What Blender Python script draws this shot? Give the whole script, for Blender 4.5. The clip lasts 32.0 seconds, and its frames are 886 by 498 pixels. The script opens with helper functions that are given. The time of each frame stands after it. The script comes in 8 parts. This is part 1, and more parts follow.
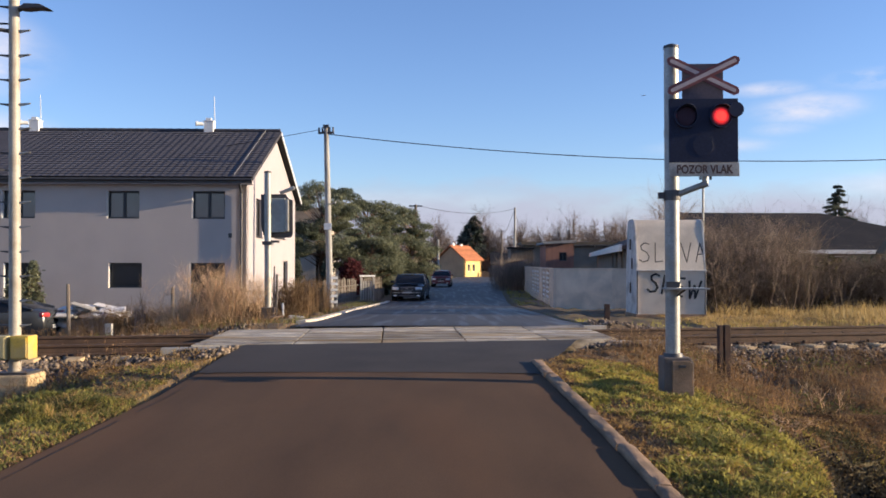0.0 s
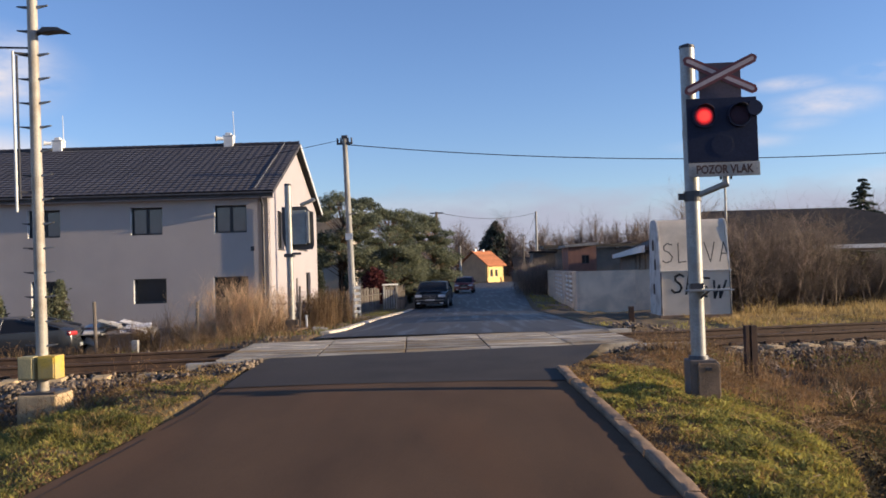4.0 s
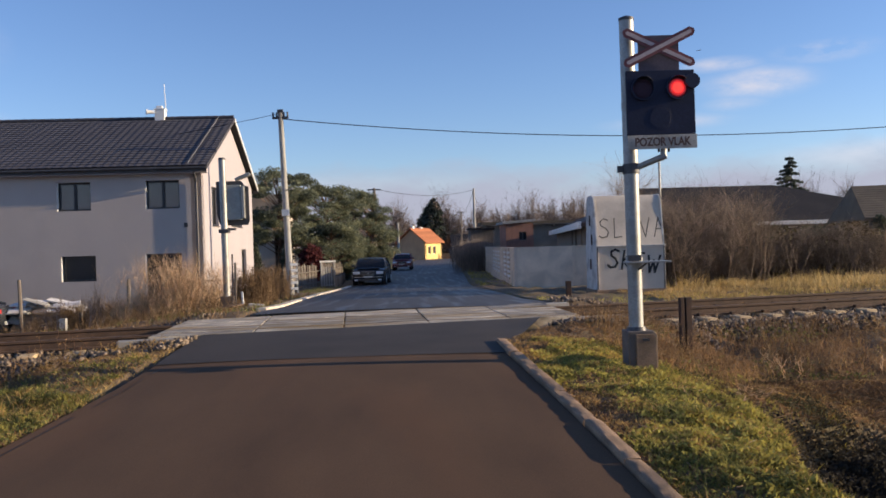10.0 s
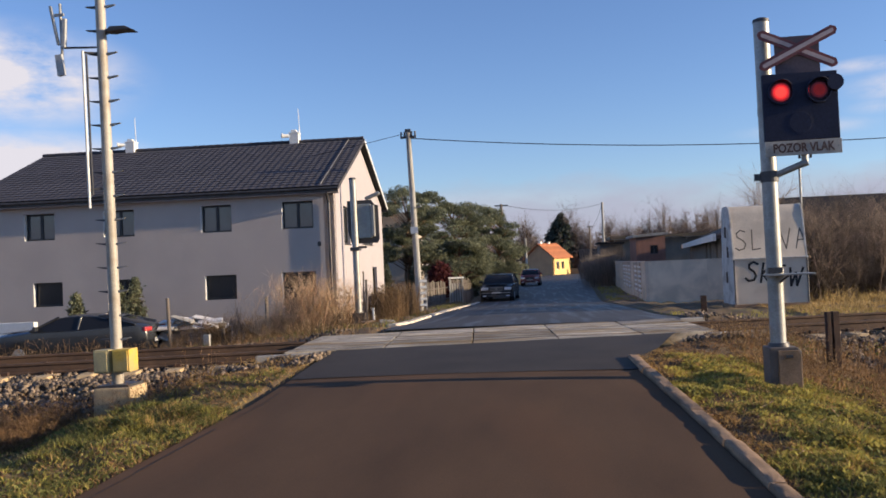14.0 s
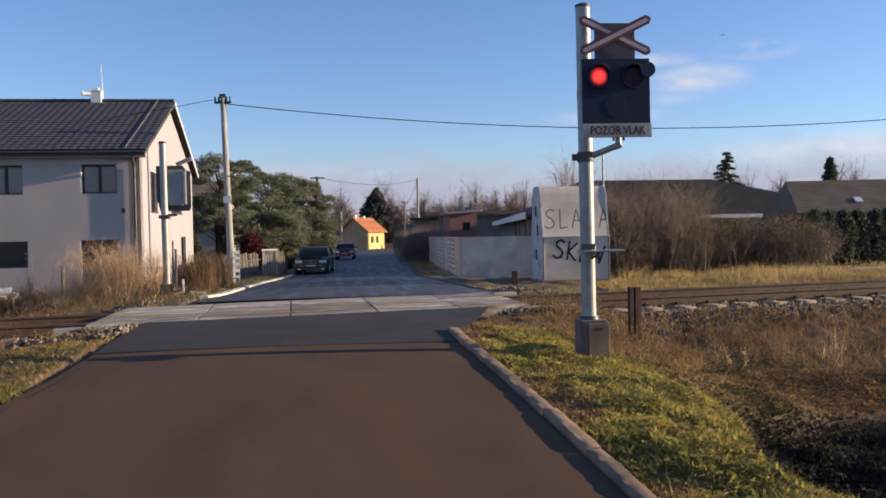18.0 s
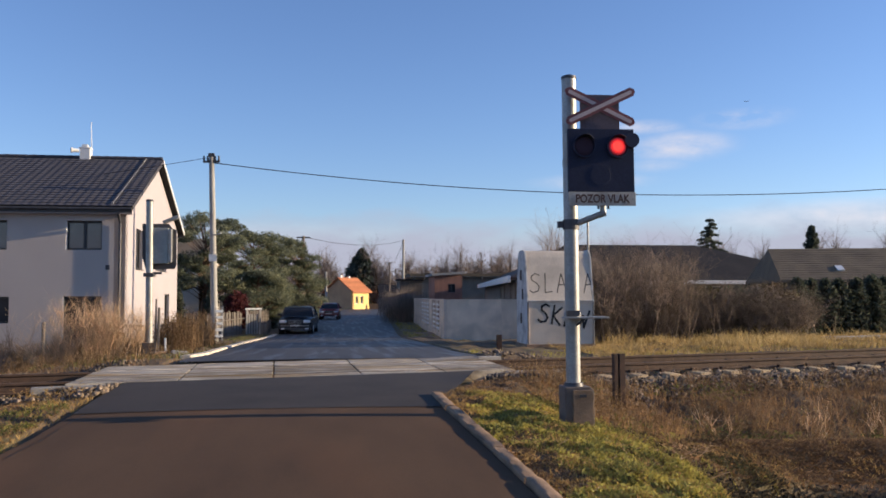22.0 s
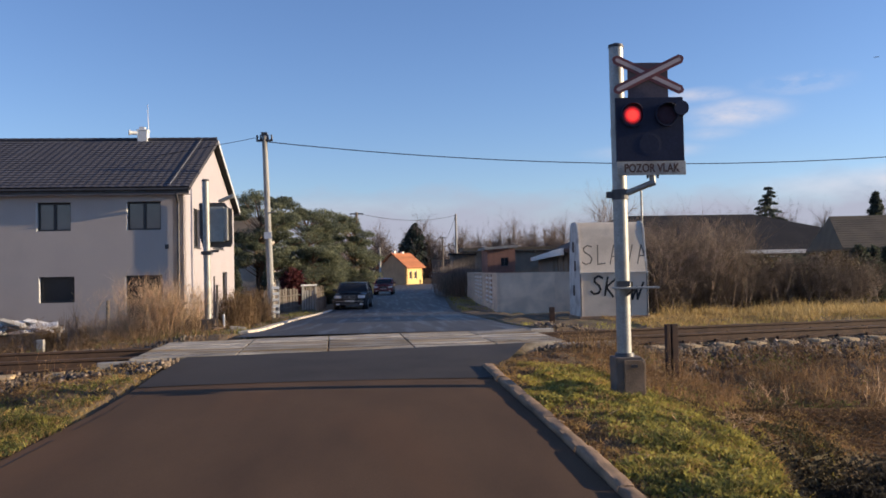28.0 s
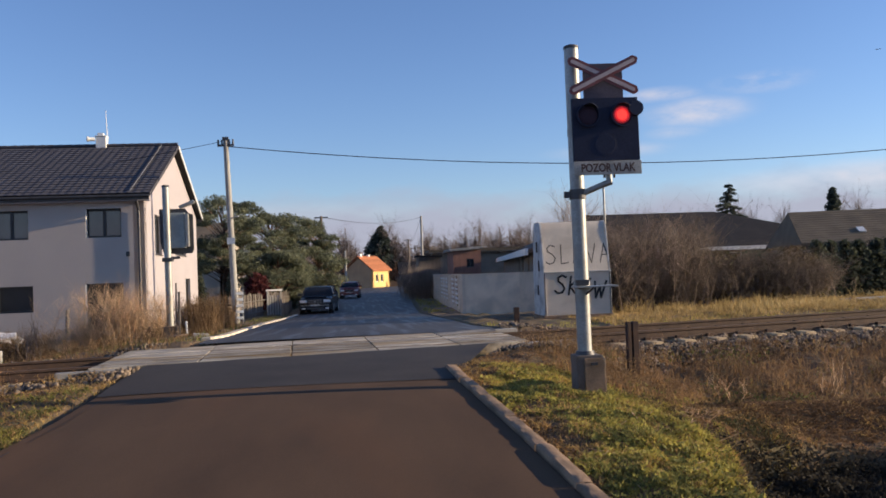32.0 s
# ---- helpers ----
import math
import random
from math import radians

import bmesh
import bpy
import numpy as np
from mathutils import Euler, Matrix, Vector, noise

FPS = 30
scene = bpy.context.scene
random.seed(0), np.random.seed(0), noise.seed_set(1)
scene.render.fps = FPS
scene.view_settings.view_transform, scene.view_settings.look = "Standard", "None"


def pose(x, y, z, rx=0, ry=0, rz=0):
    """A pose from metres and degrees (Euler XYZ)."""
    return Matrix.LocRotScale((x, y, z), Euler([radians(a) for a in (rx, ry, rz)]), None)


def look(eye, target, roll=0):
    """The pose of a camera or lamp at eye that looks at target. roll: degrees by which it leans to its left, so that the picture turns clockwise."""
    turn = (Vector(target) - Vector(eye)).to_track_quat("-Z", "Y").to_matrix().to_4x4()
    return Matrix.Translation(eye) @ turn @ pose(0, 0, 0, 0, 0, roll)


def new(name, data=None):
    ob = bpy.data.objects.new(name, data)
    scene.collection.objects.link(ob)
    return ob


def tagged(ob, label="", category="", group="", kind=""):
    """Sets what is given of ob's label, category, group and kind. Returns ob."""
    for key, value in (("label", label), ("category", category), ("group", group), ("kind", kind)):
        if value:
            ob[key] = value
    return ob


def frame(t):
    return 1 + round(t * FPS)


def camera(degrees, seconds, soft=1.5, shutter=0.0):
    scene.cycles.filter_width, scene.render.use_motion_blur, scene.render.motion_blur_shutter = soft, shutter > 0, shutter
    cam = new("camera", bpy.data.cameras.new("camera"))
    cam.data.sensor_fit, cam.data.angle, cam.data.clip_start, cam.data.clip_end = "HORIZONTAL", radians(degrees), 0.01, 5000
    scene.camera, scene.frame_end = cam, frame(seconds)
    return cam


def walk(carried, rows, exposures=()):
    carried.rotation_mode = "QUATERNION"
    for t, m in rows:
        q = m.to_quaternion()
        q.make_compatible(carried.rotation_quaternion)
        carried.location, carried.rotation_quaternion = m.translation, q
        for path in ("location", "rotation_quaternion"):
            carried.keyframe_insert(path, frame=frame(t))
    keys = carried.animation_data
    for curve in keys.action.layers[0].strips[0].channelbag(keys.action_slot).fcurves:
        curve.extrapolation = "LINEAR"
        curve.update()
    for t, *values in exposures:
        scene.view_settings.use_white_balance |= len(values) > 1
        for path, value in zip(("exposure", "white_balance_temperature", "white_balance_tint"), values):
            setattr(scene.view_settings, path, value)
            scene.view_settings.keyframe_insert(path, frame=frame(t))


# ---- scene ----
cam = camera(54.7, 32.0, soft=1.7)
PATH = [  # seconds, eye, yaw to the left, pitch up, roll
    (0, 0.006, 0.008, 1.177, 0.01, 1.00, 0.10),
    (0.5, 0.012, 0.022, 1.171, 0.46, 0.41, -0.53),
    (1, 0.005, 0.015, 1.173, 0.04, 0.31, -0.54),
    (1.5, -0.004, 0.034, 1.171, 0.48, -0.00, -0.06),
    (2, -0.003, 0.054, 1.171, 0.62, 0.33, -0.00),
    (2.5, -0.008, 0.049, 1.172, 1.57, 0.82, -0.29),
    (4.5, 0.036, 0.026, 1.208, 0.51, 1.45, -2.61),
    (4.8, 0.050, 0.053, 1.206, -3.52, 1.90, -2.62),
    (4.9, 0.065, 0.053, 1.201, -6.53, 4.71, -1.12),
    (5, 0.053, 0.052, 1.206, -4.03, 5.07, 0.18),
    (5.2, 0.027, 0.042, 1.202, -1.70, 2.12, -1.19),
    (5.5, 0.016, 0.028, 1.202, 3.37, 1.41, -4.24),
    (6, 0.022, 0.071, 1.212, 2.21, 1.55, -3.43),
    (6.5, -0.014, 0.068, 1.204, 2.73, 2.46, -0.39),
    (7, -0.009, 0.102, 1.197, 3.00, 1.33, -0.13),
    (7.5, -0.010, 0.081, 1.189, 1.11, 1.99, -0.17),
    (8, -0.033, 0.056, 1.184, 1.71, 1.15, -1.16),
    (8.5, -0.023, 0.091, 1.187, 3.16, 1.37, -3.85),
    (9, -0.018, 0.085, 1.159, 0.18, 1.32, -1.29),
    (9.5, -0.026, 0.089, 1.161, -2.19, 0.40, -1.62),
    (10, 0.007, 0.132, 1.153, -2.63, -0.19, -1.78),
    (10.5, 0.023, 0.130, 1.145, 0.50, -0.38, -0.81),
    (11, 0.030, 0.124, 1.150, 1.58, 1.31, -1.78),
    (11.5, 0.009, 0.122, 1.146, 2.21, 0.42, -1.85),
    (12, 0.006, 0.155, 1.133, 4.41, -0.12, -2.51),
    (12.5, 0.001, 0.170, 1.136, 4.61, 0.56, -2.09),
    (13, 0.002, 0.181, 1.136, 4.87, -0.38, -2.42),
    (13.5, 0.018, 0.180, 1.140, 5.75, 1.20, -2.91),
    (15.5, -0.019, 0.154, 1.156, 5.48, 1.11, -1.30),
    (16, -0.019, 0.171, 1.152, 5.91, 0.99, -1.81),
    (16.5, -0.035, 0.204, 1.148, 6.97, 0.36, -1.76),
    (17, -0.041, 0.269, 1.135, 0.20, -2.24, -2.34),
    (17.5, -0.056, 0.292, 1.121, -6.61, -2.80, -0.41),
    (18, -0.095, 0.295, 1.122, -6.48, -0.94, -1.18),
    (18.5, -0.083, 0.293, 1.106, -6.38, -1.26, -0.85),
    (19, -0.083, 0.298, 1.115, -7.81, -0.57, -0.65),
    (19.5, -0.084, 0.291, 1.123, -8.06, -0.64, -1.13),
    (20, -0.087, 0.266, 1.139, -8.46, 1.33, -0.20),
    (20.5, -0.083, 0.250, 1.158, -9.66, 1.76, -0.19),
    (20.9, -0.099, 0.247, 1.163, -12.78, 1.14, 0.20),
    (21, -0.096, 0.250, 1.167, -9.44, 1.48, -0.88),
    (21.5, -0.099, 0.261, 1.160, -7.60, 2.67, -0.51),
    (22, -0.107, 0.254, 1.155, -7.52, 3.14, -0.26),
    (22.5, -0.110, 0.226, 1.161, -6.39, 4.98, -1.94),
    (23, -0.103, 0.245, 1.156, -6.22, 5.45, -1.90),
    (23.5, -0.113, 0.248, 1.148, -3.60, 4.84, -1.20),
    (24, -0.117, 0.239, 1.144, -3.76, 3.77, -0.79),
    (24.5, -0.104, 0.259, 1.138, -3.12, 2.59, 0.24),
    (25, -0.096, 0.242, 1.142, -4.10, 3.02, -0.29),
    (25.5, -0.094, 0.234, 1.148, -4.28, 3.19, -0.30),
    (27.5, -0.068, 0.200, 1.136, -3.94, 1.23, -0.97),
    (28, -0.070, 0.186, 1.138, -3.95, 1.47, -1.13),
    (28.5, -0.074, 0.181, 1.136, -4.44, -0.33, -0.52),
    (29, -0.083, 0.184, 1.133, -5.70, 0.28, -1.09),
    (29.5, -0.094, 0.196, 1.142, -4.53, 1.88, -1.19),
    (30, -0.089, 0.183, 1.139, -4.05, 1.31, -0.81),
    (30.5, -0.085, 0.193, 1.152, -7.78, 1.26, -1.01),
    (31, -0.077, 0.164, 1.154, -7.14, 2.01, -1.37),
    (31.5, 0.004, 0.141, 1.138, -3.91, 1.21, -1.94),
    (32, -0.006, 0.157, 1.135, -6.20, 1.54, -2.22),
]

def sight(x, y, z, yaw, pitch, roll):
    a, b = radians(yaw), radians(pitch)
    way = Vector((-math.sin(a) * math.cos(b), math.cos(a) * math.cos(b), math.sin(b)))
    eye = Vector((x, y, z))
    return look(eye, eye + way, roll)


EXPOSURES = [(0.0, 0.89), (2.5, 0.87), (4.5, 0.65), (9.0, 0.65), (16.0, 0.68), (22.5, 0.70), (24.0, 0.64), (28.0, 0.62), (32.0, 0.59)]
walk(cam, [(row[0], sight(*row[1:])) for row in PATH], exposures=EXPOSURES)

# ---- light: a low winter sun from the side, clear sky with thin cloud near the horizon ----
SUN_TO = Vector((1.0, -0.05, 0.215)).normalized()
sun_data = bpy.data.lights.new("sun", "SUN")
sun_data.energy, sun_data.angle, sun_data.color = 5.0, radians(0.55), (1.0, 0.80, 0.55)
sun = new("sun", sun_data)
sun.matrix_world = look((60, -5, 40), Vector((60, -5, 40)) - SUN_TO)

world = bpy.data.worlds.new("sky")
scene.world = world
world.use_nodes = True
wn, wl = world.node_tree.nodes, world.node_tree.links
wn.clear()


def wnode(kind, **values):
    n = wn.new(kind)
    for key, value in values.items():
        n.inputs[key].default_value = value
    return n


w_sky = wn.new("ShaderNodeTexSky")
w_sky.sky_type, w_sky.sun_disc = "NISHITA", False
w_sky.sun_elevation = math.asin(SUN_TO.z)
w_sky.sun_rotation = math.atan2(SUN_TO.x, SUN_TO.y)
w_sky.air_density, w_sky.dust_density, w_sky.ozone_density = 1.0, 0.08, 3.5
w_co = wn.new("ShaderNodeTexCoord")
w_map = wn.new("ShaderNodeMapping")
w_map.inputs["Scale"].default_value = (4.0, 4.0, 10.0)
w_map.inputs["Location"].default_value = (0.35, 0.1, 0.62)
w_noise = wn.new("ShaderNodeTexNoise")
w_noise.inputs["Scale"].default_value, w_noise.inputs["Detail"].default_value = 2.4, 7.0
w_noise.inputs["Roughness"].default_value = 0.58
w_ramp = wn.new("ShaderNodeValToRGB")
w_ramp.color_ramp.elements[0].position, w_ramp.color_ramp.elements[1].position = 0.34, 0.60
w_sep = wn.new("ShaderNodeSeparateXYZ")
w_low = wn.new("ShaderNodeMapRange")
for k, v in (("From Min", 0.055), ("From Max", 0.1), ("To Min", 0.92), ("To Max", 0.0)):
    w_low.inputs[k].default_value = v
w_blob = None
for centre, size, dense in (((0.388, 0.905, 0.166), (0.07, 0.3, 0.022), 1.0), ((0.352, 0.915, 0.188), (0.05, 0.3, 0.011), 0.8), ((0.367, 0.918, 0.146), (0.04, 0.3, 0.012), 0.5), ((0.445, 0.88, 0.192), (0.06, 0.3, 0.015), 0.8), ((-0.53, 0.83, 0.215), (0.15, 0.4, 0.065), 1.7), ((-0.55, 0.82, 0.12), (0.2, 0.4, 0.055), 1.7), ((0.56, 0.81, 0.085), (0.2, 0.4, 0.022), 0.9), ((-0.1, 0.98, 0.075), (0.3, 0.5, 0.016), 0.2), ((0.30, 0.94, 0.13), (0.09, 0.3, 0.012), 0.6)):
    w_off = wn.new("ShaderNodeVectorMath"); w_off.operation = "SUBTRACT"
    w_off.inputs[1].default_value = centre
    w_div = wn.new("ShaderNodeVectorMath"); w_div.operation = "DIVIDE"
    w_div.inputs[1].default_value = size
    w_len = wn.new("ShaderNodeVectorMath"); w_len.operation = "LENGTH"
    w_fall = wn.new("ShaderNodeMapRange")
    for k, v in (("From Min", 0.1), ("From Max", 1.0), ("To Min", dense), ("To Max", 0.0)):
        w_fall.inputs[k].default_value = v
    w_fall.interpolation_type = "SMOOTHSTEP"
    wl.new(w_co.outputs["Generated"], w_off.inputs[0])
    wl.new(w_off.outputs[0], w_div.inputs[0])
    wl.new(w_div.outputs[0], w_len.inputs[0])
    wl.new(w_len.outputs["Value"], w_fall.inputs["Value"])
    if w_blob is None:
        w_blob = w_fall.outputs["Result"]
    else:
        w_join = wn.new("ShaderNodeMath"); w_join.operation = "MAXIMUM"
        wl.new(w_blob, w_join.inputs[0]); wl.new(w_fall.outputs["Result"], w_join.inputs[1])
        w_blob = w_join.outputs[0]
w_mul = wn.new("ShaderNodeMath"); w_mul.operation = "MULTIPLY"
w_wisp = wn.new("ShaderNodeMix"); w_wisp.data_type = "RGBA"
w_wisp.inputs["B"].default_value = (4.9, 4.7, 5.1, 1)
w_mix = wn.new("ShaderNodeMix"); w_mix.data_type = "RGBA"
w_mix.inputs["B"].default_value = (2.9, 2.95, 3.7, 1)
w_gain = wn.new("ShaderNodeMix"); w_gain.data_type = "RGBA"; w_gain.blend_type = "MULTIPLY"
w_gain.inputs["Factor"].default_value = 1.0
w_gain.inputs["B"].default_value = (1.13, 1.06, 1.245, 1)
w_bg = wn.new("ShaderNodeBackground")
w_bg.inputs["Strength"].default_value = 0.102
w_out = wn.new("ShaderNodeOutputWorld")
wl.new(w_co.outputs["Generated"], w_map.inputs["Vector"])
wl.new(w_map.outputs["Vector"], w_noise.inputs["Vector"])
wl.new(w_noise.outputs["Fac"], w_ramp.inputs["Fac"])
wl.new(w_co.outputs["Generated"], w_sep.inputs["Vector"])
w_wave = wn.new("ShaderNodeMath"); w_wave.operation = "MULTIPLY_ADD"
w_wave.inputs[1].default_value = 0.07
w_add = wn.new("ShaderNodeMath"); w_add.operation = "SUBTRACT"
w_add.inputs[1].default_value = 0.035
wl.new(w_noise.outputs["Fac"], w_wave.inputs[0])
wl.new(w_sep.outputs["Z"], w_wave.inputs[2])
wl.new(w_wave.outputs[0], w_add.inputs[0])
wl.new(w_add.outputs[0], w_low.inputs["Value"])
wl.new(w_ramp.outputs["Color"], w_mul.inputs[0])
wl.new(w_blob, w_mul.inputs[1])
wl.new(w_sky.outputs["Color"], w_gain.inputs["A"])
wl.new(w_gain.outputs["Result"], w_mix.inputs["A"])
wl.new(w_low.outputs["Result"], w_mix.inputs["Factor"])
wl.new(w_mix.outputs["Result"], w_wisp.inputs["A"])
wl.new(w_mul.outputs[0], w_wisp.inputs["Factor"])
wl.new(w_wisp.outputs["Result"], w_bg.inputs["Color"])
wl.new(w_bg.outputs["Background"], w_out.inputs["Surface"])


# ---- materials ----
def mat(name, a, b=None, scale=6.0, rough=0.8, metal=0.0, bump=0.3, fine=60.0, stain=None, stain_scale=0.7, stain_amount=0.5,
        per=0.0, island=False, emit=0.0, coat=0.0, stretch=(1, 1, 1), spec=0.5, wet=None):
    """Two tones at a coarse grain, a fine grain with relief, and wide stains; per: how far alike pieces differ."""
    m = bpy.data.materials.new(name)
    m.use_nodes = True
    n, l = m.node_tree.nodes, m.node_tree.links
    p = n["Principled BSDF"]
    p.inputs["Roughness"].default_value, p.inputs["Metallic"].default_value = rough, metal
    p.inputs["Coat Weight"].default_value = coat
    p.inputs["Specular IOR Level"].default_value = spec
    b = b or tuple(c * 0.7 for c in a)
    co = n.new("ShaderNodeTexCoord")
    mp = n.new("ShaderNodeMapping")
    mp.inputs["Scale"].default_value = stretch
    l.new(co.outputs["Object"], mp.inputs["Vector"])

    def noise_tex(s, detail):
        t = n.new("ShaderNodeTexNoise")
        t.inputs["Scale"].default_value, t.inputs["Detail"].default_value = s, detail
        l.new(mp.outputs["Vector"], t.inputs["Vector"])
        return t

    def mixed(fac, x, y, kind="MIX"):
        t = n.new("ShaderNodeMix")
        t.data_type, t.blend_type = "RGBA", kind
        for key, v in (("A", x), ("B", y)):
            if isinstance(v, tuple):
                t.inputs[key].default_value = (*v, 1)
            else:
                l.new(v, t.inputs[key])
        if isinstance(fac, float):
            t.inputs["Factor"].default_value = fac
        else:
            l.new(fac, t.inputs["Factor"])
        return t.outputs["Result"]

    def ramp(x, lo, hi):
        t = n.new("ShaderNodeMapRange")
        for key, v in (("From Min", lo), ("From Max", hi)):
            t.inputs[key].default_value = v
        l.new(x, t.inputs["Value"])
        return t.outputs["Result"]

    g1, g2 = noise_tex(scale, 4), noise_tex(fine, 3)
    colour = mixed(ramp(g1.outputs["Fac"], 0.32, 0.68), a, b)
    dark = n.new("ShaderNodeMapRange")
    for key, v in (("From Min", 0.25), ("From Max", 0.75), ("To Min", 0.8), ("To Max", 1.18)):
        dark.inputs[key].default_value = v
    l.new(g2.outputs["Fac"], dark.inputs["Value"])
    colour = mixed(1.0, colour, dark.outputs["Result"], "MULTIPLY")
    if stain:
        g3 = noise_tex(stain_scale, 5)
        t = n.new("ShaderNodeMath"); t.operation = "MULTIPLY"
        t.inputs[1].default_value = stain_amount
        l.new(ramp(g3.outputs["Fac"], 0.48, 0.62), t.inputs[0])
        colour = mixed(t.outputs[0], colour, stain)
    if per:
        src = n.new("ShaderNodeNewGeometry").outputs["Random Per Island"] if island else n.new("ShaderNodeObjectInfo").outputs["Random"]
        t = n.new("ShaderNodeMapRange")
        for key, v in (("To Min", 1 - per), ("To Max", 1 + per)):
            t.inputs[key].default_value = v
        l.new(src, t.inputs["Value"])
        colour = mixed(1.0, colour, t.outputs["Result"], "MULTIPLY")
    l.new(colour, p.inputs["Base Color"])
    if bump:
        bp = n.new("ShaderNodeBump")
        bp.inputs["Strength"].default_value, bp.inputs["Distance"].default_value = bump, 0.02
        l.new(g2.outputs["Fac"], bp.inputs["Height"])
        l.new(bp.outputs["Normal"], p.inputs["Normal"])
    if wet is not None:
        t = n.new("ShaderNodeMapRange")
        for key, v in (("From Min", 0.5), ("From Max", 0.64), ("To Min", rough), ("To Max", wet)):
            t.inputs[key].default_value = v
        l.new(noise_tex(stain_scale * 1.7, 5).outputs["Fac"], t.inputs["Value"])
        l.new(t.outputs["Result"], p.inputs["Roughness"])
    if emit:
        p.inputs["Emission Color"].default_value = (*a, 1)
        p.inputs["Emission Strength"].default_value = emit
    return m


def leafy(name, a, b, per=0.45):
    m = mat(name, a, b, scale=0.8, rough=0.75, bump=0.0, per=per, island=True, fine=3.0, spec=0.2)
    # thin leaves let some light through
    n, l = m.node_tree.nodes, m.node_tree.links
    p = n["Principled BSDF"]
    t, s = n.new("ShaderNodeBsdfTranslucent"), n.new("ShaderNodeMixShader")
    s.inputs["Fac"].default_value = 0.4
    l.new(p.inputs["Base Color"].links[0].from_socket, t.inputs["Color"])
    l.new(p.outputs["BSDF"], s.inputs[1])
    l.new(t.outputs["BSDF"], s.inputs[2])
    l.new(s.outputs["Shader"], n["Material Output"].inputs["Surface"])
    return m


ASPHALT = mat("asphalt_brown", (0.12, 0.073, 0.045), (0.088, 0.054, 0.035), 1.1, 0.95, fine=130, bump=0.08, spec=0.12, stain=(0.165, 0.085, 0.046), stain_scale=0.5, stain_amount=0.3, stretch=(1.6, 0.5, 1))
ASPHALT_DARK = mat("asphalt_dark", (0.062, 0.051, 0.044), (0.043, 0.036, 0.032), 1.2, 0.8, spec=0.22, fine=160, bump=0.08, stain=(0.062, 0.051, 0.043), stain_scale=0.5)
ASPHALT_WET = mat("asphalt_damp", (0.07, 0.062, 0.058), (0.052, 0.046, 0.044), 0.5, 0.6, spec=0.25, fine=120, bump=0.12, stain=(0.09, 0.081, 0.075), stain_scale=0.7, stain_amount=0.5, stretch=(3.0, 0.16, 1), wet=0.46)
TAR = mat("tar", (0.03, 0.024, 0.02), None, 5, 0.7)
CONCRETE = mat("concrete", (0.36, 0.34, 0.31), (0.27, 0.255, 0.235), 2.5, 0.85, stain=(0.16, 0.145, 0.125), per=0.15)
FOUNDATION = mat("warm_concrete", (0.58, 0.42, 0.235), (0.42, 0.305, 0.175), 4, 0.9, stain=(0.27, 0.2, 0.12), stain_scale=2)
CONCRETE_DARK = mat("concrete_weathered", (0.3, 0.19, 0.115), (0.19, 0.122, 0.075), 5, 0.9, stain=(0.15, 0.1, 0.06), stain_scale=2.5, per=0.15, bump=0.25)
PANEL = mat("crossing_panel", (0.6, 0.52, 0.41), (0.14, 0.117, 0.092), 3.4, 0.8, stain=(0.29, 0.2, 0.1), stain_scale=1.0, stain_amount=0.9, stretch=(0.5, 2.4, 1), per=0.3, bump=0.5, spec=0.25, wet=0.45)
SOIL = mat("soil_and_turf", (0.16, 0.105, 0.056), (0.105, 0.07, 0.04), 1.6, 0.95, fine=25, stain=(0.14, 0.12, 0.045), stain_scale=0.45, stain_amount=0.6, bump=0.8)
BALLAST = mat("ballast_stone", (0.27, 0.2, 0.14), (0.085, 0.064, 0.047), 9, 0.9, per=0.6, island=True)
RAIL = mat("rusty_rail", (0.11, 0.066, 0.044), (0.066, 0.041, 0.03), 5, 0.8, metal=0.2, stain=(0.14, 0.084, 0.05))
PLASTER = mat("grey_plaster", (0.52, 0.45, 0.4), (0.47, 0.405, 0.365), 0.6, 0.9, fine=90, bump=0.12, stain=(0.44, 0.38, 0.34), stain_scale=0.3, spec=0.2)
PLASTER_WHITE = mat("pale_gable_plaster", (0.425, 0.385, 0.395), (0.4, 0.362, 0.372), 0.7, 0.9, fine=90, bump=0.1, spec=0.2)
TILE = mat("anthracite_roof_tile", (0.075, 0.07, 0.078), (0.062, 0.058, 0.066), 1.2, 0.75, per=0.1, bump=0.2, spec=0.3)
TILE_BACK = mat("roof_felt", (0.02, 0.02, 0.022), None, 3, 0.9)
GLASS = mat("window_glass", (0.06, 0.075, 0.085), (0.035, 0.045, 0.05), 0.5, 0.06, bump=0.0, spec=0.9, coat=0.5)
GLASS_DARK = mat("dark_glass", (0.026, 0.028, 0.03), (0.04, 0.04, 0.042), 0.6, 0.12, bump=0.0, spec=0.35)
CAR_GLASS = mat("car_glass", (0.012, 0.013, 0.015), (0.018, 0.018, 0.02), 0.6, 0.1, bump=0.0, spec=0.35)
FRAME_DARK = mat("anthracite_frame", (0.03, 0.031, 0.035), None, 4, 0.45, bump=0.05)
WHITE = mat("white_paint", (0.78, 0.77, 0.74), (0.7, 0.69, 0.66), 4, 0.6, bump=0.1)
GALV = mat("galvanised_steel", (0.36, 0.36, 0.345), (0.29, 0.287, 0.275), 6, 0.5, metal=0.5, stain=(0.24, 0.22, 0.19), stain_scale=3, bump=0.05)
CASE_GREY = mat("grey_green_case", (0.36, 0.37, 0.34), (0.3, 0.31, 0.285), 4, 0.6, stain=(0.24, 0.24, 0.22), stain_scale=3)
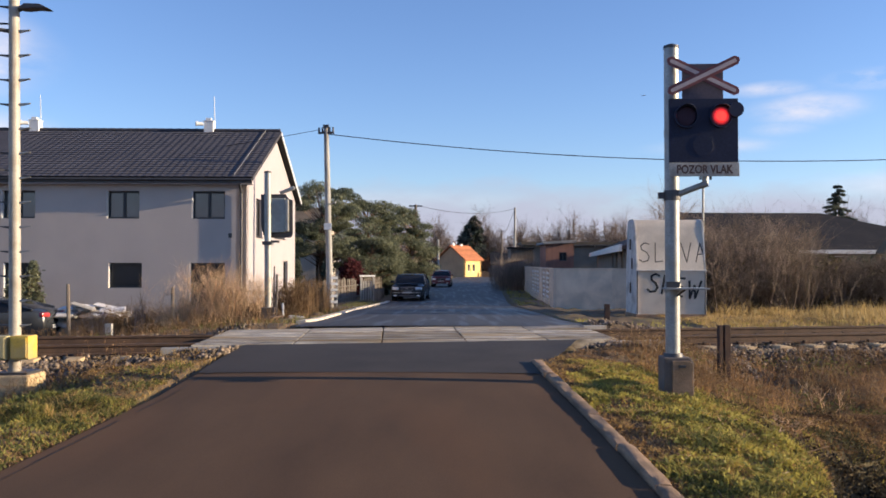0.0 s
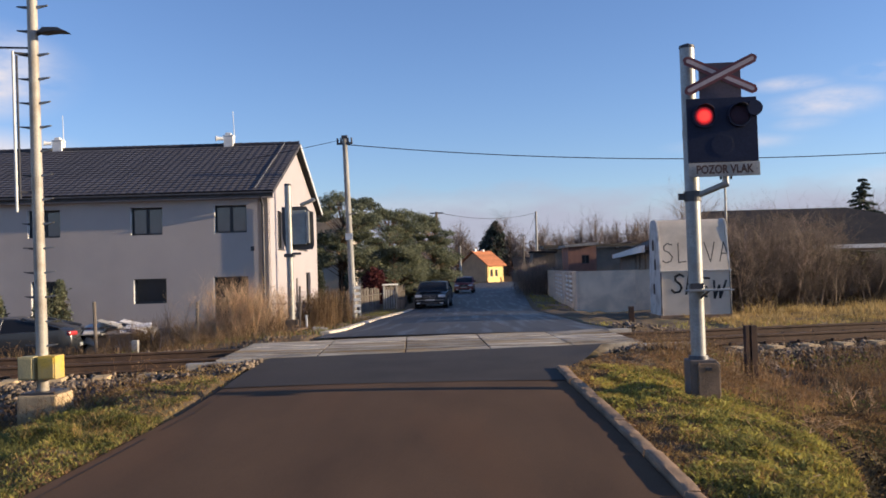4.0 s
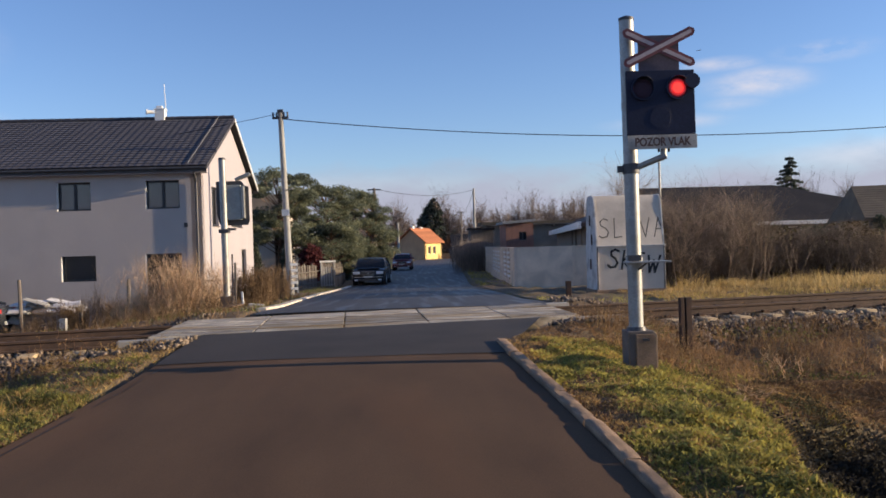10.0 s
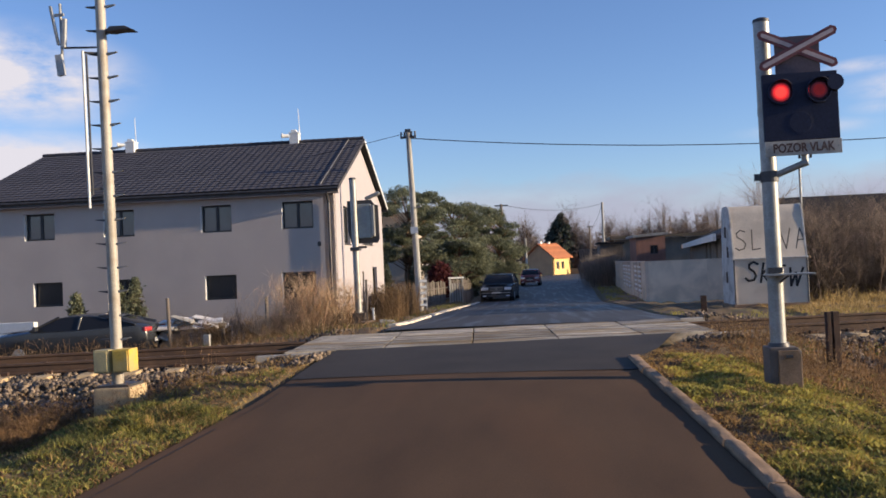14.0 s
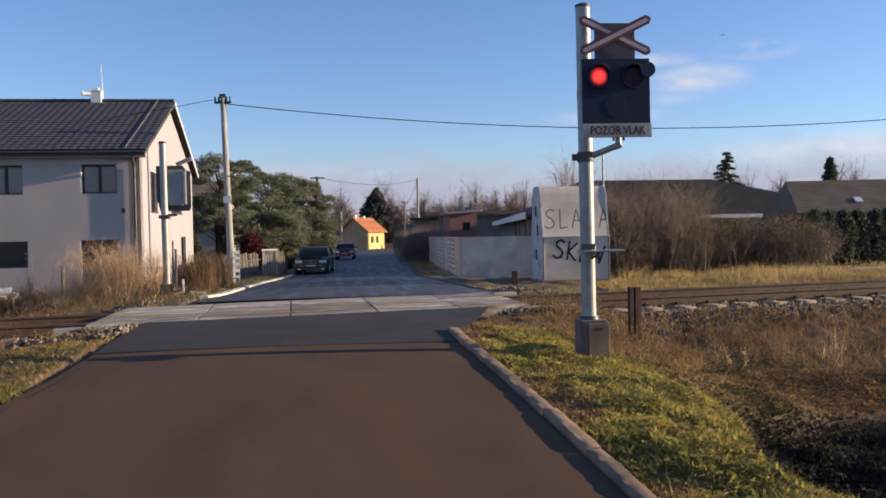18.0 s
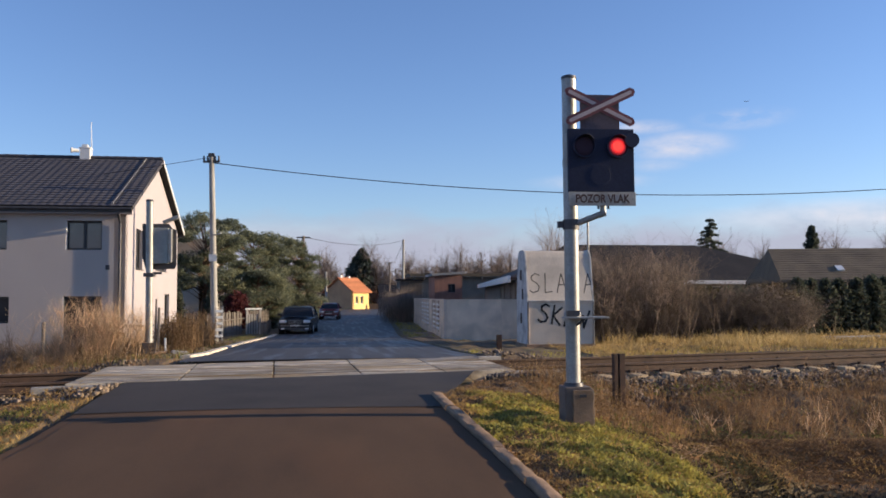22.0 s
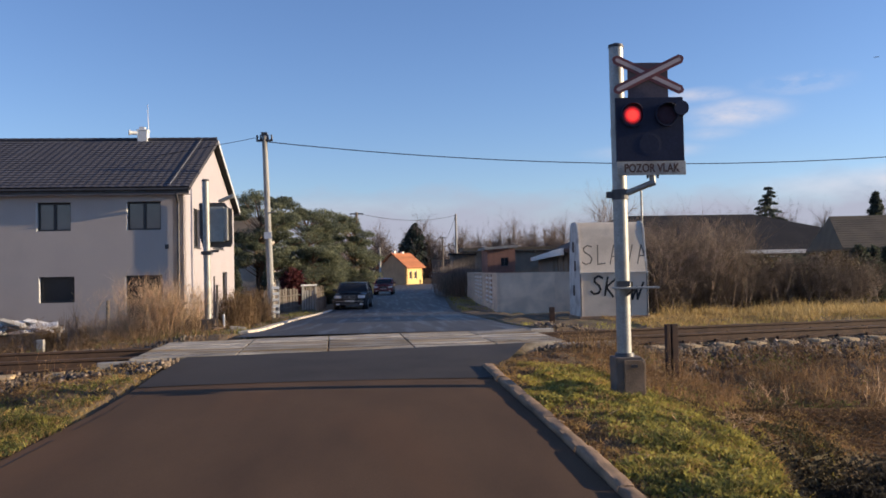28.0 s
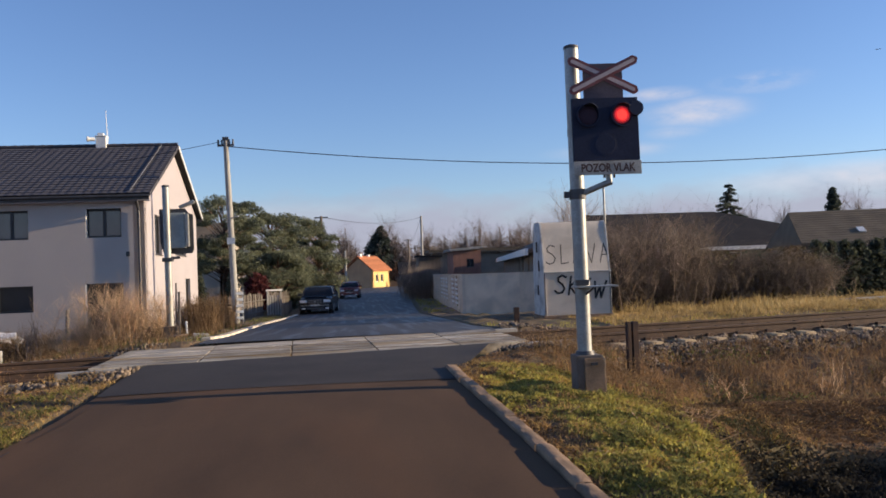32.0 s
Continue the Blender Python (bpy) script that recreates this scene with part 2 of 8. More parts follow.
STEEL_POLE = mat("pale_mast_paint", (0.44, 0.40, 0.34), (0.36, 0.325, 0.27), 5, 0.6, metal=0.1, stain=(0.24, 0.18, 0.12), stain_scale=2.5, bump=0.05)
STEEL_DARK = mat("dark_steel", (0.085, 0.082, 0.084), (0.058, 0.055, 0.057), 5, 0.5, metal=0.35, bump=0.05)
RUST = mat("rusted_iron", (0.085, 0.045, 0.03), (0.04, 0.026, 0.022), 7, 0.85, metal=0.2)
SIGNAL_BLACK = mat("signal_board_black", (0.024, 0.029, 0.055), (0.019, 0.024, 0.046), 3, 0.75, bump=0.05, spec=0.25)
HOOD_BLACK = mat("hood_black", (0.026, 0.031, 0.058), (0.021, 0.026, 0.049), 3, 0.7, bump=0.0, spec=0.3)
SIGNAL_BACK = mat("signal_back_red", (0.095, 0.07, 0.085), (0.075, 0.058, 0.075), 3, 0.7, bump=0.05)
CROSS_RED = mat("faded_red_sheet", (0.24, 0.06, 0.055), (0.17, 0.05, 0.05), 4, 0.55, stain=(0.16, 0.05, 0.05), bump=0.05)
CROSS_WHITE = mat("faded_white_sheet", (0.6, 0.46, 0.41), (0.52, 0.4, 0.36), 5, 0.6, bump=0.05)
PLATE = mat("plate_cream", (0.5, 0.45, 0.38), (0.42, 0.38, 0.32), 5, 0.65, stain=(0.26, 0.235, 0.2), stain_scale=5, bump=0.05)
PLATE_RED = mat("plate_letter_red", (0.085, 0.035, 0.028), (0.065, 0.03, 0.026), 5, 0.7)
LENS_ON = mat("lit_red_lens", (1.0, 0.03, 0.02), (1.0, 0.06, 0.03), 9, 0.3, bump=0.0, emit=1.25)
LENS_RIM = mat("lit_red_lens_rim", (0.8, 0.02, 0.02), (0.7, 0.03, 0.03), 9, 0.3, bump=0.0, emit=0.42)
LENS_DIM = mat("fading_red_lens", (0.15, 0.01, 0.012), (0.11, 0.008, 0.012), 9, 0.5, bump=0.0, emit=0.42, spec=0.2)
LENS_FAINT = mat("fading_red_lens_rim", (0.06, 0.008, 0.014), (0.05, 0.008, 0.014), 9, 0.5, bump=0.0, emit=0.6, spec=0.2)
LENS_EDGE = mat("lit_red_lens_edge", (0.3, 0.014, 0.018), (0.24, 0.012, 0.018), 9, 0.4, bump=0.0, emit=0.6, spec=0.2)
LENS_OFF = mat("dark_red_lens", (0.032, 0.016, 0.03), (0.038, 0.015, 0.026), 9, 0.6, bump=0.0, spec=0.25)
PEDESTAL = mat("cast_pedestal", (0.15, 0.118, 0.098), (0.1, 0.08, 0.067), 6, 0.8, stain=(0.15, 0.125, 0.11), stain_scale=4, bump=0.05)
YELLOW = mat("yellow_box", (0.62, 0.42, 0.07), (0.52, 0.34, 0.06), 5, 0.6, stain=(0.4, 0.33, 0.2), stain_scale=4, bump=0.05)
CREAM = mat("cream_box", (0.55, 0.45, 0.22), (0.46, 0.37, 0.18), 5, 0.7, stain=(0.3, 0.26, 0.18), stain_scale=4, bump=0.05)
WOOD_POLE = mat("grey_wood_pole", (0.20, 0.165, 0.135), (0.13, 0.105, 0.085), 9, 0.9, stretch=(3, 3, 0.3))
WOOD_PALE = mat("pale_pole", (0.42, 0.40, 0.37), (0.31, 0.295, 0.27), 7, 0.85, stretch=(3, 3, 0.4), stain=(0.2, 0.17, 0.14), stain_scale=1.5)
WOOD_GREY = mat("weathered_board", (0.17, 0.14, 0.115), (0.1, 0.083, 0.068), 8, 0.9, stretch=(1, 1, 0.3), per=0.25)
HUT = mat("hut_grp_shell", (0.66, 0.56, 0.44), (0.56, 0.475, 0.375), 1.6, 0.7, stain=(0.42, 0.35, 0.27), stain_scale=1.4, bump=0.12)
HUT_SIDE = mat("hut_pale_side", (0.6, 0.58, 0.545), (0.5, 0.48, 0.45), 3, 0.75, stain=(0.24, 0.22, 0.2), stain_scale=3, bump=0.05)
PAINT_BLACK = mat("spray_black", (0.02, 0.02, 0.022), None, 5, 0.7, bump=0.0)
PAINT_GREY = mat("spray_grey", (0.13, 0.115, 0.1), None, 5, 0.8, bump=0.0)
# the mottling holds dappled light painted onto the boundary wall, besides stains
WALL_GREY = mat("fence_concrete", (0.78, 0.66, 0.52), (0.6, 0.51, 0.405), 1.6, 0.85, stain=(0.46, 0.41, 0.34), stain_scale=1.1, stain_amount=0.7, per=0.08)
BRICK_RED = mat("red_brick", (0.36, 0.18, 0.13), (0.27, 0.135, 0.1), 2, 0.9, per=0.15, fine=20)
BEIGE = mat("beige_render", (0.62, 0.53, 0.43), (0.54, 0.46, 0.375), 1, 0.9)
RENDER_BROWN = mat("brown_render", (0.24, 0.2, 0.16), (0.18, 0.15, 0.12), 1, 0.9)
ROOF_DARK = mat("dark_felt_roof", (0.026, 0.026, 0.031), (0.02, 0.02, 0.024), 1, 0.9, spec=0.15, stain=(0.036, 0.034, 0.036), stain_scale=0.4)
ROOF_WARM = mat("weathered_brown_roof", (0.085, 0.055, 0.045), (0.055, 0.04, 0.036), 1.2, 0.9, stain=(0.12, 0.075, 0.055), stain_scale=0.6)
ROOF_BROWN = mat("brown_corrugated_roof", (0.18, 0.133, 0.082), (0.128, 0.095, 0.06), 0.8, 0.85)
ROOF_ORANGE = mat("orange_clay_tile", (0.5, 0.19, 0.08), (0.4, 0.14, 0.06), 2, 0.8, per=0.2)
YELLOW_WALL = mat("yellow_render", (0.85, 0.6, 0.24), (0.76, 0.52, 0.2), 1, 0.9)
CAR_BLACK = mat("black_car_paint", (0.013, 0.014, 0.018), (0.017, 0.018, 0.022), 2, 0.25, metal=0.0, bump=0.0, spec=0.5)
CAR_GREEN = mat("dark_grey_car_paint", (0.034, 0.036, 0.04), (0.04, 0.042, 0.046), 2, 0.22, metal=0.0, bump=0.0, spec=0.5, coat=0.4)
# browner, darker render for the village house gable: its shade is painted in
GABLE_SHADE = mat("shade_painted_render", (0.55, 0.34, 0.19), (0.46, 0.285, 0.16), 1, 0.9)
MOSS_BROWN = leafy("flat_brown_litter", (0.21, 0.13, 0.07), (0.15, 0.095, 0.054), 0.2)
CAR_RED = mat("dark_red_car_paint", (0.2, 0.028, 0.026), (0.18, 0.025, 0.024), 2, 0.35, metal=0.0, bump=0.0, coat=0.3)
HEADLIGHT = mat("headlight", (0.82, 0.83, 0.85), (0.68, 0.69, 0.71), 30, 0.25, bump=0.0, coat=0.4)
TAIL_RED = mat("tail_light_red", (0.5, 0.05, 0.05), (0.35, 0.04, 0.04), 30, 0.2, bump=0.0)
RUBBER = mat("tyre_rubber", (0.018, 0.018, 0.018), None, 20, 0.9)
WIRE = mat("black_cable", (0.02, 0.02, 0.024), None, 5, 0.7, bump=0.0)
BARK = mat("bark", (0.13, 0.085, 0.055), (0.08, 0.055, 0.038), 8, 0.95, stretch=(2, 2, 0.5), bump=0.8)
BARK_PINE = mat("pine_bark", (0.22, 0.12, 0.07), (0.12, 0.07, 0.045), 6, 0.95, stretch=(2, 2, 0.5), bump=0.8)
TWIG = mat("bare_twigs", (0.29, 0.225, 0.18), (0.19, 0.145, 0.115), 3, 0.9, per=0.4, island=True, bump=0.0)
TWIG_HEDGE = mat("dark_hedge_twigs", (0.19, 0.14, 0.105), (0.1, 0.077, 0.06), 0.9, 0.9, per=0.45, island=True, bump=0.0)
# paler copy of the twigs, with sunlight put into the colour
TWIG_SUN = mat("sun_painted_twigs", (0.4, 0.3, 0.235), (0.27, 0.2, 0.155), 2, 0.9, per=0.4, island=True, bump=0.0)
TWIG_FAR = mat("far_bare_wood", (0.17, 0.135, 0.125), (0.12, 0.095, 0.09), 0.2, 0.95, per=0.3, island=True, bump=0.0)
PINE = leafy("pine_needles", (0.235, 0.24, 0.145), (0.1, 0.118, 0.085))
SPRUCE = leafy("spruce_needles", (0.11, 0.125, 0.095), (0.065, 0.08, 0.065))
THUJA = leafy("thuja_leaves", (0.095, 0.108, 0.074), (0.06, 0.072, 0.052))
GRASS = leafy("green_grass", (0.48, 0.41, 0.1), (0.29, 0.255, 0.066), 0.3)
GRASS_DRY = leafy("dry_grass", (0.5, 0.33, 0.12), (0.36, 0.235, 0.09), 0.35)
GRASS_GOLD = leafy("golden_dry_grass", (0.46, 0.32, 0.14), (0.3, 0.21, 0.088), 0.35)
GRASS_PALE = leafy("bleached_grass", (0.56, 0.41, 0.19), (0.38, 0.28, 0.12), 0.35)
GRASS_RUST = leafy("rusty_weeds", (0.35, 0.21, 0.105), (0.24, 0.145, 0.075), 0.4)
GRASS_DEEP = leafy("deep_green_grass", (0.2, 0.195, 0.06), (0.12, 0.12, 0.042), 0.3)
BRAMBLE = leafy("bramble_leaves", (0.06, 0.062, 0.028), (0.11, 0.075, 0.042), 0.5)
# leaf colour near black: the shade of the hollow is painted in
DITCH_SHADE = leafy("ditch_shade_leaves", (0.036, 0.032, 0.025), (0.048, 0.041, 0.031), 0.25)
WEED_BROWN = leafy("brown_dead_weeds", (0.26, 0.168, 0.092), (0.16, 0.105, 0.062), 0.45)
AERIAL = mat("pale_aerial_plastic", (0.5, 0.5, 0.49), (0.42, 0.42, 0.41), 5, 0.6)
MAROON = leafy("dull_red_leaves", (0.12, 0.035, 0.035), (0.07, 0.025, 0.028), 0.4)
COPPER = leafy("copper_leaves", (0.34, 0.16, 0.08), (0.22, 0.105, 0.06), 0.4)
STRAW = leafy("pale_straw_bush", (0.76, 0.56, 0.37), (0.56, 0.4, 0.26), 0.4)
SACK = mat("white_sacks", (0.74, 0.7, 0.66), (0.58, 0.55, 0.52), 3, 0.8, stain=(0.45, 0.4, 0.35), stain_scale=2)


# ---- shapes ----
class Shape:
    """Gathers faces, then makes one mesh."""

    def __init__(self):
        self.v, self.f, self.slot = [], [], []

    def add(self, pts, faces, slot=0):
        k = len(self.v)
        self.v += [tuple(p) for p in pts]
        self.f += [tuple(i + k for i in f) for f in faces]
        self.slot += [slot] * len(faces)
        return self

    def box(self, c, s, rz=0.0, slot=0, taper=1.0, ry=0.0, rx=0.0):
        m = Matrix.Translation(c) @ Euler((radians(rx), radians(ry), radians(rz))).to_matrix().to_4x4()
        x, y, z = s[0] / 2, s[1] / 2, s[2] / 2
        pts = [m @ Vector(p) for p in ((-x, -y, -z), (x, -y, -z), (x, y, -z), (-x, y, -z),
                                       (-x * taper, -y * taper, z), (x * taper, -y * taper, z), (x * taper, y * taper, z), (-x * taper, y * taper, z))]
        return self.add(pts, ((3, 2, 1, 0), (4, 5, 6, 7), (0, 1, 5, 4), (1, 2, 6, 5), (2, 3, 7, 6), (3, 0, 4, 7)), slot)

    def tube(self, p, q, r, r2=None, n=12, slot=0, cap=True):
        p, q = Vector(p), Vector(q)
        r2 = r if r2 is None else r2
        z = (q - p).normalized()
        x = z.orthogonal().normalized()
        y = z.cross(x)
        ring = [(math.cos(2 * math.pi * i / n), math.sin(2 * math.pi * i / n)) for i in range(n)]
        pts = [p + (x * c + y * s) * r for c, s in ring] + [q + (x * c + y * s) * r2 for c, s in ring]
        faces = [(i, (i + 1) % n, n + (i + 1) % n, n + i) for i in range(n)]
        if cap:
            faces += [tuple(range(n - 1, -1, -1)), tuple(range(n, 2 * n))]
        return self.add(pts, faces, slot)

    def path(self, pts, r, n=8, slot=0):
        for a, b in zip(pts, pts[1:]):
            self.tube(a, b, r, r, n, slot)
        return self

    def sweep(self, pts, r, n=6, slot=0):
        """One unbroken tube along pts."""
        ring, faces = [], []
        for i, p in enumerate(pts):
            p = Vector(p)
            z = (Vector(pts[min(i + 1, len(pts) - 1)]) - Vector(pts[max(i - 1, 0)])).normalized()
            x = z.cross(Vector((0, 0, 1)) if abs(z.z) < 0.9 else Vector((0, 1, 0))).normalized()
            y = z.cross(x)
            ring += [p + (x * math.cos(2 * math.pi * k / n) + y * math.sin(2 * math.pi * k / n)) * r for k in range(n)]
        for i in range(len(pts) - 1):
            faces += [(i * n + k, i * n + (k + 1) % n, (i + 1) * n + (k + 1) % n, (i + 1) * n + k) for k in range(n)]
        faces += [tuple(range(n - 1, -1, -1)), tuple(range(len(ring) - n, len(ring)))]
        return self.add(ring, faces, slot)

    def prism(self, poly, y0, y1, slot=0, m=None):
        """The outline poly in x and z, drawn from y0 to y1."""
        n = len(poly)
        pts = [Vector((x, y0, z)) for x, z in poly] + [Vector((x, y1, z)) for x, z in poly]
        if m:
            pts = [m @ p for p in pts]
        faces = [tuple(range(n)), tuple(range(2 * n - 1, n - 1, -1))] + [(i + n, (i + 1) % n + n, (i + 1) % n, i) for i in range(n)]
        return self.add(pts, faces, slot)

    def plate(self, poly, z0, z1, slot=0):
        """The outline poly in x and y, from z0 up to z1."""
        n = len(poly)
        pts = [(x, y, z0) for x, y in poly] + [(x, y, z1) for x, y in poly]
        faces = [tuple(range(n - 1, -1, -1)), tuple(range(n, 2 * n))] + [(i, (i + 1) % n, (i + 1) % n + n, i + n) for i in range(n)]
        return self.add(pts, faces, slot)

    def mesh(self, name, mats, smooth=False, bevel=0.0):
        me = bpy.data.meshes.new(name)
        me.from_pydata([tuple(p) for p in self.v], [], self.f)
        mats = mats if isinstance(mats, (list, tuple)) else [mats]
        for m in mats:
            me.materials.append(m)
        if len(mats) > 1:
            me.polygons.foreach_set("material_index", self.slot)
        me.update()
        bm = bmesh.new()
        bm.from_mesh(me)
        if len(self.f) < 4000:
            bmesh.ops.recalc_face_normals(bm, faces=bm.faces)
        if bevel:
            bmesh.ops.bevel(bm, geom=[e for e in bm.edges if e.is_manifold and e.calc_face_angle(0) > 0.5], offset=bevel, segments=2, affect="EDGES", profile=0.6)
        bm.to_mesh(me)
        bm.free()
        if smooth:
            me.polygons.foreach_set("use_smooth", [True] * len(me.polygons))
            me.set_sharp_from_angle(angle=radians(40))
        return me


def part(name, shape, mats, parent=None, label="", smooth=False, bevel=0.0, at=None):
    me = shape if isinstance(shape, bpy.types.Mesh) else shape.mesh(name, mats, smooth, bevel)
    ob = new(name, me)
    if parent:
        ob.parent = parent
    if at is not None:
        ob.matrix_basis = at
    return tagged(ob, label)


def thing(name, m, label, category, group="", kind=""):
    ob = new(name)
    ob.empty_display_size = 0.2
    ob.matrix_basis = m
    return tagged(ob, label, category, group, kind)


def raw_mesh(name, v, f, m):
    """A large mesh of triangles from arrays."""
    me = bpy.data.meshes.new(name)
    me.vertices.add(len(v))
    me.vertices.foreach_set("co", np.asarray(v, np.float32).ravel())
    f = np.asarray(f, np.int32)
    k = f.shape[1]
    me.loops.add(f.size)
    me.loops.foreach_set("vertex_index", f.ravel())
    me.polygons.add(len(f))
    me.polygons.foreach_set("loop_start", np.arange(0, f.size, k, dtype=np.int32))
    me.materials.append(m)
    me.update(calc_edges=True)
    return me


# ---- the lie of the land ----
PLAIN = -0.85
TURN_TRACK = 10.9
T_DIR = Vector((math.cos(radians(TURN_TRACK)), math.sin(radians(TURN_TRACK)), 0))
T_NOR = Vector((-T_DIR.y, T_DIR.x, 0))
T_MID = Vector((0, 14.2, 0))


def ease(a):
    a = np.clip(a, 0, 1)
    return a * a * (3 - 2 * a)


def patchy(x, y, s, seed=0):
    """Smooth value noise from 0 to 1 with cells of 1 / s metres."""
    u, v = np.asarray(x, float) * s + 57.3 * seed, np.asarray(y, float) * s - 31.7 * seed
    i, j = np.floor(u), np.floor(v)
    a, b = ease(u - i), ease(v - j)

    def cell(p, q):
        h = np.sin(p * 127.1 + q * 311.7) * 43758.5453
        return h - np.floor(h)

    return (cell(i, j) * (1 - a) + cell(i + 1, j) * a) * (1 - b) + (cell(i, j + 1) * (1 - a) + cell(i + 1, j + 1) * a) * b


def road_z(y):
    near = np.interp(y, [-40, -6, 0, 4, 7, 9, 10.6, 11.6], [-0.85, -0.72, -0.52, -0.37, -0.19, -0.08, -0.012, 0.0])
    far = np.interp(y, [17.0, 20, 25, 32, 43, 47], [0.0, -0.145, -0.28, -0.48, -0.8, -0.85])
    return np.where(np.asarray(y) < 14, near, far)


def road_left(y):
    return np.interp(y, [-30, 3.0, 5.8, 6.8, 8.4, 11.0, 14, 17, 30, 45, 150], [-3.3, -3.3, -3.05, -2.93, -2.76, -2.7, -2.8, -2.8, -2.98, -2.85, 3.2])


def road_right(y):
    return np.interp(y, [-30, 4.5, 7, 10.4, 12.0, 14, 17, 25, 37, 118, 150], [2.3, 1.42, 1.28, 1.05, 1.9, 2.45, 2.75, 2.9, 2.96, 7.2, 8.9])


def ditch(x, y):
    """How deep a place lies in the hollow beside the road, 0 to 1."""
    edge = 2.82 + 0.1 * np.sin(2.1 * y) + 0.22 * (y - 7.0)
    return ease((x - edge) / 0.75) * ease((8.3 - x) / 1.0) * ease((8.35 + 0.1 * np.sin(3 * x) - y) / 0.6) * ease((y - 4.4 + 0.5 * (x - 3.0)) / 1.0)


def ground_z(x, y, rough=True):
    x, y = np.asarray(x, float), np.asarray(y, float)
    s = (x - T_MID.x) * T_NOR.x + (y - T_MID.y) * T_NOR.y
    zr = road_z(y)
    d = np.maximum(0, np.maximum(road_left(y) - x, x - road_right(y)))
    right = x > 0
    fall = np.where(right, 3.6, 3.4)
    z = PLAIN + (zr + np.where(right & (y < 11), -0.015, 0.0) - PLAIN) * (1 - ease((d - 0.5) / fall))
    # the dip beside the road on the near right
    z = z - 1.0 * ditch(x, y)
    # unseen raised bank, added to cast shade into the dip
    z = z + 0.7 * np.exp(-((x - 8.9) / 1.0) ** 2 - ((y - 6.4) / 3.0) ** 4)
    z = z + 0.3 * np.exp(-((x - 5.6) / 1.7) ** 4 - ((y - 9.6) / 0.8) ** 2)
    near_bank = np.interp(s, [-30, -4.6, -2.9, -1.75], [-2, -0.95, -0.52, -0.21])
    far_bank = np.interp(s, [1.75, 2.6, 10, 24, 60], [-0.21, -0.24, -0.34, -0.85, -1.2])
    yard = np.interp(s, [1.75, 2.6, 6, 11, 60], [-0.21, -0.28, -0.6, -1.25, -1.25])
    mix = ease((-5.2 - x) / 2.5) * ease((46 - y) / 8)
    far_bank = far_bank * (1 - mix) + yard * mix
    z = np.where(s > 0, z - 0.4 * mix * ease((s - 4) / 6), z)
    bank = np.where(s < 0, near_bank, far_bank)
    z = np.maximum(z, np.where(np.abs(s) < 1.75, -0.21, bank))
    bed = ease((2.2 - np.abs(s)) / 0.5) * np.clip(np.maximum(x - 2.0, -2.9 - x) * 4, 0, 1)
    z = z * (1 - bed) + np.minimum(z, -0.21) * bed
    if rough:
        n = 0.07 * (patchy(x, y, 1.3, 1) - 0.5) + np.where(x < 0, 0.13, 0.085) * (patchy(x, y, 3.7, 2) - 0.5) + 0.035 * (patchy(x, y, 8.5, 3) - 0.5)
        z = z + n * np.clip(d * 2, 0, 1) * (np.abs(s) > 1.9) * (1 - 0.8 * np.exp(-((x - 5.8) / 2.2) ** 4 - ((y - 9.4) / 0.9) ** 4))
    z = np.where(d <= 0.11, z - 0.1, z)
    return z


def gz(x, y):
    return float(ground_z(x, y))


def build_ground():
    def axis(lo, hi, step):
        fine = list(np.arange(lo, hi + 1e-6, step))
        out, g = [], step
        while hi + sum(out, 0) < 2600:
            g *= 1.22
            out.append(g)
        up = list(hi + np.cumsum(out))
        down = list(lo - np.cumsum(out))[::-1]
        return np.array(down + fine + up)

    xs, ys = axis(-10, 12, 0.1), axis(1.0, 30, 0.11)
    X, Y = np.meshgrid(xs, ys)
    Z = ground_z(X, Y)
    v = np.stack([X, Y, Z], -1).reshape(-1, 3)
    w = len(xs)
    i = (np.arange(len(ys) - 1)[:, None] * w + np.arange(w - 1)[None]).ravel()
    me = raw_mesh("ground", v, np.stack([i, i + 1, i + 1 + w, i + w], 1), SOIL)
    me.polygons.foreach_set("use_smooth", [True] * len(me.polygons))
    tagged(new("ground", me), "winter turf and brown soil beside road and railway", "ground", kind="structure")


def strip(name, ys, left, right, m, lift, label, category):
    """A paved strip between two edges, along y."""
    across = 9
    v, f = [], []
    for y in ys:
        a, b = float(left(y)), float(right(y))
        for k in range(across):
            x = a + (b - a) * k / (across - 1)
            v.append((x, y, float(road_z(y)) + lift + 0.02 * (1 - (2 * k / (across - 1) - 1) ** 2)))
    for j in range(len(ys) - 1):
        for k in range(across - 1):
            q = j * across + k
            f.append((q, q + 1, q + 1 + across, q + across))
    me = raw_mesh(name, v, f, m)
    me.polygons.foreach_set("use_smooth", [True] * len(me.polygons))
    return tagged(new(name, me), label, category, kind="structure")


def on_track(a, s, z=0.0):
    """The place a metres along the railway from the road and s metres beyond its middle."""
    p = T_MID + T_DIR * a + T_NOR * s
    return Vector((p.x, p.y, z))


build_ground()
NEAR_EDGE, FAR_EDGE = -1.22, 1.75


def edge_y(x, s):
    return T_MID.y + (s + x * math.sin(radians(TURN_TRACK))) / math.cos(radians(TURN_TRACK))


strip("road", list(np.arange(-40, 9.61, 0.4)), road_left, road_right, ASPHALT, 0.0, "reddish brown worn asphalt road rising to a level crossing", "road")


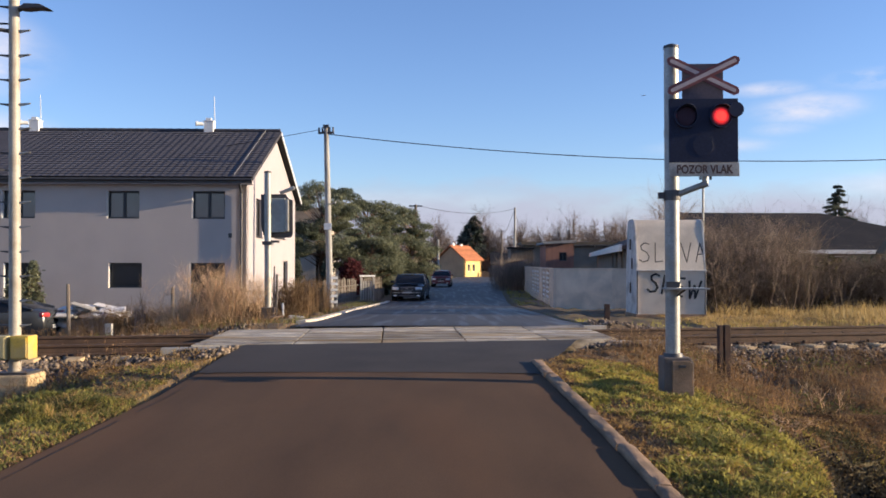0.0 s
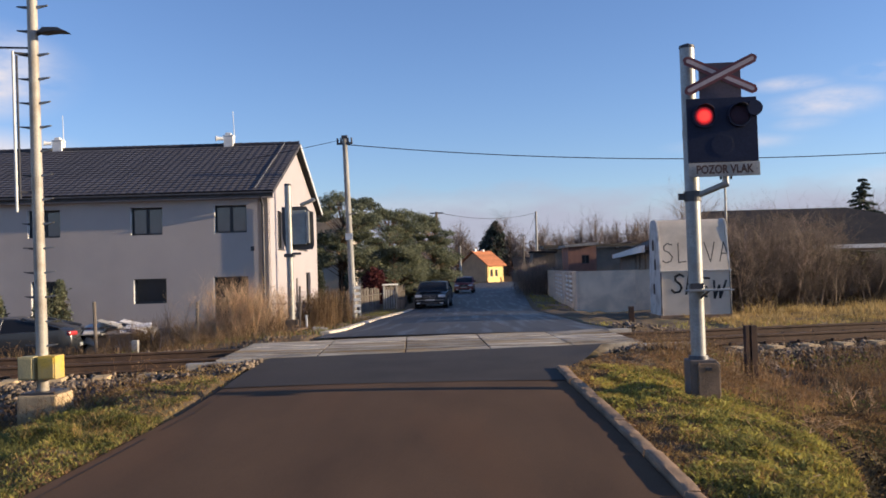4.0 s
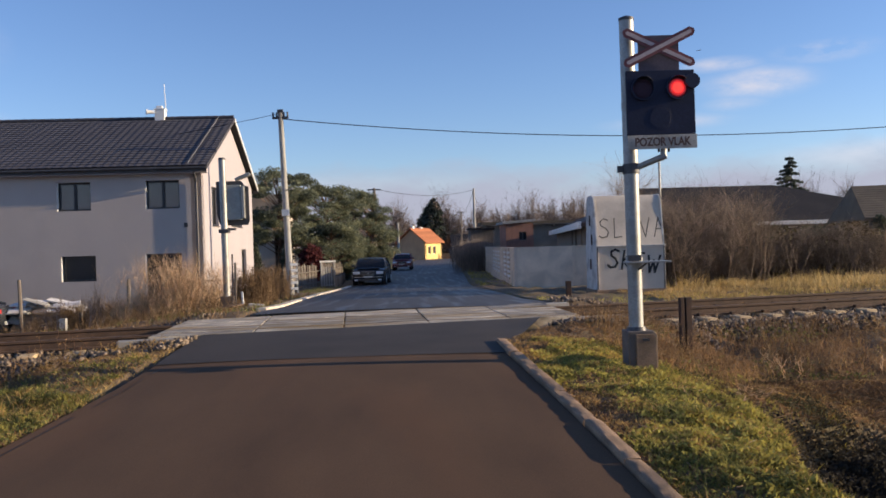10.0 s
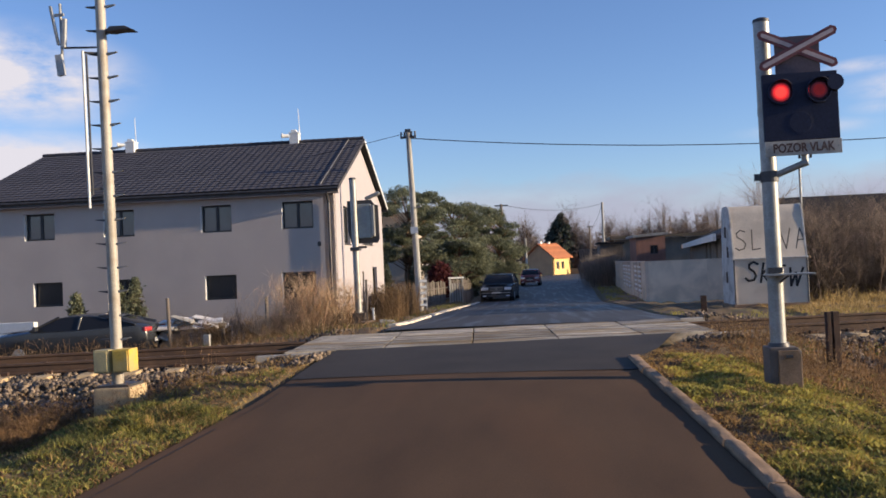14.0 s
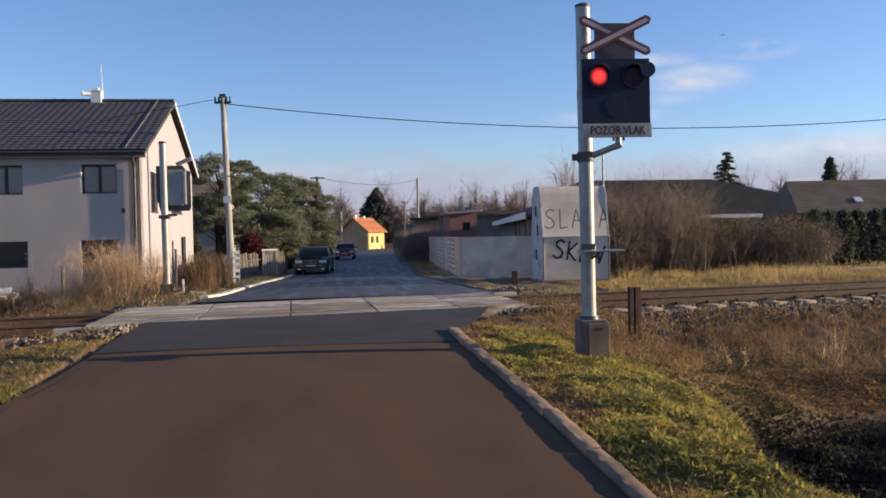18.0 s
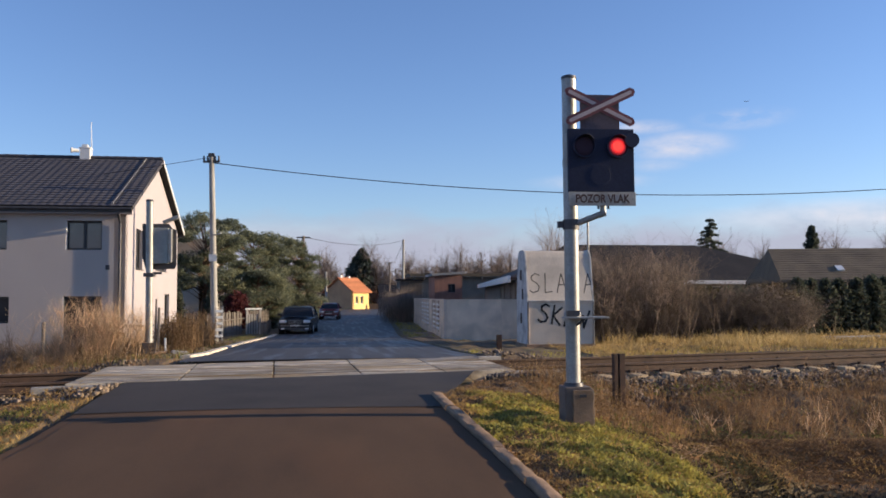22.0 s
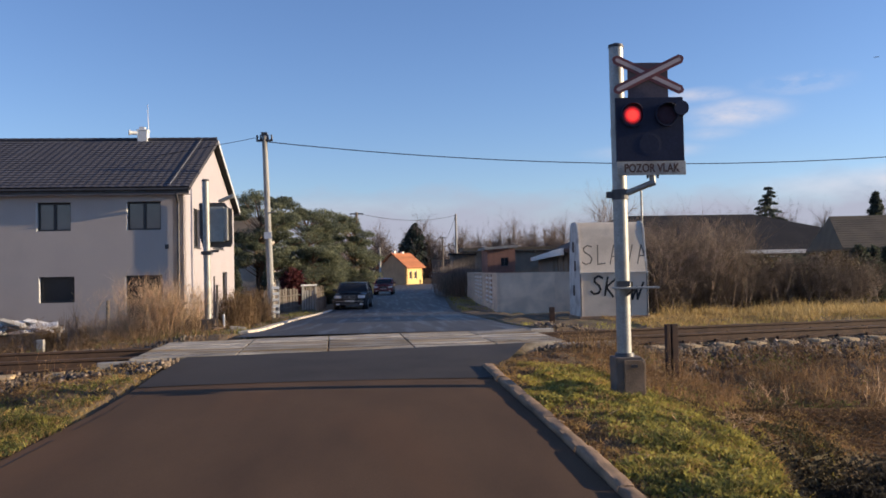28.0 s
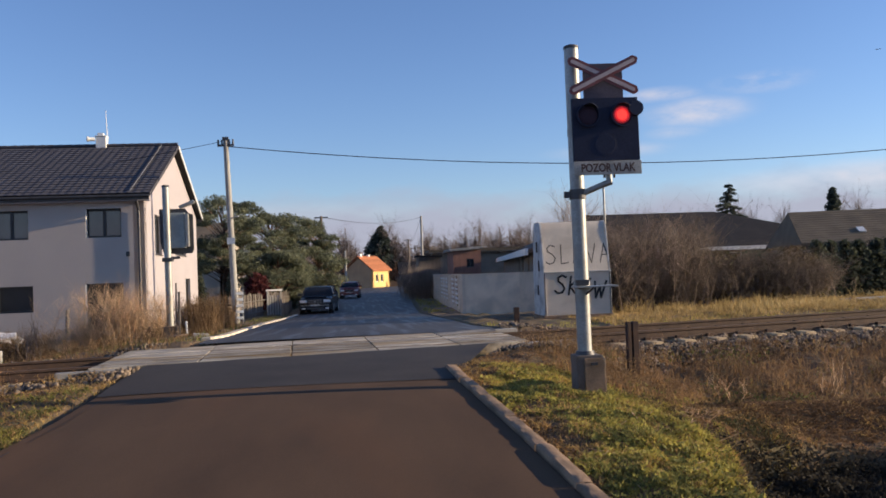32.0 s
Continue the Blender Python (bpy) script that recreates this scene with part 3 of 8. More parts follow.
def build_seam():
    """A tarred seam along the left edge of the road, with a few breaks."""
    s, y = Shape(), 1.5
    rng = random.Random(12)
    while y < 9.2:
        ln = rng.uniform(0.5, 1.3)
        a = (float(road_left(y)) + 0.12 + rng.uniform(-0.012, 0.012), y)
        b = (float(road_left(y + ln)) + 0.12 + rng.uniform(-0.012, 0.012), y + ln)
        w = rng.uniform(0.003, 0.006)
        s.add([(x + d, yy, float(road_z(yy)) + 0.0055) for (x, yy), d in ((a, -w), (a, w), (b, w), (b, -w))], [(0, 1, 2, 3)])
        y += ln * (1.0 if rng.random() < 0.75 else 1.25)
    tagged(part("road_seam", s, TAR), "dark tarred seam along the asphalt edge", "road", kind="structure")


build_seam()


def build_apron():
    s = Shape()
    n = 14
    front = [(-2.73 + i * (1.12 + 2.73) / n, 9.6) for i in range(n + 1)]
    back = [(-2.85 + i * (2.1 + 2.85) / n, 0) for i in range(n + 1)]
    back = [(x, edge_y(x, NEAR_EDGE) - 0.005) for x, _ in back]
    rows = 5
    pts = []
    for k in range(rows + 1):
        for (x0, y0), (x1, y1) in zip(front, back):
            x, y = x0 + (x1 - x0) * k / rows, y0 + (y1 - y0) * k / rows
            pts.append((x, y, float(road_z(y)) + 0.004 + 0.02 * (1 - min(1, abs((x + 0.9) / 2.2)) ** 2) * (1 - k / rows)))
    w = n + 1
    faces = [(k * w + i, k * w + i + 1, (k + 1) * w + i + 1, (k + 1) * w + i) for k in range(rows) for i in range(n)]
    s.add(pts, faces)
    tagged(part("road_apron", s, ASPHALT_DARK, smooth=True), "dark grey newer asphalt patch before the railway", "road", kind="structure")


build_apron()


def build_far_road():
    ys = [float(edge_y(0, FAR_EDGE)) + 0.1 + k for k in (0, 0.8, 1.6)] + list(np.arange(19, 60, 1.5)) + list(np.arange(60, 151, 6.0))
    strip("road_far", ys, road_left, road_right, ASPHALT_WET, 0.0, "damp dark asphalt street running into the village", "road")


build_far_road()


def clear_of_road(x, y, gap=0.05):
    return (x < road_left(y) - gap) | (x > road_right(y) + gap + 0.15)


# ---- railway ----
def build_track():
    railway = thing("railway_track", Matrix.Identity(4), "single railway track with rusty rails on concrete sleepers", "railway track")
    profile = [(-0.065, -0.15), (0.065, -0.15), (0.065, -0.135), (0.012, -0.12), (0.012, -0.045), (0.035, -0.03), (0.035, 0.0), (-0.035, 0.0), (-0.035, -0.03), (-0.012, -0.045), (-0.012, -0.12), (-0.065, -0.135)]
    turn = Matrix.Translation(T_MID) @ Matrix.Rotation(radians(TURN_TRACK - 90), 4, "Z")
    for s in (-0.75, 0.75):
        sh = Shape()
        sh.prism([(x + s, z) for x, z in profile], -160, 160, m=turn @ Matrix.Rotation(radians(180), 4, "Z"))
        part("rail", sh, RAIL, railway, "rusty brown rail")
    sl = Shape()
    sl.box((0, 0, -0.24), (0.24, 2.62, 0.16), taper=0.92)
    me = sl.mesh("sleeper", FOUNDATION, bevel=0.02)
    mef = Shape().box((0, 0, -0.13), (0.1, 0.07, 0.05)).mesh("fastening", RUST)
    for i in range(-44, 60):
        a = i * 0.61
        if -3.9 < a < 2.9:
            continue
        p = on_track(a, 0)
        ob = part("sleeper", me, None, railway, at=Matrix.Translation(p) @ Matrix.Rotation(radians(TURN_TRACK), 4, "Z"))
        if abs(a) < 12:
            for s in (-0.85, -0.65, 0.65, 0.85):
                part("fastening", mef, None, ob, at=Matrix.Translation((0, s, 0)))


def stones(name, spots, size, label, m, seed):
    rng = np.random.default_rng(seed)
    k = len(spots)
    base = np.array([(1, 0, 0), (-1, 0, 0), (0, 1, 0), (0, -1, 0), (0, 0, 1), (0, 0, -1)], float)
    tri = np.array([(0, 2, 4), (2, 1, 4), (1, 3, 4), (3, 0, 4), (2, 0, 5), (1, 2, 5), (3, 1, 5), (0, 3, 5)])
    r = rng.normal(size=(k, 4))
    r /= np.linalg.norm(r, axis=1, keepdims=True)
    w, x, y, z = r.T
    R = np.stack([1 - 2 * (y * y + z * z), 2 * (x * y - z * w), 2 * (x * z + y * w), 2 * (x * y + z * w), 1 - 2 * (x * x + z * z), 2 * (y * z - x * w),
                  2 * (x * z - y * w), 2 * (y * z + x * w), 1 - 2 * (x * x + y * y)], 1).reshape(k, 3, 3)
    pts = base[None] * (size * rng.uniform(0.5, 1.5, (k, 6, 1)) * rng.uniform(0.55, 1.5, (k, 1, 1)))
    pts = np.einsum("kij,kpj->kpi", R, pts) + spots[:, None]
    f = (tri[None] + 6 * np.arange(k)[:, None, None]).reshape(-1, 3)
    return tagged(new(name, raw_mesh(name, pts.reshape(-1, 3), f, m)), label, "ballast", kind="stuff")


def build_ballast():
    rng = np.random.default_rng(4)
    spots = []
    for a0, a1, n in ((-22, -2.9, 32000), (2.2, 24, 26000)):
        a = rng.uniform(a0, a1, n)
        s = rng.choice([-1, 1], n, p=[0.72, 0.28]) * (rng.uniform(0, 1, n) ** 0.75 * 2.85)
        p = np.array(T_MID)[None] + np.outer(a, np.array(T_DIR)) + np.outer(s, np.array(T_NOR))
        z = np.where(np.abs(s) < 1.75, -0.2 - 0.035 * (np.abs(s) > 1.0), np.maximum(np.maximum(-0.2 - (np.abs(s) - 1.75) * 0.34, -1), ground_z(p[:, 0], p[:, 1]) + 0.005)) + rng.uniform(-0.015, 0.03, n)
        ok = clear_of_road(p[:, 0], p[:, 1], 0.0) & ((a < 0) | (s > -2.15 - 0.35 * patchy(a, s, 1.2, 7))) & ((np.abs(s) > 1.25) | (a < -3.95) | (a > 2.95))
        p, z = p + rng.normal(0, 0.004, p.shape), z
        p, z = p[ok], z[ok]
        spots.append(np.stack([p[:, 0], p[:, 1], z], 1))
    n = 2600
    a, s = rng.uniform(1.2, 4.2, n), rng.uniform(-2.7, -1.28, n)
    p = np.array(T_MID)[None] + np.outer(a, np.array(T_DIR)) + np.outer(s, np.array(T_NOR))
    edge = 1.12 + (p[:, 1] - 9.6) * 0.33
    p = p[p[:, 0] > edge + 0.12]
    spots.append(np.c_[p[:, :2], ground_z(p[:, 0], p[:, 1]) + rng.uniform(0.0, 0.03, len(p))])
    stones("ballast", np.concatenate(spots), 0.032, "grey broken railway ballast stones", BALLAST, 5)


def build_crossing():
    crossing = thing("crossing_deck", Matrix.Identity(4), "worn concrete panels of a level crossing between the rails", "level crossing")
    bands = ((NEAR_EDGE, -0.83), (-0.66, -0.02), (0.02, 0.66), (0.83, FAR_EDGE))
    cuts = [-3.75, -2.3, -1.0, 0.3, 1.6, 2.75]
    for s0, s1 in bands:
        for a0, a1 in zip(cuts, cuts[1:]):
            g, skew = 0.012, 0.131
            poly = [on_track(a0 + g + skew * s0, s0), on_track(a1 - g + skew * s0, s0), on_track(a1 - g + skew * s1, s1), on_track(a0 + g + skew * s1, s1)]
            sh = Shape().plate([(p.x, p.y) for p in poly], -0.2, 0.006 + random.uniform(-0.004, 0.004))
            part("panel", sh, PANEL, crossing, bevel=0.008)


def worn_block(ln, wide, tall, rng, wear=0.0022, cuts=12):
    """A cast stone with rounded, chipped upper edges; its top is at z = 0."""
    prof = [(-0.5, -1.0), (-0.5, -0.16), (-0.47, -0.05), (-0.38, -0.005), (0.0, 0.0), (0.4, -0.005), (0.48, -0.04), (0.5, -0.14), (0.5, -1.0)]
    pts, faces, n = [], [], len(prof)
    for i in range(cuts + 1):
        y = ln * (i / cuts - 0.5)
        end = 0.006 if i in (0, cuts) else 0.0
        for px, pz in prof:
            top = pz > -0.5
            pts.append((px * wide * (1 - 6 * end) + (rng.gauss(0, wear * 0.7) if top else 0), y, pz * tall + (rng.gauss(0, wear) - end if top else 0)))
    for i in range(cuts):
        for k in range(n - 1):
            q = i * n + k
            faces.append((q, q + 1, q + 1 + n, q + n))
    faces += [tuple(range(n)), tuple(range(len(pts) - 1, len(pts) - n - 1, -1))]
    return Shape().add(pts, faces)


def build_kerb():
    kerb = thing("kerb", Matrix.Identity(4), "weathered concrete kerb stones sunk beside the grass verge", "kerb")
    kerb["kind"] = "structure"
    y, rng = 10.45, random.Random(8)
    while y > -3:
        ln = 0.98
        x0, x1 = float(road_right(y)), float(road_right(y - ln))
        mid = Vector(((x0 + x1) / 2 + 0.075, y - ln / 2, 0))
        z0, z1 = float(road_z(y)), float(road_z(y - ln))
        m = Matrix.Translation((mid.x, mid.y, (z0 + z1) / 2 + 0.042)) @ Euler((math.atan2(z0 - z1, ln), 0, -math.atan2(x0 - x1, ln))).to_matrix().to_4x4()
        m = m @ pose(rng.uniform(-0.01, 0.01), 0, rng.uniform(-0.006, 0.004), rng.uniform(-0.3, 0.3), rng.uniform(-1, 3), rng.uniform(-0.5, 0.5))
        part("kerb_stone", worn_block(ln - rng.uniform(0.004, 0.014), 0.118, 0.2, rng), CONCRETE_DARK, kerb, smooth=True, at=m)
        y -= ln
    kerb = thing("kerb", Matrix.Identity(4), "pale sunlit kerb along the far street verge", "kerb")
    kerb["kind"] = "structure"
    y = 17.6
    while y < 45:
        ln = 1.0
        x0, x1 = float(road_left(y)), float(road_left(y + ln))
        z0, z1 = float(road_z(y)), float(road_z(y + ln))
        sh = Shape().box((0, 0, -0.1), (0.2, ln - 0.01, 0.3))
        m = Matrix.Translation(((x0 + x1) / 2 - 0.1, y + ln / 2, (z0 + z1) / 2)) @ Euler((math.atan2(z1 - z0, ln), 0, -math.atan2(x1 - x0, ln))).to_matrix().to_4x4()
        part("kerb_stone", sh, WALL_GREY, kerb, bevel=0.02, at=m)
        y += ln


# ---- crossing signal ----
def text_mesh(words, size, m, depth=0.002):
    cu = bpy.data.curves.new("letters", "FONT")
    cu.offset = 0.0035
    cu.body, cu.size, cu.extrude, cu.align_x, cu.align_y = words, size, depth, "CENTER", "CENTER"
    ob = bpy.data.objects.new("letters", cu)
    scene.collection.objects.link(ob)
    bpy.context.view_layer.update()
    me = bpy.data.meshes.new_from_object(ob.evaluated_get(bpy.context.evaluated_depsgraph_get()))
    bpy.data.objects.remove(ob)
    bpy.data.curves.remove(cu)
    me.materials.clear()
    me.materials.append(m)
    return me


SIG, SIG_SIZE, SIG_LIFT = (2.43, 9.05), 0.96, 0.046
LENSES, LENS_TURN = [], 88.0


def build_signal():
    """The warning signal faces the road: its board looks to -y."""
    z0 = (gz(*SIG) - 0.04 - SIG_LIFT) / SIG_SIZE
    sig = thing("crossing_signal", pose(SIG[0], SIG[1], SIG_LIFT, 0, -0.2, -1.0) @ Matrix.Diagonal((SIG_SIZE, SIG_SIZE, SIG_SIZE, 1)), "railway crossing warning signal with red lamp and crossbuck", "traffic signal")
    part("post", Shape().tube((0, 0, z0 + 0.35), (0, 0, 3.56), 0.079, 0.079, 24), GALV, sig, "pale galvanised steel post", smooth=True)
    part("cap", Shape().tube((0, 0, 3.56), (0, 0, 3.59), 0.086, 0.082, 20).tube((0, 0, 3.59), (0, 0, 3.61), 0.082, 0.03, 20), STEEL_DARK, sig, "dark post cap", smooth=True)
    # pedestal with an octagonal door
    ped = part("pedestal", Shape().prism([(-0.13, z0 - 0.1), (0.16, z0 - 0.1), (0.19, z0 + 0.03), (0.19, z0 + 0.40), (0.15, z0 + 0.45), (-0.13, z0 + 0.45)], -0.15, 0.15), PEDESTAL, sig, "dark cast pedestal box", bevel=0.012)
    part("pedestal_door", Shape().prism([(-0.05, z0 + 0.06), (-0.02, z0 + 0.01), (0.14, z0 + 0.01), (0.175, z0 + 0.06), (0.175, z0 + 0.38), (0.14, z0 + 0.42), (-0.05, z0 + 0.42)], -0.175, -0.148), CONCRETE_DARK, ped, "grey metal pedestal door", bevel=0.006)
    part("lock", Shape().box((0.055, -0.182, z0 + 0.36), (0.07, 0.02, 0.03)), STEEL_DARK, ped)
    part("flange", Shape().tube((0, 0, z0 + 0.45), (0, 0, z0 + 0.49), 0.11, 0.10, 20), STEEL_DARK, sig, smooth=True)
    # the board and what it carries, in front of the post
    bx, by = 0.30, -0.17
    part("signal_board", Shape().prism([(bx - 0.37, 2.28), (bx + 0.37, 2.28), (bx + 0.37, 2.97), (bx - 0.37, 2.97)], by - 0.02, by + 0.02), SIGNAL_BLACK, sig, "black signal background board", bevel=0.006)
    part("signal_case", Shape().box((bx, by + 0.09, 2.68), (0.6, 0.16, 0.52)), STEEL_DARK, sig, bevel=0.02)
    for k, (x, z, lit) in enumerate(((bx - 0.195, 2.775, "lens"), (bx + 0.18, 2.775, "lens"), (bx - 0.01, 2.46, "white"))):
        ring, n, deep = Shape(), 28, 0.062 if lit == "lens" else 0.0215
        rows = ((0.128, by - 0.021), (0.126, by - deep), (0.112, by - deep), (0.112, by - 0.021))
        ring.add([(x + r * math.cos(2 * math.pi * i / n), y, z + r * math.sin(2 * math.pi * i / n)) for r, y in rows for i in range(n)],
                 [(q * n + i, q * n + (i + 1) % n, (q + 1) * n + (i + 1) % n, (q + 1) * n + i) for q in range(3) for i in range(n)])
        lamp = part("lamp", ring, HOOD_BLACK if lit == "lens" else SIGNAL_BLACK, sig, "black lamp ring", smooth=lit == "lens")
        hood = Shape()
        n = 18
        pts, faces = [], []
        for i in range(n + 1):
            a = radians(-15 + 210 * i / n)
            dx, dz = math.cos(a), math.sin(a)
            deep = (0.03 + 0.06 if lit == "lens" else 0.01 + 0.015) * max(0, math.sin(a))
            pts += [(x + 0.128 * dx, by - 0.03, z + 0.128 * dz), (x + 0.125 * dx, by - 0.03 - deep, z + 0.125 * dz),
                    (x + 0.119 * dx, by - 0.03 - deep, z + 0.119 * dz), (x + 0.119 * dx, by - 0.03, z + 0.119 * dz)]
        for i in range(n):
            q = 4 * i
            faces += [(q, q + 1, q + 5, q + 4), (q + 1, q + 2, q + 6, q + 5), (q + 2, q + 3, q + 7, q + 6)]
        hood.add(pts, faces)
        if lit == "lens":
            part("hood", hood, HOOD_BLACK, lamp, smooth=True)
        if lit == "white":
            part("lens", Shape().tube((x, by - 0.021, z), (x, by - 0.0225, z), 0.112, 0.11, 24), SIGNAL_BLACK, lamp, "unlit clear lens")
        else:
            # added drum imitates the flashing: bright, fading, dark discs turn to the front
            disc = part("lens_drum", Shape().box((0, 0, 0), (0.13, 0.13, 0.2)), LENS_OFF, sig, "added turning drum of red lenses that imitates the flashing", bevel=0.02)
            for face, (mats, about) in enumerate((((LENS_ON, LENS_RIM, LENS_EDGE, LENS_FAINT), "brightly lit red lens"), ((LENS_DIM, LENS_FAINT, LENS_OFF, LENS_OFF), "fading red lens"), ((LENS_OFF,) * 4, "dark red lens"))):
                radii, n = (0.058, 0.079, 0.091, 0.1), 26
                pts = [(0, -0.104, 0)]
                for q, r in enumerate(radii):
                    pts += [(r * math.cos(2 * math.pi * i / n), -0.104 + 0.002 * q, r * math.sin(2 * math.pi * i / n)) for i in range(n)]
                pts += [(x1, -0.09, z1) for x1, _, z1 in pts[-n:]]
                sh = Shape()
                sh.add(pts, [(0, 1 + i, 1 + (i + 1) % n) for i in range(n)])
                for q in range(4):
                    sh.f += [(1 + q * n + i, 1 + (q + 1) * n + i, 1 + (q + 1) * n + (i + 1) % n, 1 + q * n + (i + 1) % n) for i in range(n)]
                    sh.slot += [min(q + 1, 3)] * n
                part("lens", sh, list(mats), disc, about, at=Matrix.Rotation(radians(LENS_TURN * face), 4, "Z"))
            LENSES.append((disc, Vector((x, by + 0.056, z)), k == 1))
    part("side_hood", Shape().tube((bx + 0.33, by - 0.02, 2.84), (bx + 0.33, by - 0.09, 2.84), 0.085, 0.08, 20), HOOD_BLACK, sig, smooth=True)
    # crossbuck
    cx, cz = bx - 0.005, 3.215
    back = part("crossbuck_panel", Shape().prism([(cx - 0.22, 2.97), (cx + 0.22, 2.97), (cx + 0.22, 3.35), (cx - 0.22, 3.35)], by - 0.005, by + 0.01), SIGNAL_BACK, sig, "dull red backing panel")
    for d in (1, -1):
        ln, wd, ang = 0.85, 0.1, radians(25.5) * d
        c, s_ = math.cos(ang), math.sin(ang)

        def bar(l2, w2, point):
            pts = [(-l2 + point, -w2), (l2 - point, -w2), (l2, -w2 + point), (l2, w2 - point), (l2 - point, w2), (-l2 + point, w2), (-l2, w2 - point), (-l2, -w2 + point)]
            return [(cx + px * c - pz * s_, cz + px * s_ + pz * c) for px, pz in pts]
        arm = part("crossbuck_arm", Shape().prism(bar(ln / 2, wd / 2, 0.035), by - 0.035 - 0.01 * d, by - 0.028 - 0.01 * d), CROSS_RED, sig, "faded red crossbuck arm")
        part("white_stripe", Shape().prism(bar(ln / 2 - 0.035, wd / 2 - 0.03, 0.012), by - 0.039 - 0.01 * d, by - 0.035 - 0.01 * d), CROSS_WHITE, arm)
    # plate with words
    plate = part("warning_plate", Shape().box((bx, by - 0.03, 2.2), (0.75, 0.012, 0.15)), PLATE, sig, "cream plate with red words", bevel=0.003)
    letters = text_mesh("POZOR VLAK", 0.128, PLATE_RED)
    part("letters", letters, None, plate, at=pose(bx, by - 0.0385, 2.197, 90, 0, 0) @ Matrix.Diagonal((0.77, 0.98, 1, 1)))
    for x in (-0.34, 0.34):
        part("rivet", Shape().tube((bx + x, by - 0.037, 2.2), (bx + x, by - 0.041, 2.2), 0.008, 0.006, 8), GALV, plate)
    # bracket under the plate
    part("bracket", Shape().tube((0.03, -0.03, 1.935), (0.30, -0.13, 2.04), 0.034, 0.034, 12).tube((0.325, -0.14, 2.03), (0.325, -0.14, 2.16), 0.034, 0.034, 12).tube((0.28, -0.125, 2.03), (0.35, -0.15, 2.055), 0.036, 0.036, 12), GALV, sig, smooth=True)
    part("bracket_foot", Shape().box((0.325, -0.15, 2.15), (0.16, 0.08, 0.02)).box((0.27, -0.15, 2.12), (0.02, 0.02, 0.05)).box((0.38, -0.15, 2.12), (0.02, 0.02, 0.05)), STEEL_DARK, sig)
    part("clamp", Shape().tube((0, 0, 1.88), (0, 0, 1.99), 0.092, 0.092, 18).box((-0.12, 0, 1.935), (0.06, 0.05, 0.07)), STEEL_DARK, sig)
    part("upper_clamp", Shape().tube((0, 0, 2.58), (0, 0, 2.66), 0.083, 0.083, 18).box((0.05, -0.1, 2.62), (0.12, 0.06, 0.06)), GALV, sig)
    # working step
    step = part("step", Shape().box((0.11, -0.12, 0.915), (0.46, 0.26, 0.018)), GALV, sig, "galvanised working step", bevel=0.004)
    part("step_brace", Shape().box((-0.02, -0.10, 0.96), (0.14, 0.05, 0.06)).tube((0, -0.03, 0.80), (0.1, -0.15, 0.905), 0.012, 0.012, 8), STEEL_DARK, step)
    part("step_clamp", Shape().tube((0, 0, 0.88), (0, 0, 0.97), 0.09, 0.09, 18), GALV, sig)


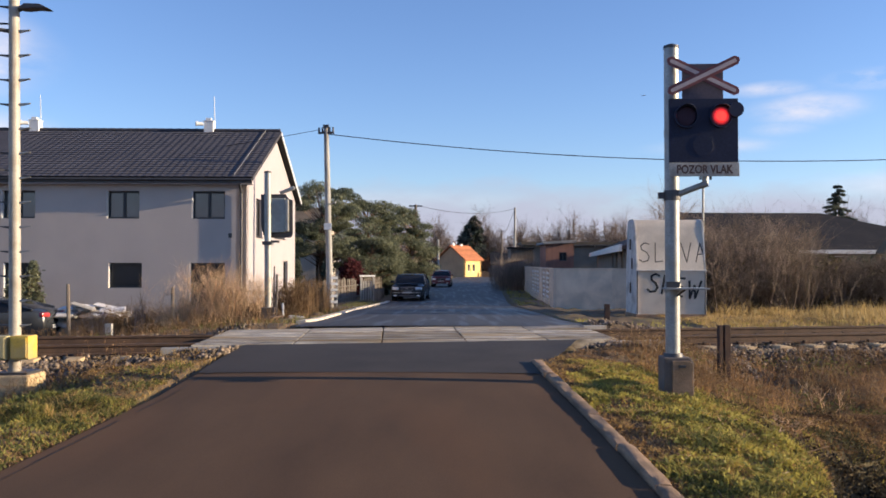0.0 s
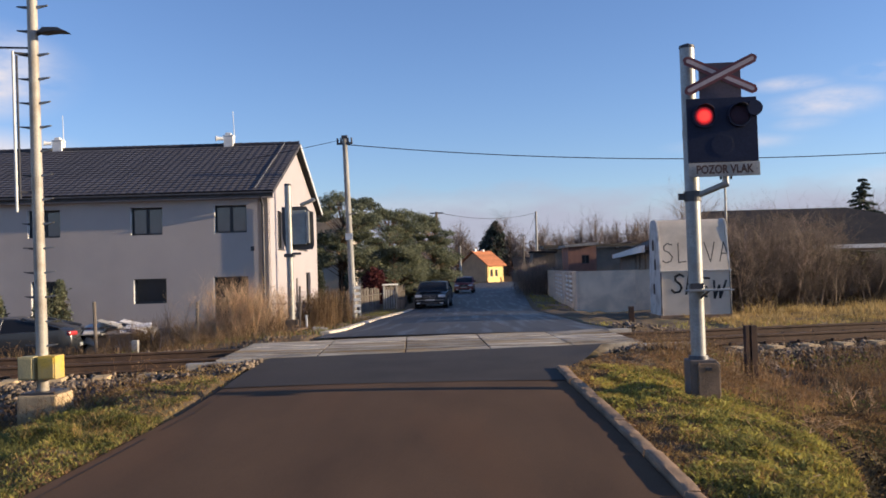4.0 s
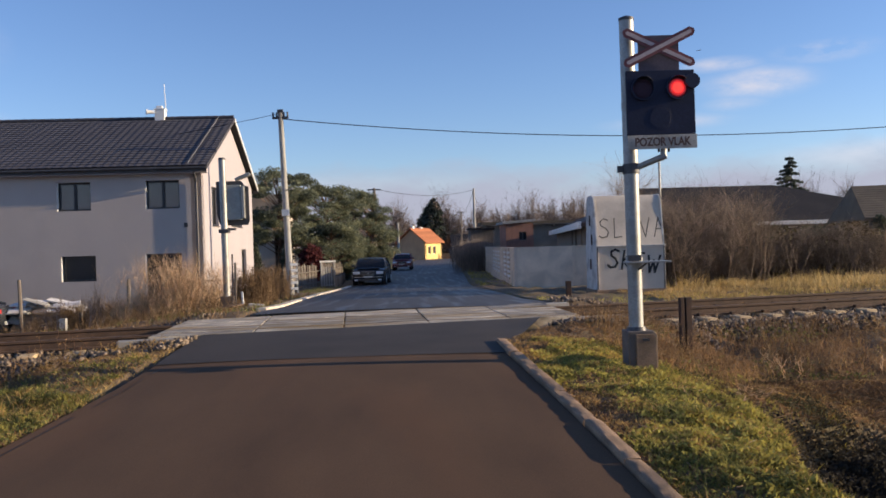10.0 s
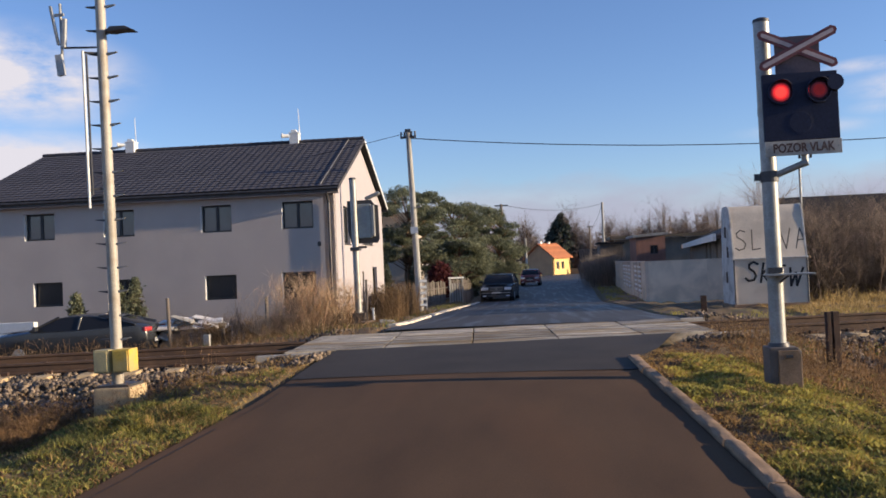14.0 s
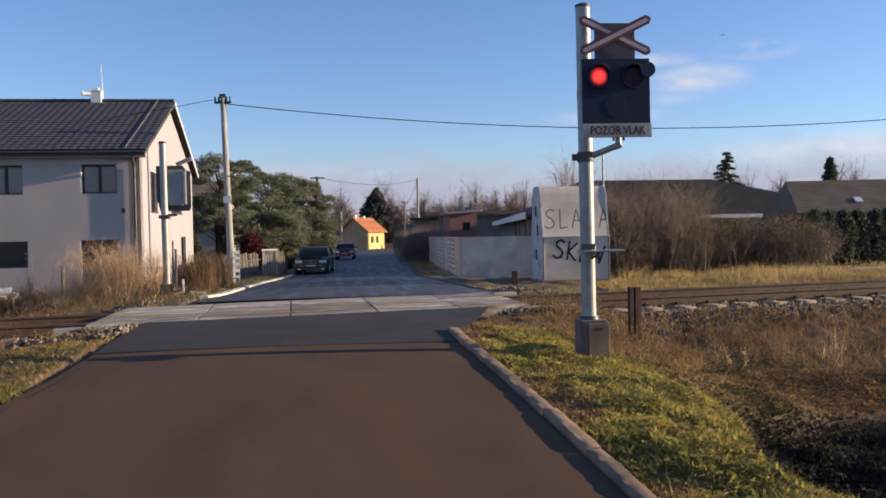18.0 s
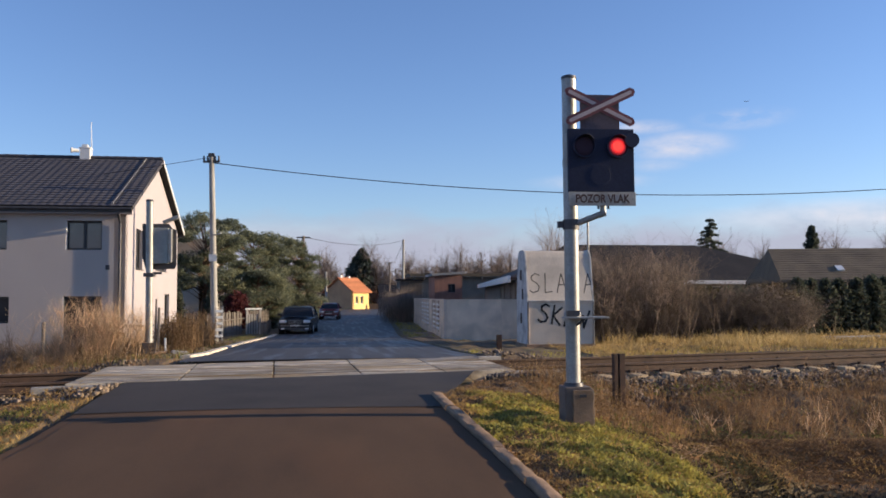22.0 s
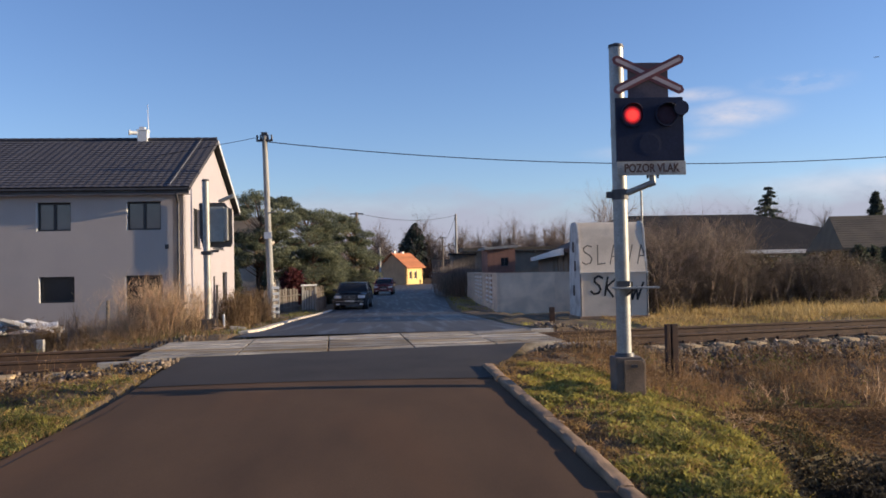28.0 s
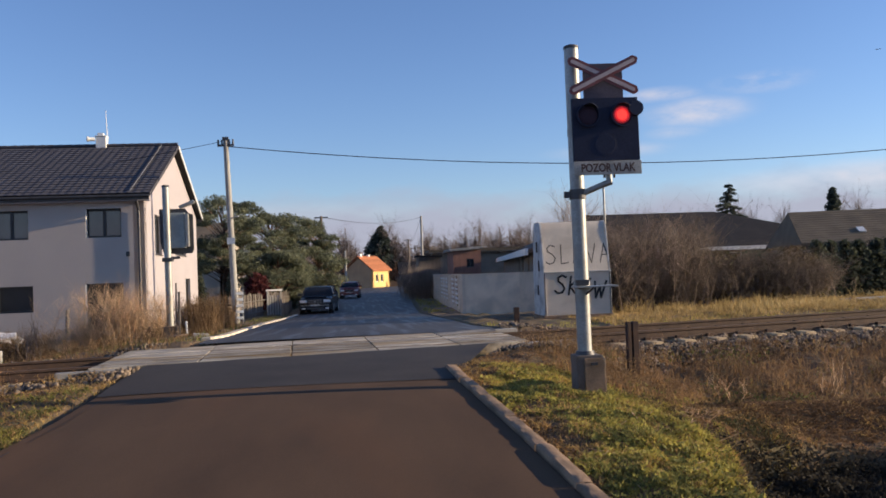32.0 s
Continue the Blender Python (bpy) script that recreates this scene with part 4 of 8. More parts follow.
# ---- mast on the near left ----
def build_mast():
    mx, my = -5.15, 10.35
    z0 = gz(mx, my)
    mast = thing("lighting_mast", pose(mx, my, 0, 0, -0.75, 0), "tall pale steel mast with climbing rungs and lamp", "mast")
    part("foundation", Shape().box((0.03, 0.0, z0 + 0.05), (0.5, 0.5, 0.58), taper=0.94), FOUNDATION, mast, "pale concrete foundation block", bevel=0.025)
    top = z0 + 0.34
    part("base_plate", Shape().box((0.03, 0, top + 0.015), (0.4, 0.4, 0.03)), STEEL_DARK, mast)
    part("pole", Shape().tube((0, 0, top), (0, 0, 7.6), 0.07, 0.054, 20), STEEL_POLE, mast, smooth=True)
    for x, m, w in ((-0.115, CREAM, 0.2), (0.135, YELLOW, 0.22)):
        bx = part("cable_box", Shape().box((x, -0.06, top + 0.32), (w, 0.24, 0.28)), m, mast, "yellow cable box" if m is YELLOW else "cream cable box", bevel=0.012)
        part("lid", Shape().box((x, -0.188, top + 0.32), (w - 0.04, 0.016, 0.24)), m, bx, bevel=0.005)
    z = top + 0.571
    while z < 7.4:
        for d in (-1, 1):
            rung = Shape()
            rung.prism([(0.05 * d, z - 0.018), (0.185 * d, z + 0.01), (0.195 * d, z + 0.02), (0.05 * d, z + 0.014)], -0.02, 0.02)
            part("rung", rung, GALV if d > 0 else STEEL_DARK, mast)
        z += 0.297
    lamp = part("lamp_arm", Shape().tube((0.05, 0, 4.24), (0.18, -0.02, 4.27), 0.02, 0.02, 8), STEEL_DARK, mast)
    part("lamp_head", Shape().prism([(0.08, 4.25), (0.16, 4.31), (0.34, 4.30), (0.46, 4.24), (0.3, 4.25), (0.16, 4.24)], -0.09, 0.07), STEEL_DARK, lamp, "flat dark lamp head", bevel=0.01)
    part("conduit", Shape().tube((-0.2, -0.11, 2.06), (-0.2, -0.11, 4.02), 0.017, 0.017, 10), WHITE, mast, "white vertical conduit pipe", smooth=True)
    part("conduit_rail", Shape().box((-0.165, -0.09, 3.1), (0.015, 0.03, 1.75)), STEEL_DARK, mast)
    for z in (2.3, 4.0):
        part("spacer", Shape().box((-0.12, -0.06, z), (0.18, 0.03, 0.02), rz=28), STEEL_DARK, mast)
    arm = part("antenna_arm", Shape().tube((-0.05, 0, 4.08), (-0.48, -0.03, 4.1), 0.012, 0.014, 8), STEEL_DARK, mast)
    ant = part("antenna", Shape().tube((-0.51, -0.03, 3.76), (-0.51, -0.03, 4.66), 0.018, 0.018, 8), GALV, mast)
    part("antenna_panel", Shape().box((-0.53, -0.05, 3.88), (0.095, 0.05, 0.27), ry=-6).box((-0.46, -0.05, 4.28), (0.05, 0.05, 0.36), ry=4), AERIAL, ant, "pale antenna panel", bevel=0.008)
    part("antenna_bow", Shape().box((-0.58, -0.06, 4.38), (0.025, 0.04, 0.5), ry=-10).box((-0.51, -0.06, 4.51), (0.12, 0.03, 0.03)), GALV, ant)


# ---- house ----
HX, HY, HA = -7.72, 33.6, 1.5
H_LEN, H_DEEP, H_BASE, H_EAVE, H_RIDGE = 15.2, 13.0, -1.2, 4.58, 7.26


def wall_with_holes(sh, x0, x1, z0, z1, holes, thick, slot=0):
    """A wall in the plane y = 0 to y = thick with rectangular holes (x0, x1, z0, z1)."""
    xs = sorted({x0, x1, *[h[0] for h in holes], *[h[1] for h in holes]})
    zs = sorted({z0, z1, *[h[2] for h in holes], *[h[3] for h in holes]})

    def solid(i, j):
        if not (0 <= i < len(xs) - 1 and 0 <= j < len(zs) - 1):
            return False
        cx, cz = (xs[i] + xs[i + 1]) / 2, (zs[j] + zs[j + 1]) / 2
        return not any(h[0] < cx < h[1] and h[2] < cz < h[3] for h in holes)

    for i in range(len(xs) - 1):
        for j in range(len(zs) - 1):
            if not solid(i, j):
                continue
            a, b, c, d = xs[i], xs[i + 1], zs[j], zs[j + 1]
            sh.add([(a, 0, c), (b, 0, c), (b, 0, d), (a, 0, d)], [(0, 1, 2, 3)], slot)
            sh.add([(a, thick, c), (b, thick, c), (b, thick, d), (a, thick, d)], [(3, 2, 1, 0)], slot)
            for di, dj, quad in ((-1, 0, [(a, 0, c), (a, 0, d), (a, thick, d), (a, thick, c)]), (1, 0, [(b, 0, c), (b, thick, c), (b, thick, d), (b, 0, d)]),
                                 (0, -1, [(a, 0, c), (a, thick, c), (b, thick, c), (b, 0, c)]), (0, 1, [(a, 0, d), (b, 0, d), (b, thick, d), (a, thick, d)])):
                if not solid(i + di, j + dj):
                    sh.add(quad, [(0, 1, 2, 3)], slot)


def build_house():
    house = thing("house", pose(HX, HY, 0, 0, 0, HA), "two-storey grey plastered house with anthracite tiled roof", "house")
    L, D = H_LEN, H_DEEP
    up, lo = (2.93, 4.02), (0.22, 1.2)
    ups = [(-2.13, -0.84), (-5.44, -4.17), (-9.5, -8.2), (-12.85, -11.55)]
    los = [(-2.2, -0.82, -0.5, 1.2), (-5.36, -4.05, *lo), (-9.4, -8.15, -0.75, 1.2), (-12.55, -11.3, *lo)]
    holes = [(a, b, *up) for a, b in ups] + los
    sh = Shape()
    wall_with_holes(sh, -L, 0, H_BASE - 0.3, H_EAVE, holes, 0.42)
    part("front_wall", sh, PLASTER, house, "pale grey plastered wall")
    # gable wall to the sun
    gh = [(2.0, 3.4, 2.3, 3.9), (6.5, 9.5, 2.4, 3.9), (9.1, 10.5, -0.2, 1.3)]
    sh = Shape()
    wall_with_holes(sh, 0, D, H_BASE - 0.3, H_EAVE, gh, 0.4)
    tri = Shape()
    tri.prism([(0, H_EAVE), (D, H_EAVE), (D / 2, H_RIDGE - 0.12)], 0, 0.4)
    side = pose(0, 0, 0, 0, 0, 90)
    for s2, nm in ((sh, "gable_wall"), (tri, "gable_top")):
        part(nm, s2, PLASTER_WHITE, house, "sunlit pale plastered gable", at=side @ pose(0, 0, 0))
    far = Shape().prism([(0, H_BASE - 0.3), (D, H_BASE - 0.3), (D, H_EAVE), (D / 2, H_RIDGE - 0.12), (0, H_EAVE)], L - 0.4, L)
    part("far_gable", far, PLASTER, house, at=side)
    part("rear_wall", Shape().box((-L / 2, D - 0.2, (H_EAVE + H_BASE) / 2), (L - 0.8, 0.38, H_EAVE - H_BASE)), PLASTER, house)
    part("floor_slab", Shape().box((-L / 2, D / 2, 1.95), (L - 0.9, D - 1.0, 0.25)), CONCRETE, house)
    part("partition", Shape().box((-L / 2, D / 2, 1.8), (L - 0.9, 0.1, 5.0)), PLASTER, house)

    def window(x0, x1, z0, z1, m, sashes, glass):
        fr = Shape()
        t, dp = 0.075, 0.07
        for c, s_ in ((((x0 + x1) / 2, 0, z0 + t / 2), (x1 - x0, dp, t)), (((x0 + x1) / 2, 0, z1 - t / 2), (x1 - x0, dp, t)),
                      ((x0 + t / 2, 0, (z0 + z1) / 2), (t, dp, z1 - z0 - 2 * t)), ((x1 - t / 2, 0, (z0 + z1) / 2), (t, dp, z1 - z0 - 2 * t))):
            fr.box(c, s_)
        for k in range(1, sashes):
            x = x0 + (x1 - x0) * k / sashes
            fr.box((x, -0.003, (z0 + z1) / 2), (0.11, dp, z1 - z0 - 2 * t))
        win = part("window", fr, FRAME_DARK, house, "anthracite framed window", at=m)
        for k in range(sashes):
            a, b = x0 + (x1 - x0) * k / sashes + 0.05, x0 + (x1 - x0) * (k + 1) / sashes - 0.05
            part("pane", Shape().box(((a + b) / 2, 0.012, (z0 + z1) / 2), (b - a, 0.012, z1 - z0 - 0.1)), glass, win)
        part("sill", Shape().box(((x0 + x1) / 2, -0.115, z0 - 0.015), (x1 - x0 + 0.06, 0.17, 0.03), rx=4), STEEL_DARK, win)

    for k, (a, b) in enumerate(ups):
        window(a, b, *up, pose(0, 0.23, 0), 2, GLASS)
        # white strip on the left jamb only: sunlight painted as colour
        part("reveal", Shape().box((a + 0.014, 0.09, sum(up) / 2), (0.024, 0.16, up[1] - up[0] - 0.02)), WHITE, house, "white strip painting sunlight on the left window jamb")
    for k, (a, b, c, d) in enumerate(los):
        window(a, b, c, d, pose(0, 0.22, 0), 2 if k % 2 == 0 else 1, GLASS_DARK)
        # same painted sunlight on the lower left jambs
        part("reveal", Shape().box((a + 0.014, 0.09, (c + d) / 2), (0.024, 0.16, d - c - 0.02)), WHITE, house, "white strip painting sunlight on the left window jamb")
    for a, b, c, d in gh:
        window(a, b, c, d, side @ pose(0, 0.15, 0), 2 if b - a > 1.3 else 1, GLASS_DARK)
    # roof: two slopes of tile courses on boards
    ov, ends = 0.34, 0.28
    run = D / 2 + ov
    slope = math.atan2(H_RIDGE - H_EAVE, D / 2)
    length = run / math.cos(slope)
    z_eave = H_RIDGE - run * math.tan(slope)
    for face in (0, 1):
        m = pose(-L / 2, D / 2, 0, 0, 0, 180 * face) @ pose(0, -run, z_eave) @ pose(0, 0, 0, math.degrees(slope), 0, 0)
        part("roof_deck", Shape().box((0, length / 2, 0.06), (L + 2 * ends, length, 0.1)), TILE_BACK, house, at=m)
        # each course is one row of arched tiles
        if face == 0:
            cw, ch = 0.30, 0.345
            cols, rows = int((L + 2 * ends) / cw), int(length / ch) + 1
            cw = (L + 2 * ends) / cols
            arch = [(0.0, 0.0), (0.16, 0.008), (0.34, 0.014), (0.52, 0.011), (0.7, 0.004), (0.86, 0.0), (1.0, 0.0)]
            single = 18

            def tiles(name, first, count):
                pts, faces = [], []
                for c in range(first, first + count):
                    for u, h in arch:
                        x = -(L / 2 + ends) + (c + u) * cw
                        pts += [(x, 0, h + 0.016), (x, ch * 1.06, h), (x, 0, h)]
                for i in range(count * len(arch) - 1):
                    q = 3 * i
                    faces += [(q, q + 3, q + 4, q + 1), (q + 2, q + 5, q + 3, q)]
                return Shape().add(pts, faces).mesh(name, TILE)

            course, tile = tiles("tile_course", 0, cols - single), tiles("roof_tile", cols - single, 1)
            for r in range(rows):
                if r * ch + ch > length + 0.1:
                    continue
                part("tile_course", course, None, house, at=m @ pose(0, r * ch - 0.03, 0.115))
                for c in range(single):
                    part("roof_tile", tile, None, house, at=m @ pose(c * cw, r * ch - 0.03 + random.uniform(-0.006, 0.006), 0.115 + random.uniform(-0.002, 0.003)))
        part("fascia", Shape().box((0, -0.02, -0.03), (L + 2 * ends, 0.03, 0.2), rx=-math.degrees(slope)), STEEL_DARK, house, at=m)
        if face == 0:
            gut = Shape()
            gut.tube((-L / 2 - ends, -0.05, 0.02), (L / 2 + ends, -0.05, 0.02), 0.06, 0.06, 12)
            part("gutter", gut, STEEL_DARK, house, smooth=True, at=m)
    part("soffit", Shape().box((-L / 2, -ov / 2 + 0.02, z_eave - 0.1), (L + 2 * ends, ov - 0.04, 0.16)), PLASTER_WHITE, house, "pale boxed eaves")
    for x in (0.0, -L):
        for face in (0, 1):
            d = 1 if x == 0 else -1
            v = Shape().box((x + d * (ends - 0.01), 0, 0), (0.04, length, 0.24))
            v2 = pose(0, (D / 2) + (-1 if face == 0 else 1) * run / 2, (H_RIDGE + z_eave) / 2 + 0.0, math.degrees(slope) * (1 if face == 0 else -1), 0, 0)
            part("bargeboard", Shape().box((x + d * (ends + 0.015), 0, 0.04), (0.035, length, 0.15)), TILE if face == 0 else WHITE, house, at=v2)
    ridge = Shape()
    for k in range(41):
        x = 0.25 - k * 0.385
        ridge.tube((x, D / 2, H_RIDGE + 0.13), (x - 0.40, D / 2, H_RIDGE + 0.13), 0.115, 0.10, 10)
    part("ridge_tiles", ridge, TILE, house, smooth=True)
    part("downpipe", Shape().sweep([(-0.18, -0.42, H_EAVE - 0.32), (-0.18, -0.08, H_EAVE - 0.62), (-0.18, -0.08, H_EAVE - 0.7), (-0.18, -0.08, H_BASE)], 0.05, 10), STEEL_DARK, house, smooth=True)
    drop = math.tan(slope)
    part("conductor", Shape().sweep([(-0.42, y, H_RIDGE - (D / 2 - y) * drop + 0.19) for y in (D / 2 - 0.1, 2.2, 0.8, -ov)], 0.015, 6), GALV, house, "lightning conductor down the roof")
    for x in (-3.05, -11.1):
        ch = part("chimney", Shape().box((x, D / 2, H_RIDGE + 0.12), (0.44, 0.44, 0.84)).box((x, D / 2, H_RIDGE + 0.56), (0.5, 0.5, 0.05)).box((x - 0.03, D / 2, H_RIDGE + 0.65), (0.26, 0.26, 0.14)), WHITE, house, "small white chimney", bevel=0.02)
        part("flue", Shape().tube((x - 0.25, D / 2 - 0.2, H_RIDGE + 0.42), (x - 0.5, D / 2 - 0.3, H_RIDGE + 0.42), 0.085, 0.085, 12).tube((x - 0.5, D / 2 - 0.3, H_RIDGE + 0.42), (x - 0.56, D / 2 - 0.33, H_RIDGE + 0.42), 0.12, 0.12, 12), WHITE, ch, smooth=True)
        part("antenna", Shape().tube((x + 0.24, D / 2, H_RIDGE + 0.4), (x + 0.2, D / 2, H_RIDGE + 1.75), 0.024, 0.014, 6), WHITE, ch)
    part("wall_lamp", Shape().box((-0.62, -0.03, 2.28), (0.14, 0.06, 0.18)), STEEL_DARK, house, bevel=0.02)


build_track()
build_crossing()
build_kerb()
build_ballast()
build_signal()
build_mast()
build_house()


# ---- growing things ----
def stroke_arrays(p, q, r0, r1):
    """Three-sided tapering stems from p to q."""
    p, q = np.asarray(p, float), np.asarray(q, float)
    d = q - p
    d /= np.linalg.norm(d, axis=1, keepdims=True) + 1e-9
    ref = np.where(np.abs(d[:, 2:3]) > 0.9, [[1.0, 0, 0]], [[0, 0, 1.0]])
    x = np.cross(d, ref)
    x /= np.linalg.norm(x, axis=1, keepdims=True) + 1e-9
    y = np.cross(d, x)
    pts = []
    for base, r in ((p, r0), (q, r1)):
        for k in range(3):
            a = 2 * math.pi * k / 3
            pts.append(base + (x * math.cos(a) + y * math.sin(a)) * np.asarray(r, float)[:, None])
    v = np.stack(pts, 1)
    n = len(p)
    tri = np.array([(0, 1, 4), (0, 4, 3), (1, 2, 5), (1, 5, 4), (2, 0, 3), (2, 3, 5)])
    f = (tri[None] + 6 * np.arange(n)[:, None, None]).reshape(-1, 3)
    return v.reshape(-1, 3), f


def blade_arrays(rng, base, height, width, lean=0.5):
    """Bent grass blades, each two triangles and a tip."""
    n = len(base)
    a = rng.uniform(0, 2 * math.pi, n)
    side = np.stack([np.cos(a), np.sin(a), 0 * a], 1) * (width * rng.uniform(0.6, 1.4, n))[:, None] / 2
    b = rng.uniform(0, 2 * math.pi, n)
    h = height * rng.uniform(0.45, 1.3, n)
    out = np.stack([np.cos(b), np.sin(b), 0 * b], 1) * (h * rng.uniform(0.1, 1.0, n) * lean)[:, None]
    up = np.zeros((n, 3)); up[:, 2] = h
    v = np.stack([base - side, base + side, base + out * 0.4 + up * 0.6 - side * 0.8, base + out * 0.4 + up * 0.6 + side * 0.8, base + out + up], 1)
    tri = np.array([(0, 1, 3), (0, 3, 2), (2, 3, 4)])
    f = (tri[None] + 5 * np.arange(n)[:, None, None]).reshape(-1, 3)
    return v.reshape(-1, 3), f


def joined(pairs):
    vs, fs, k = [], [], 0
    for v, f in pairs:
        vs.append(v); fs.append(f + k)
        k += len(v)
    return np.concatenate(vs), np.concatenate(fs)


def leaf_arrays(rng, centres, size, slim=0.35):
    n = len(centres)
    u = rng.normal(size=(n, 3)); u /= np.linalg.norm(u, axis=1, keepdims=True)
    w = rng.normal(size=(n, 3)); w -= u * (u * w).sum(1, keepdims=True); w /= np.linalg.norm(w, axis=1, keepdims=True)
    s = (size * rng.uniform(0.5, 1.5, n))[:, None]
    v = np.stack([centres - u * s, centres + w * s * slim, centres + u * s, centres - w * s * slim], 1)
    f = (np.array([(0, 1, 2), (0, 2, 3)])[None] + 4 * np.arange(n)[:, None, None]).reshape(-1, 3)
    return v.reshape(-1, 3), f


def stuff(name, arrays, m, label, category):
    return tagged(new(name, raw_mesh(name, *arrays, m)), label, category, kind="stuff")


def field(rng, n, x0, x1, y0, y1, keep=None, patch=1.3, bias=0.0):
    """Spots on the ground, in patches."""
    x, y = rng.uniform(x0, x1, n), rng.uniform(y0, y1, n)
    s = (x - T_MID.x) * T_NOR.x + (y - T_MID.y) * T_NOR.y
    p = 2.6 * (patchy(x, y, 0.8 * patch, 5) - 0.5) + 1.7 * (patchy(x, y, 2.6 * patch, 6) - 0.5)
    ok = clear_of_road(x, y, -0.05) & (p + bias + rng.uniform(-0.5, 0.5, n) > 0)
    if keep is not None:
        ok &= keep(x, y, s)
    x, y = x[ok], y[ok]
    return np.stack([x, y, np.maximum(ground_z(x, y) - 0.005, np.where((x < road_left(y)) & (x > road_left(y) - 0.15) & (y < 12), road_z(y) - 0.01, -9))], 1)


def tuft_spots(rng, spots, blades, spread, height):
    """The feet and heights of the blades of many tussocks, each of its own size."""
    size = rng.lognormal(0, 0.38, len(spots))
    k = np.repeat(np.arange(len(spots)), blades)
    base = spots[k] + np.c_[rng.normal(0, spread, (len(k), 2)) * size[k][:, None], np.zeros(len(k))]
    base[:, 2] = np.maximum(ground_z(base[:, 0], base[:, 1]) - 0.006, np.where(base[:, 0] > road_left(base[:, 1]) - 0.15, np.where(base[:, 0] < 0, road_z(base[:, 1]) - 0.01, -9), -9))
    return base, height * size[k]


def weeds(rng, spots, height, r, spread=0.16, leaves=1, leaf=0.02):
    """Dead stalks with a few side stems and withered leaves."""
    n = len(spots)
    top = spots + np.c_[rng.normal(0, spread, (n, 2)) * height, height * rng.uniform(0.3, 1.4, n)]
    t = rng.uniform(0.3, 0.9, 2 * n)[:, None]
    a = np.repeat(spots, 2, 0) * (1 - t) + np.repeat(top, 2, 0) * t
    b = a + np.c_[rng.normal(0, 0.22 * height, (2 * n, 2)), height * rng.uniform(0.02, 0.4, 2 * n)]
    bits = [stroke_arrays(spots, top, np.full(n, r), np.full(n, r * 0.5)), stroke_arrays(a, b, np.full(2 * n, r * 0.6), np.full(2 * n, r * 0.35))]
    if leaves:
        bits.append(leaf_arrays(rng, np.repeat(b, leaves, 0) + rng.normal(0, 0.1 * height, (2 * n * leaves, 3)) * [1, 1, 0.6], leaf))
    return joined(bits)


def dry_bank(x, y, s):
    return (ditch(x, y) < 0.02) & (s < -2.6)


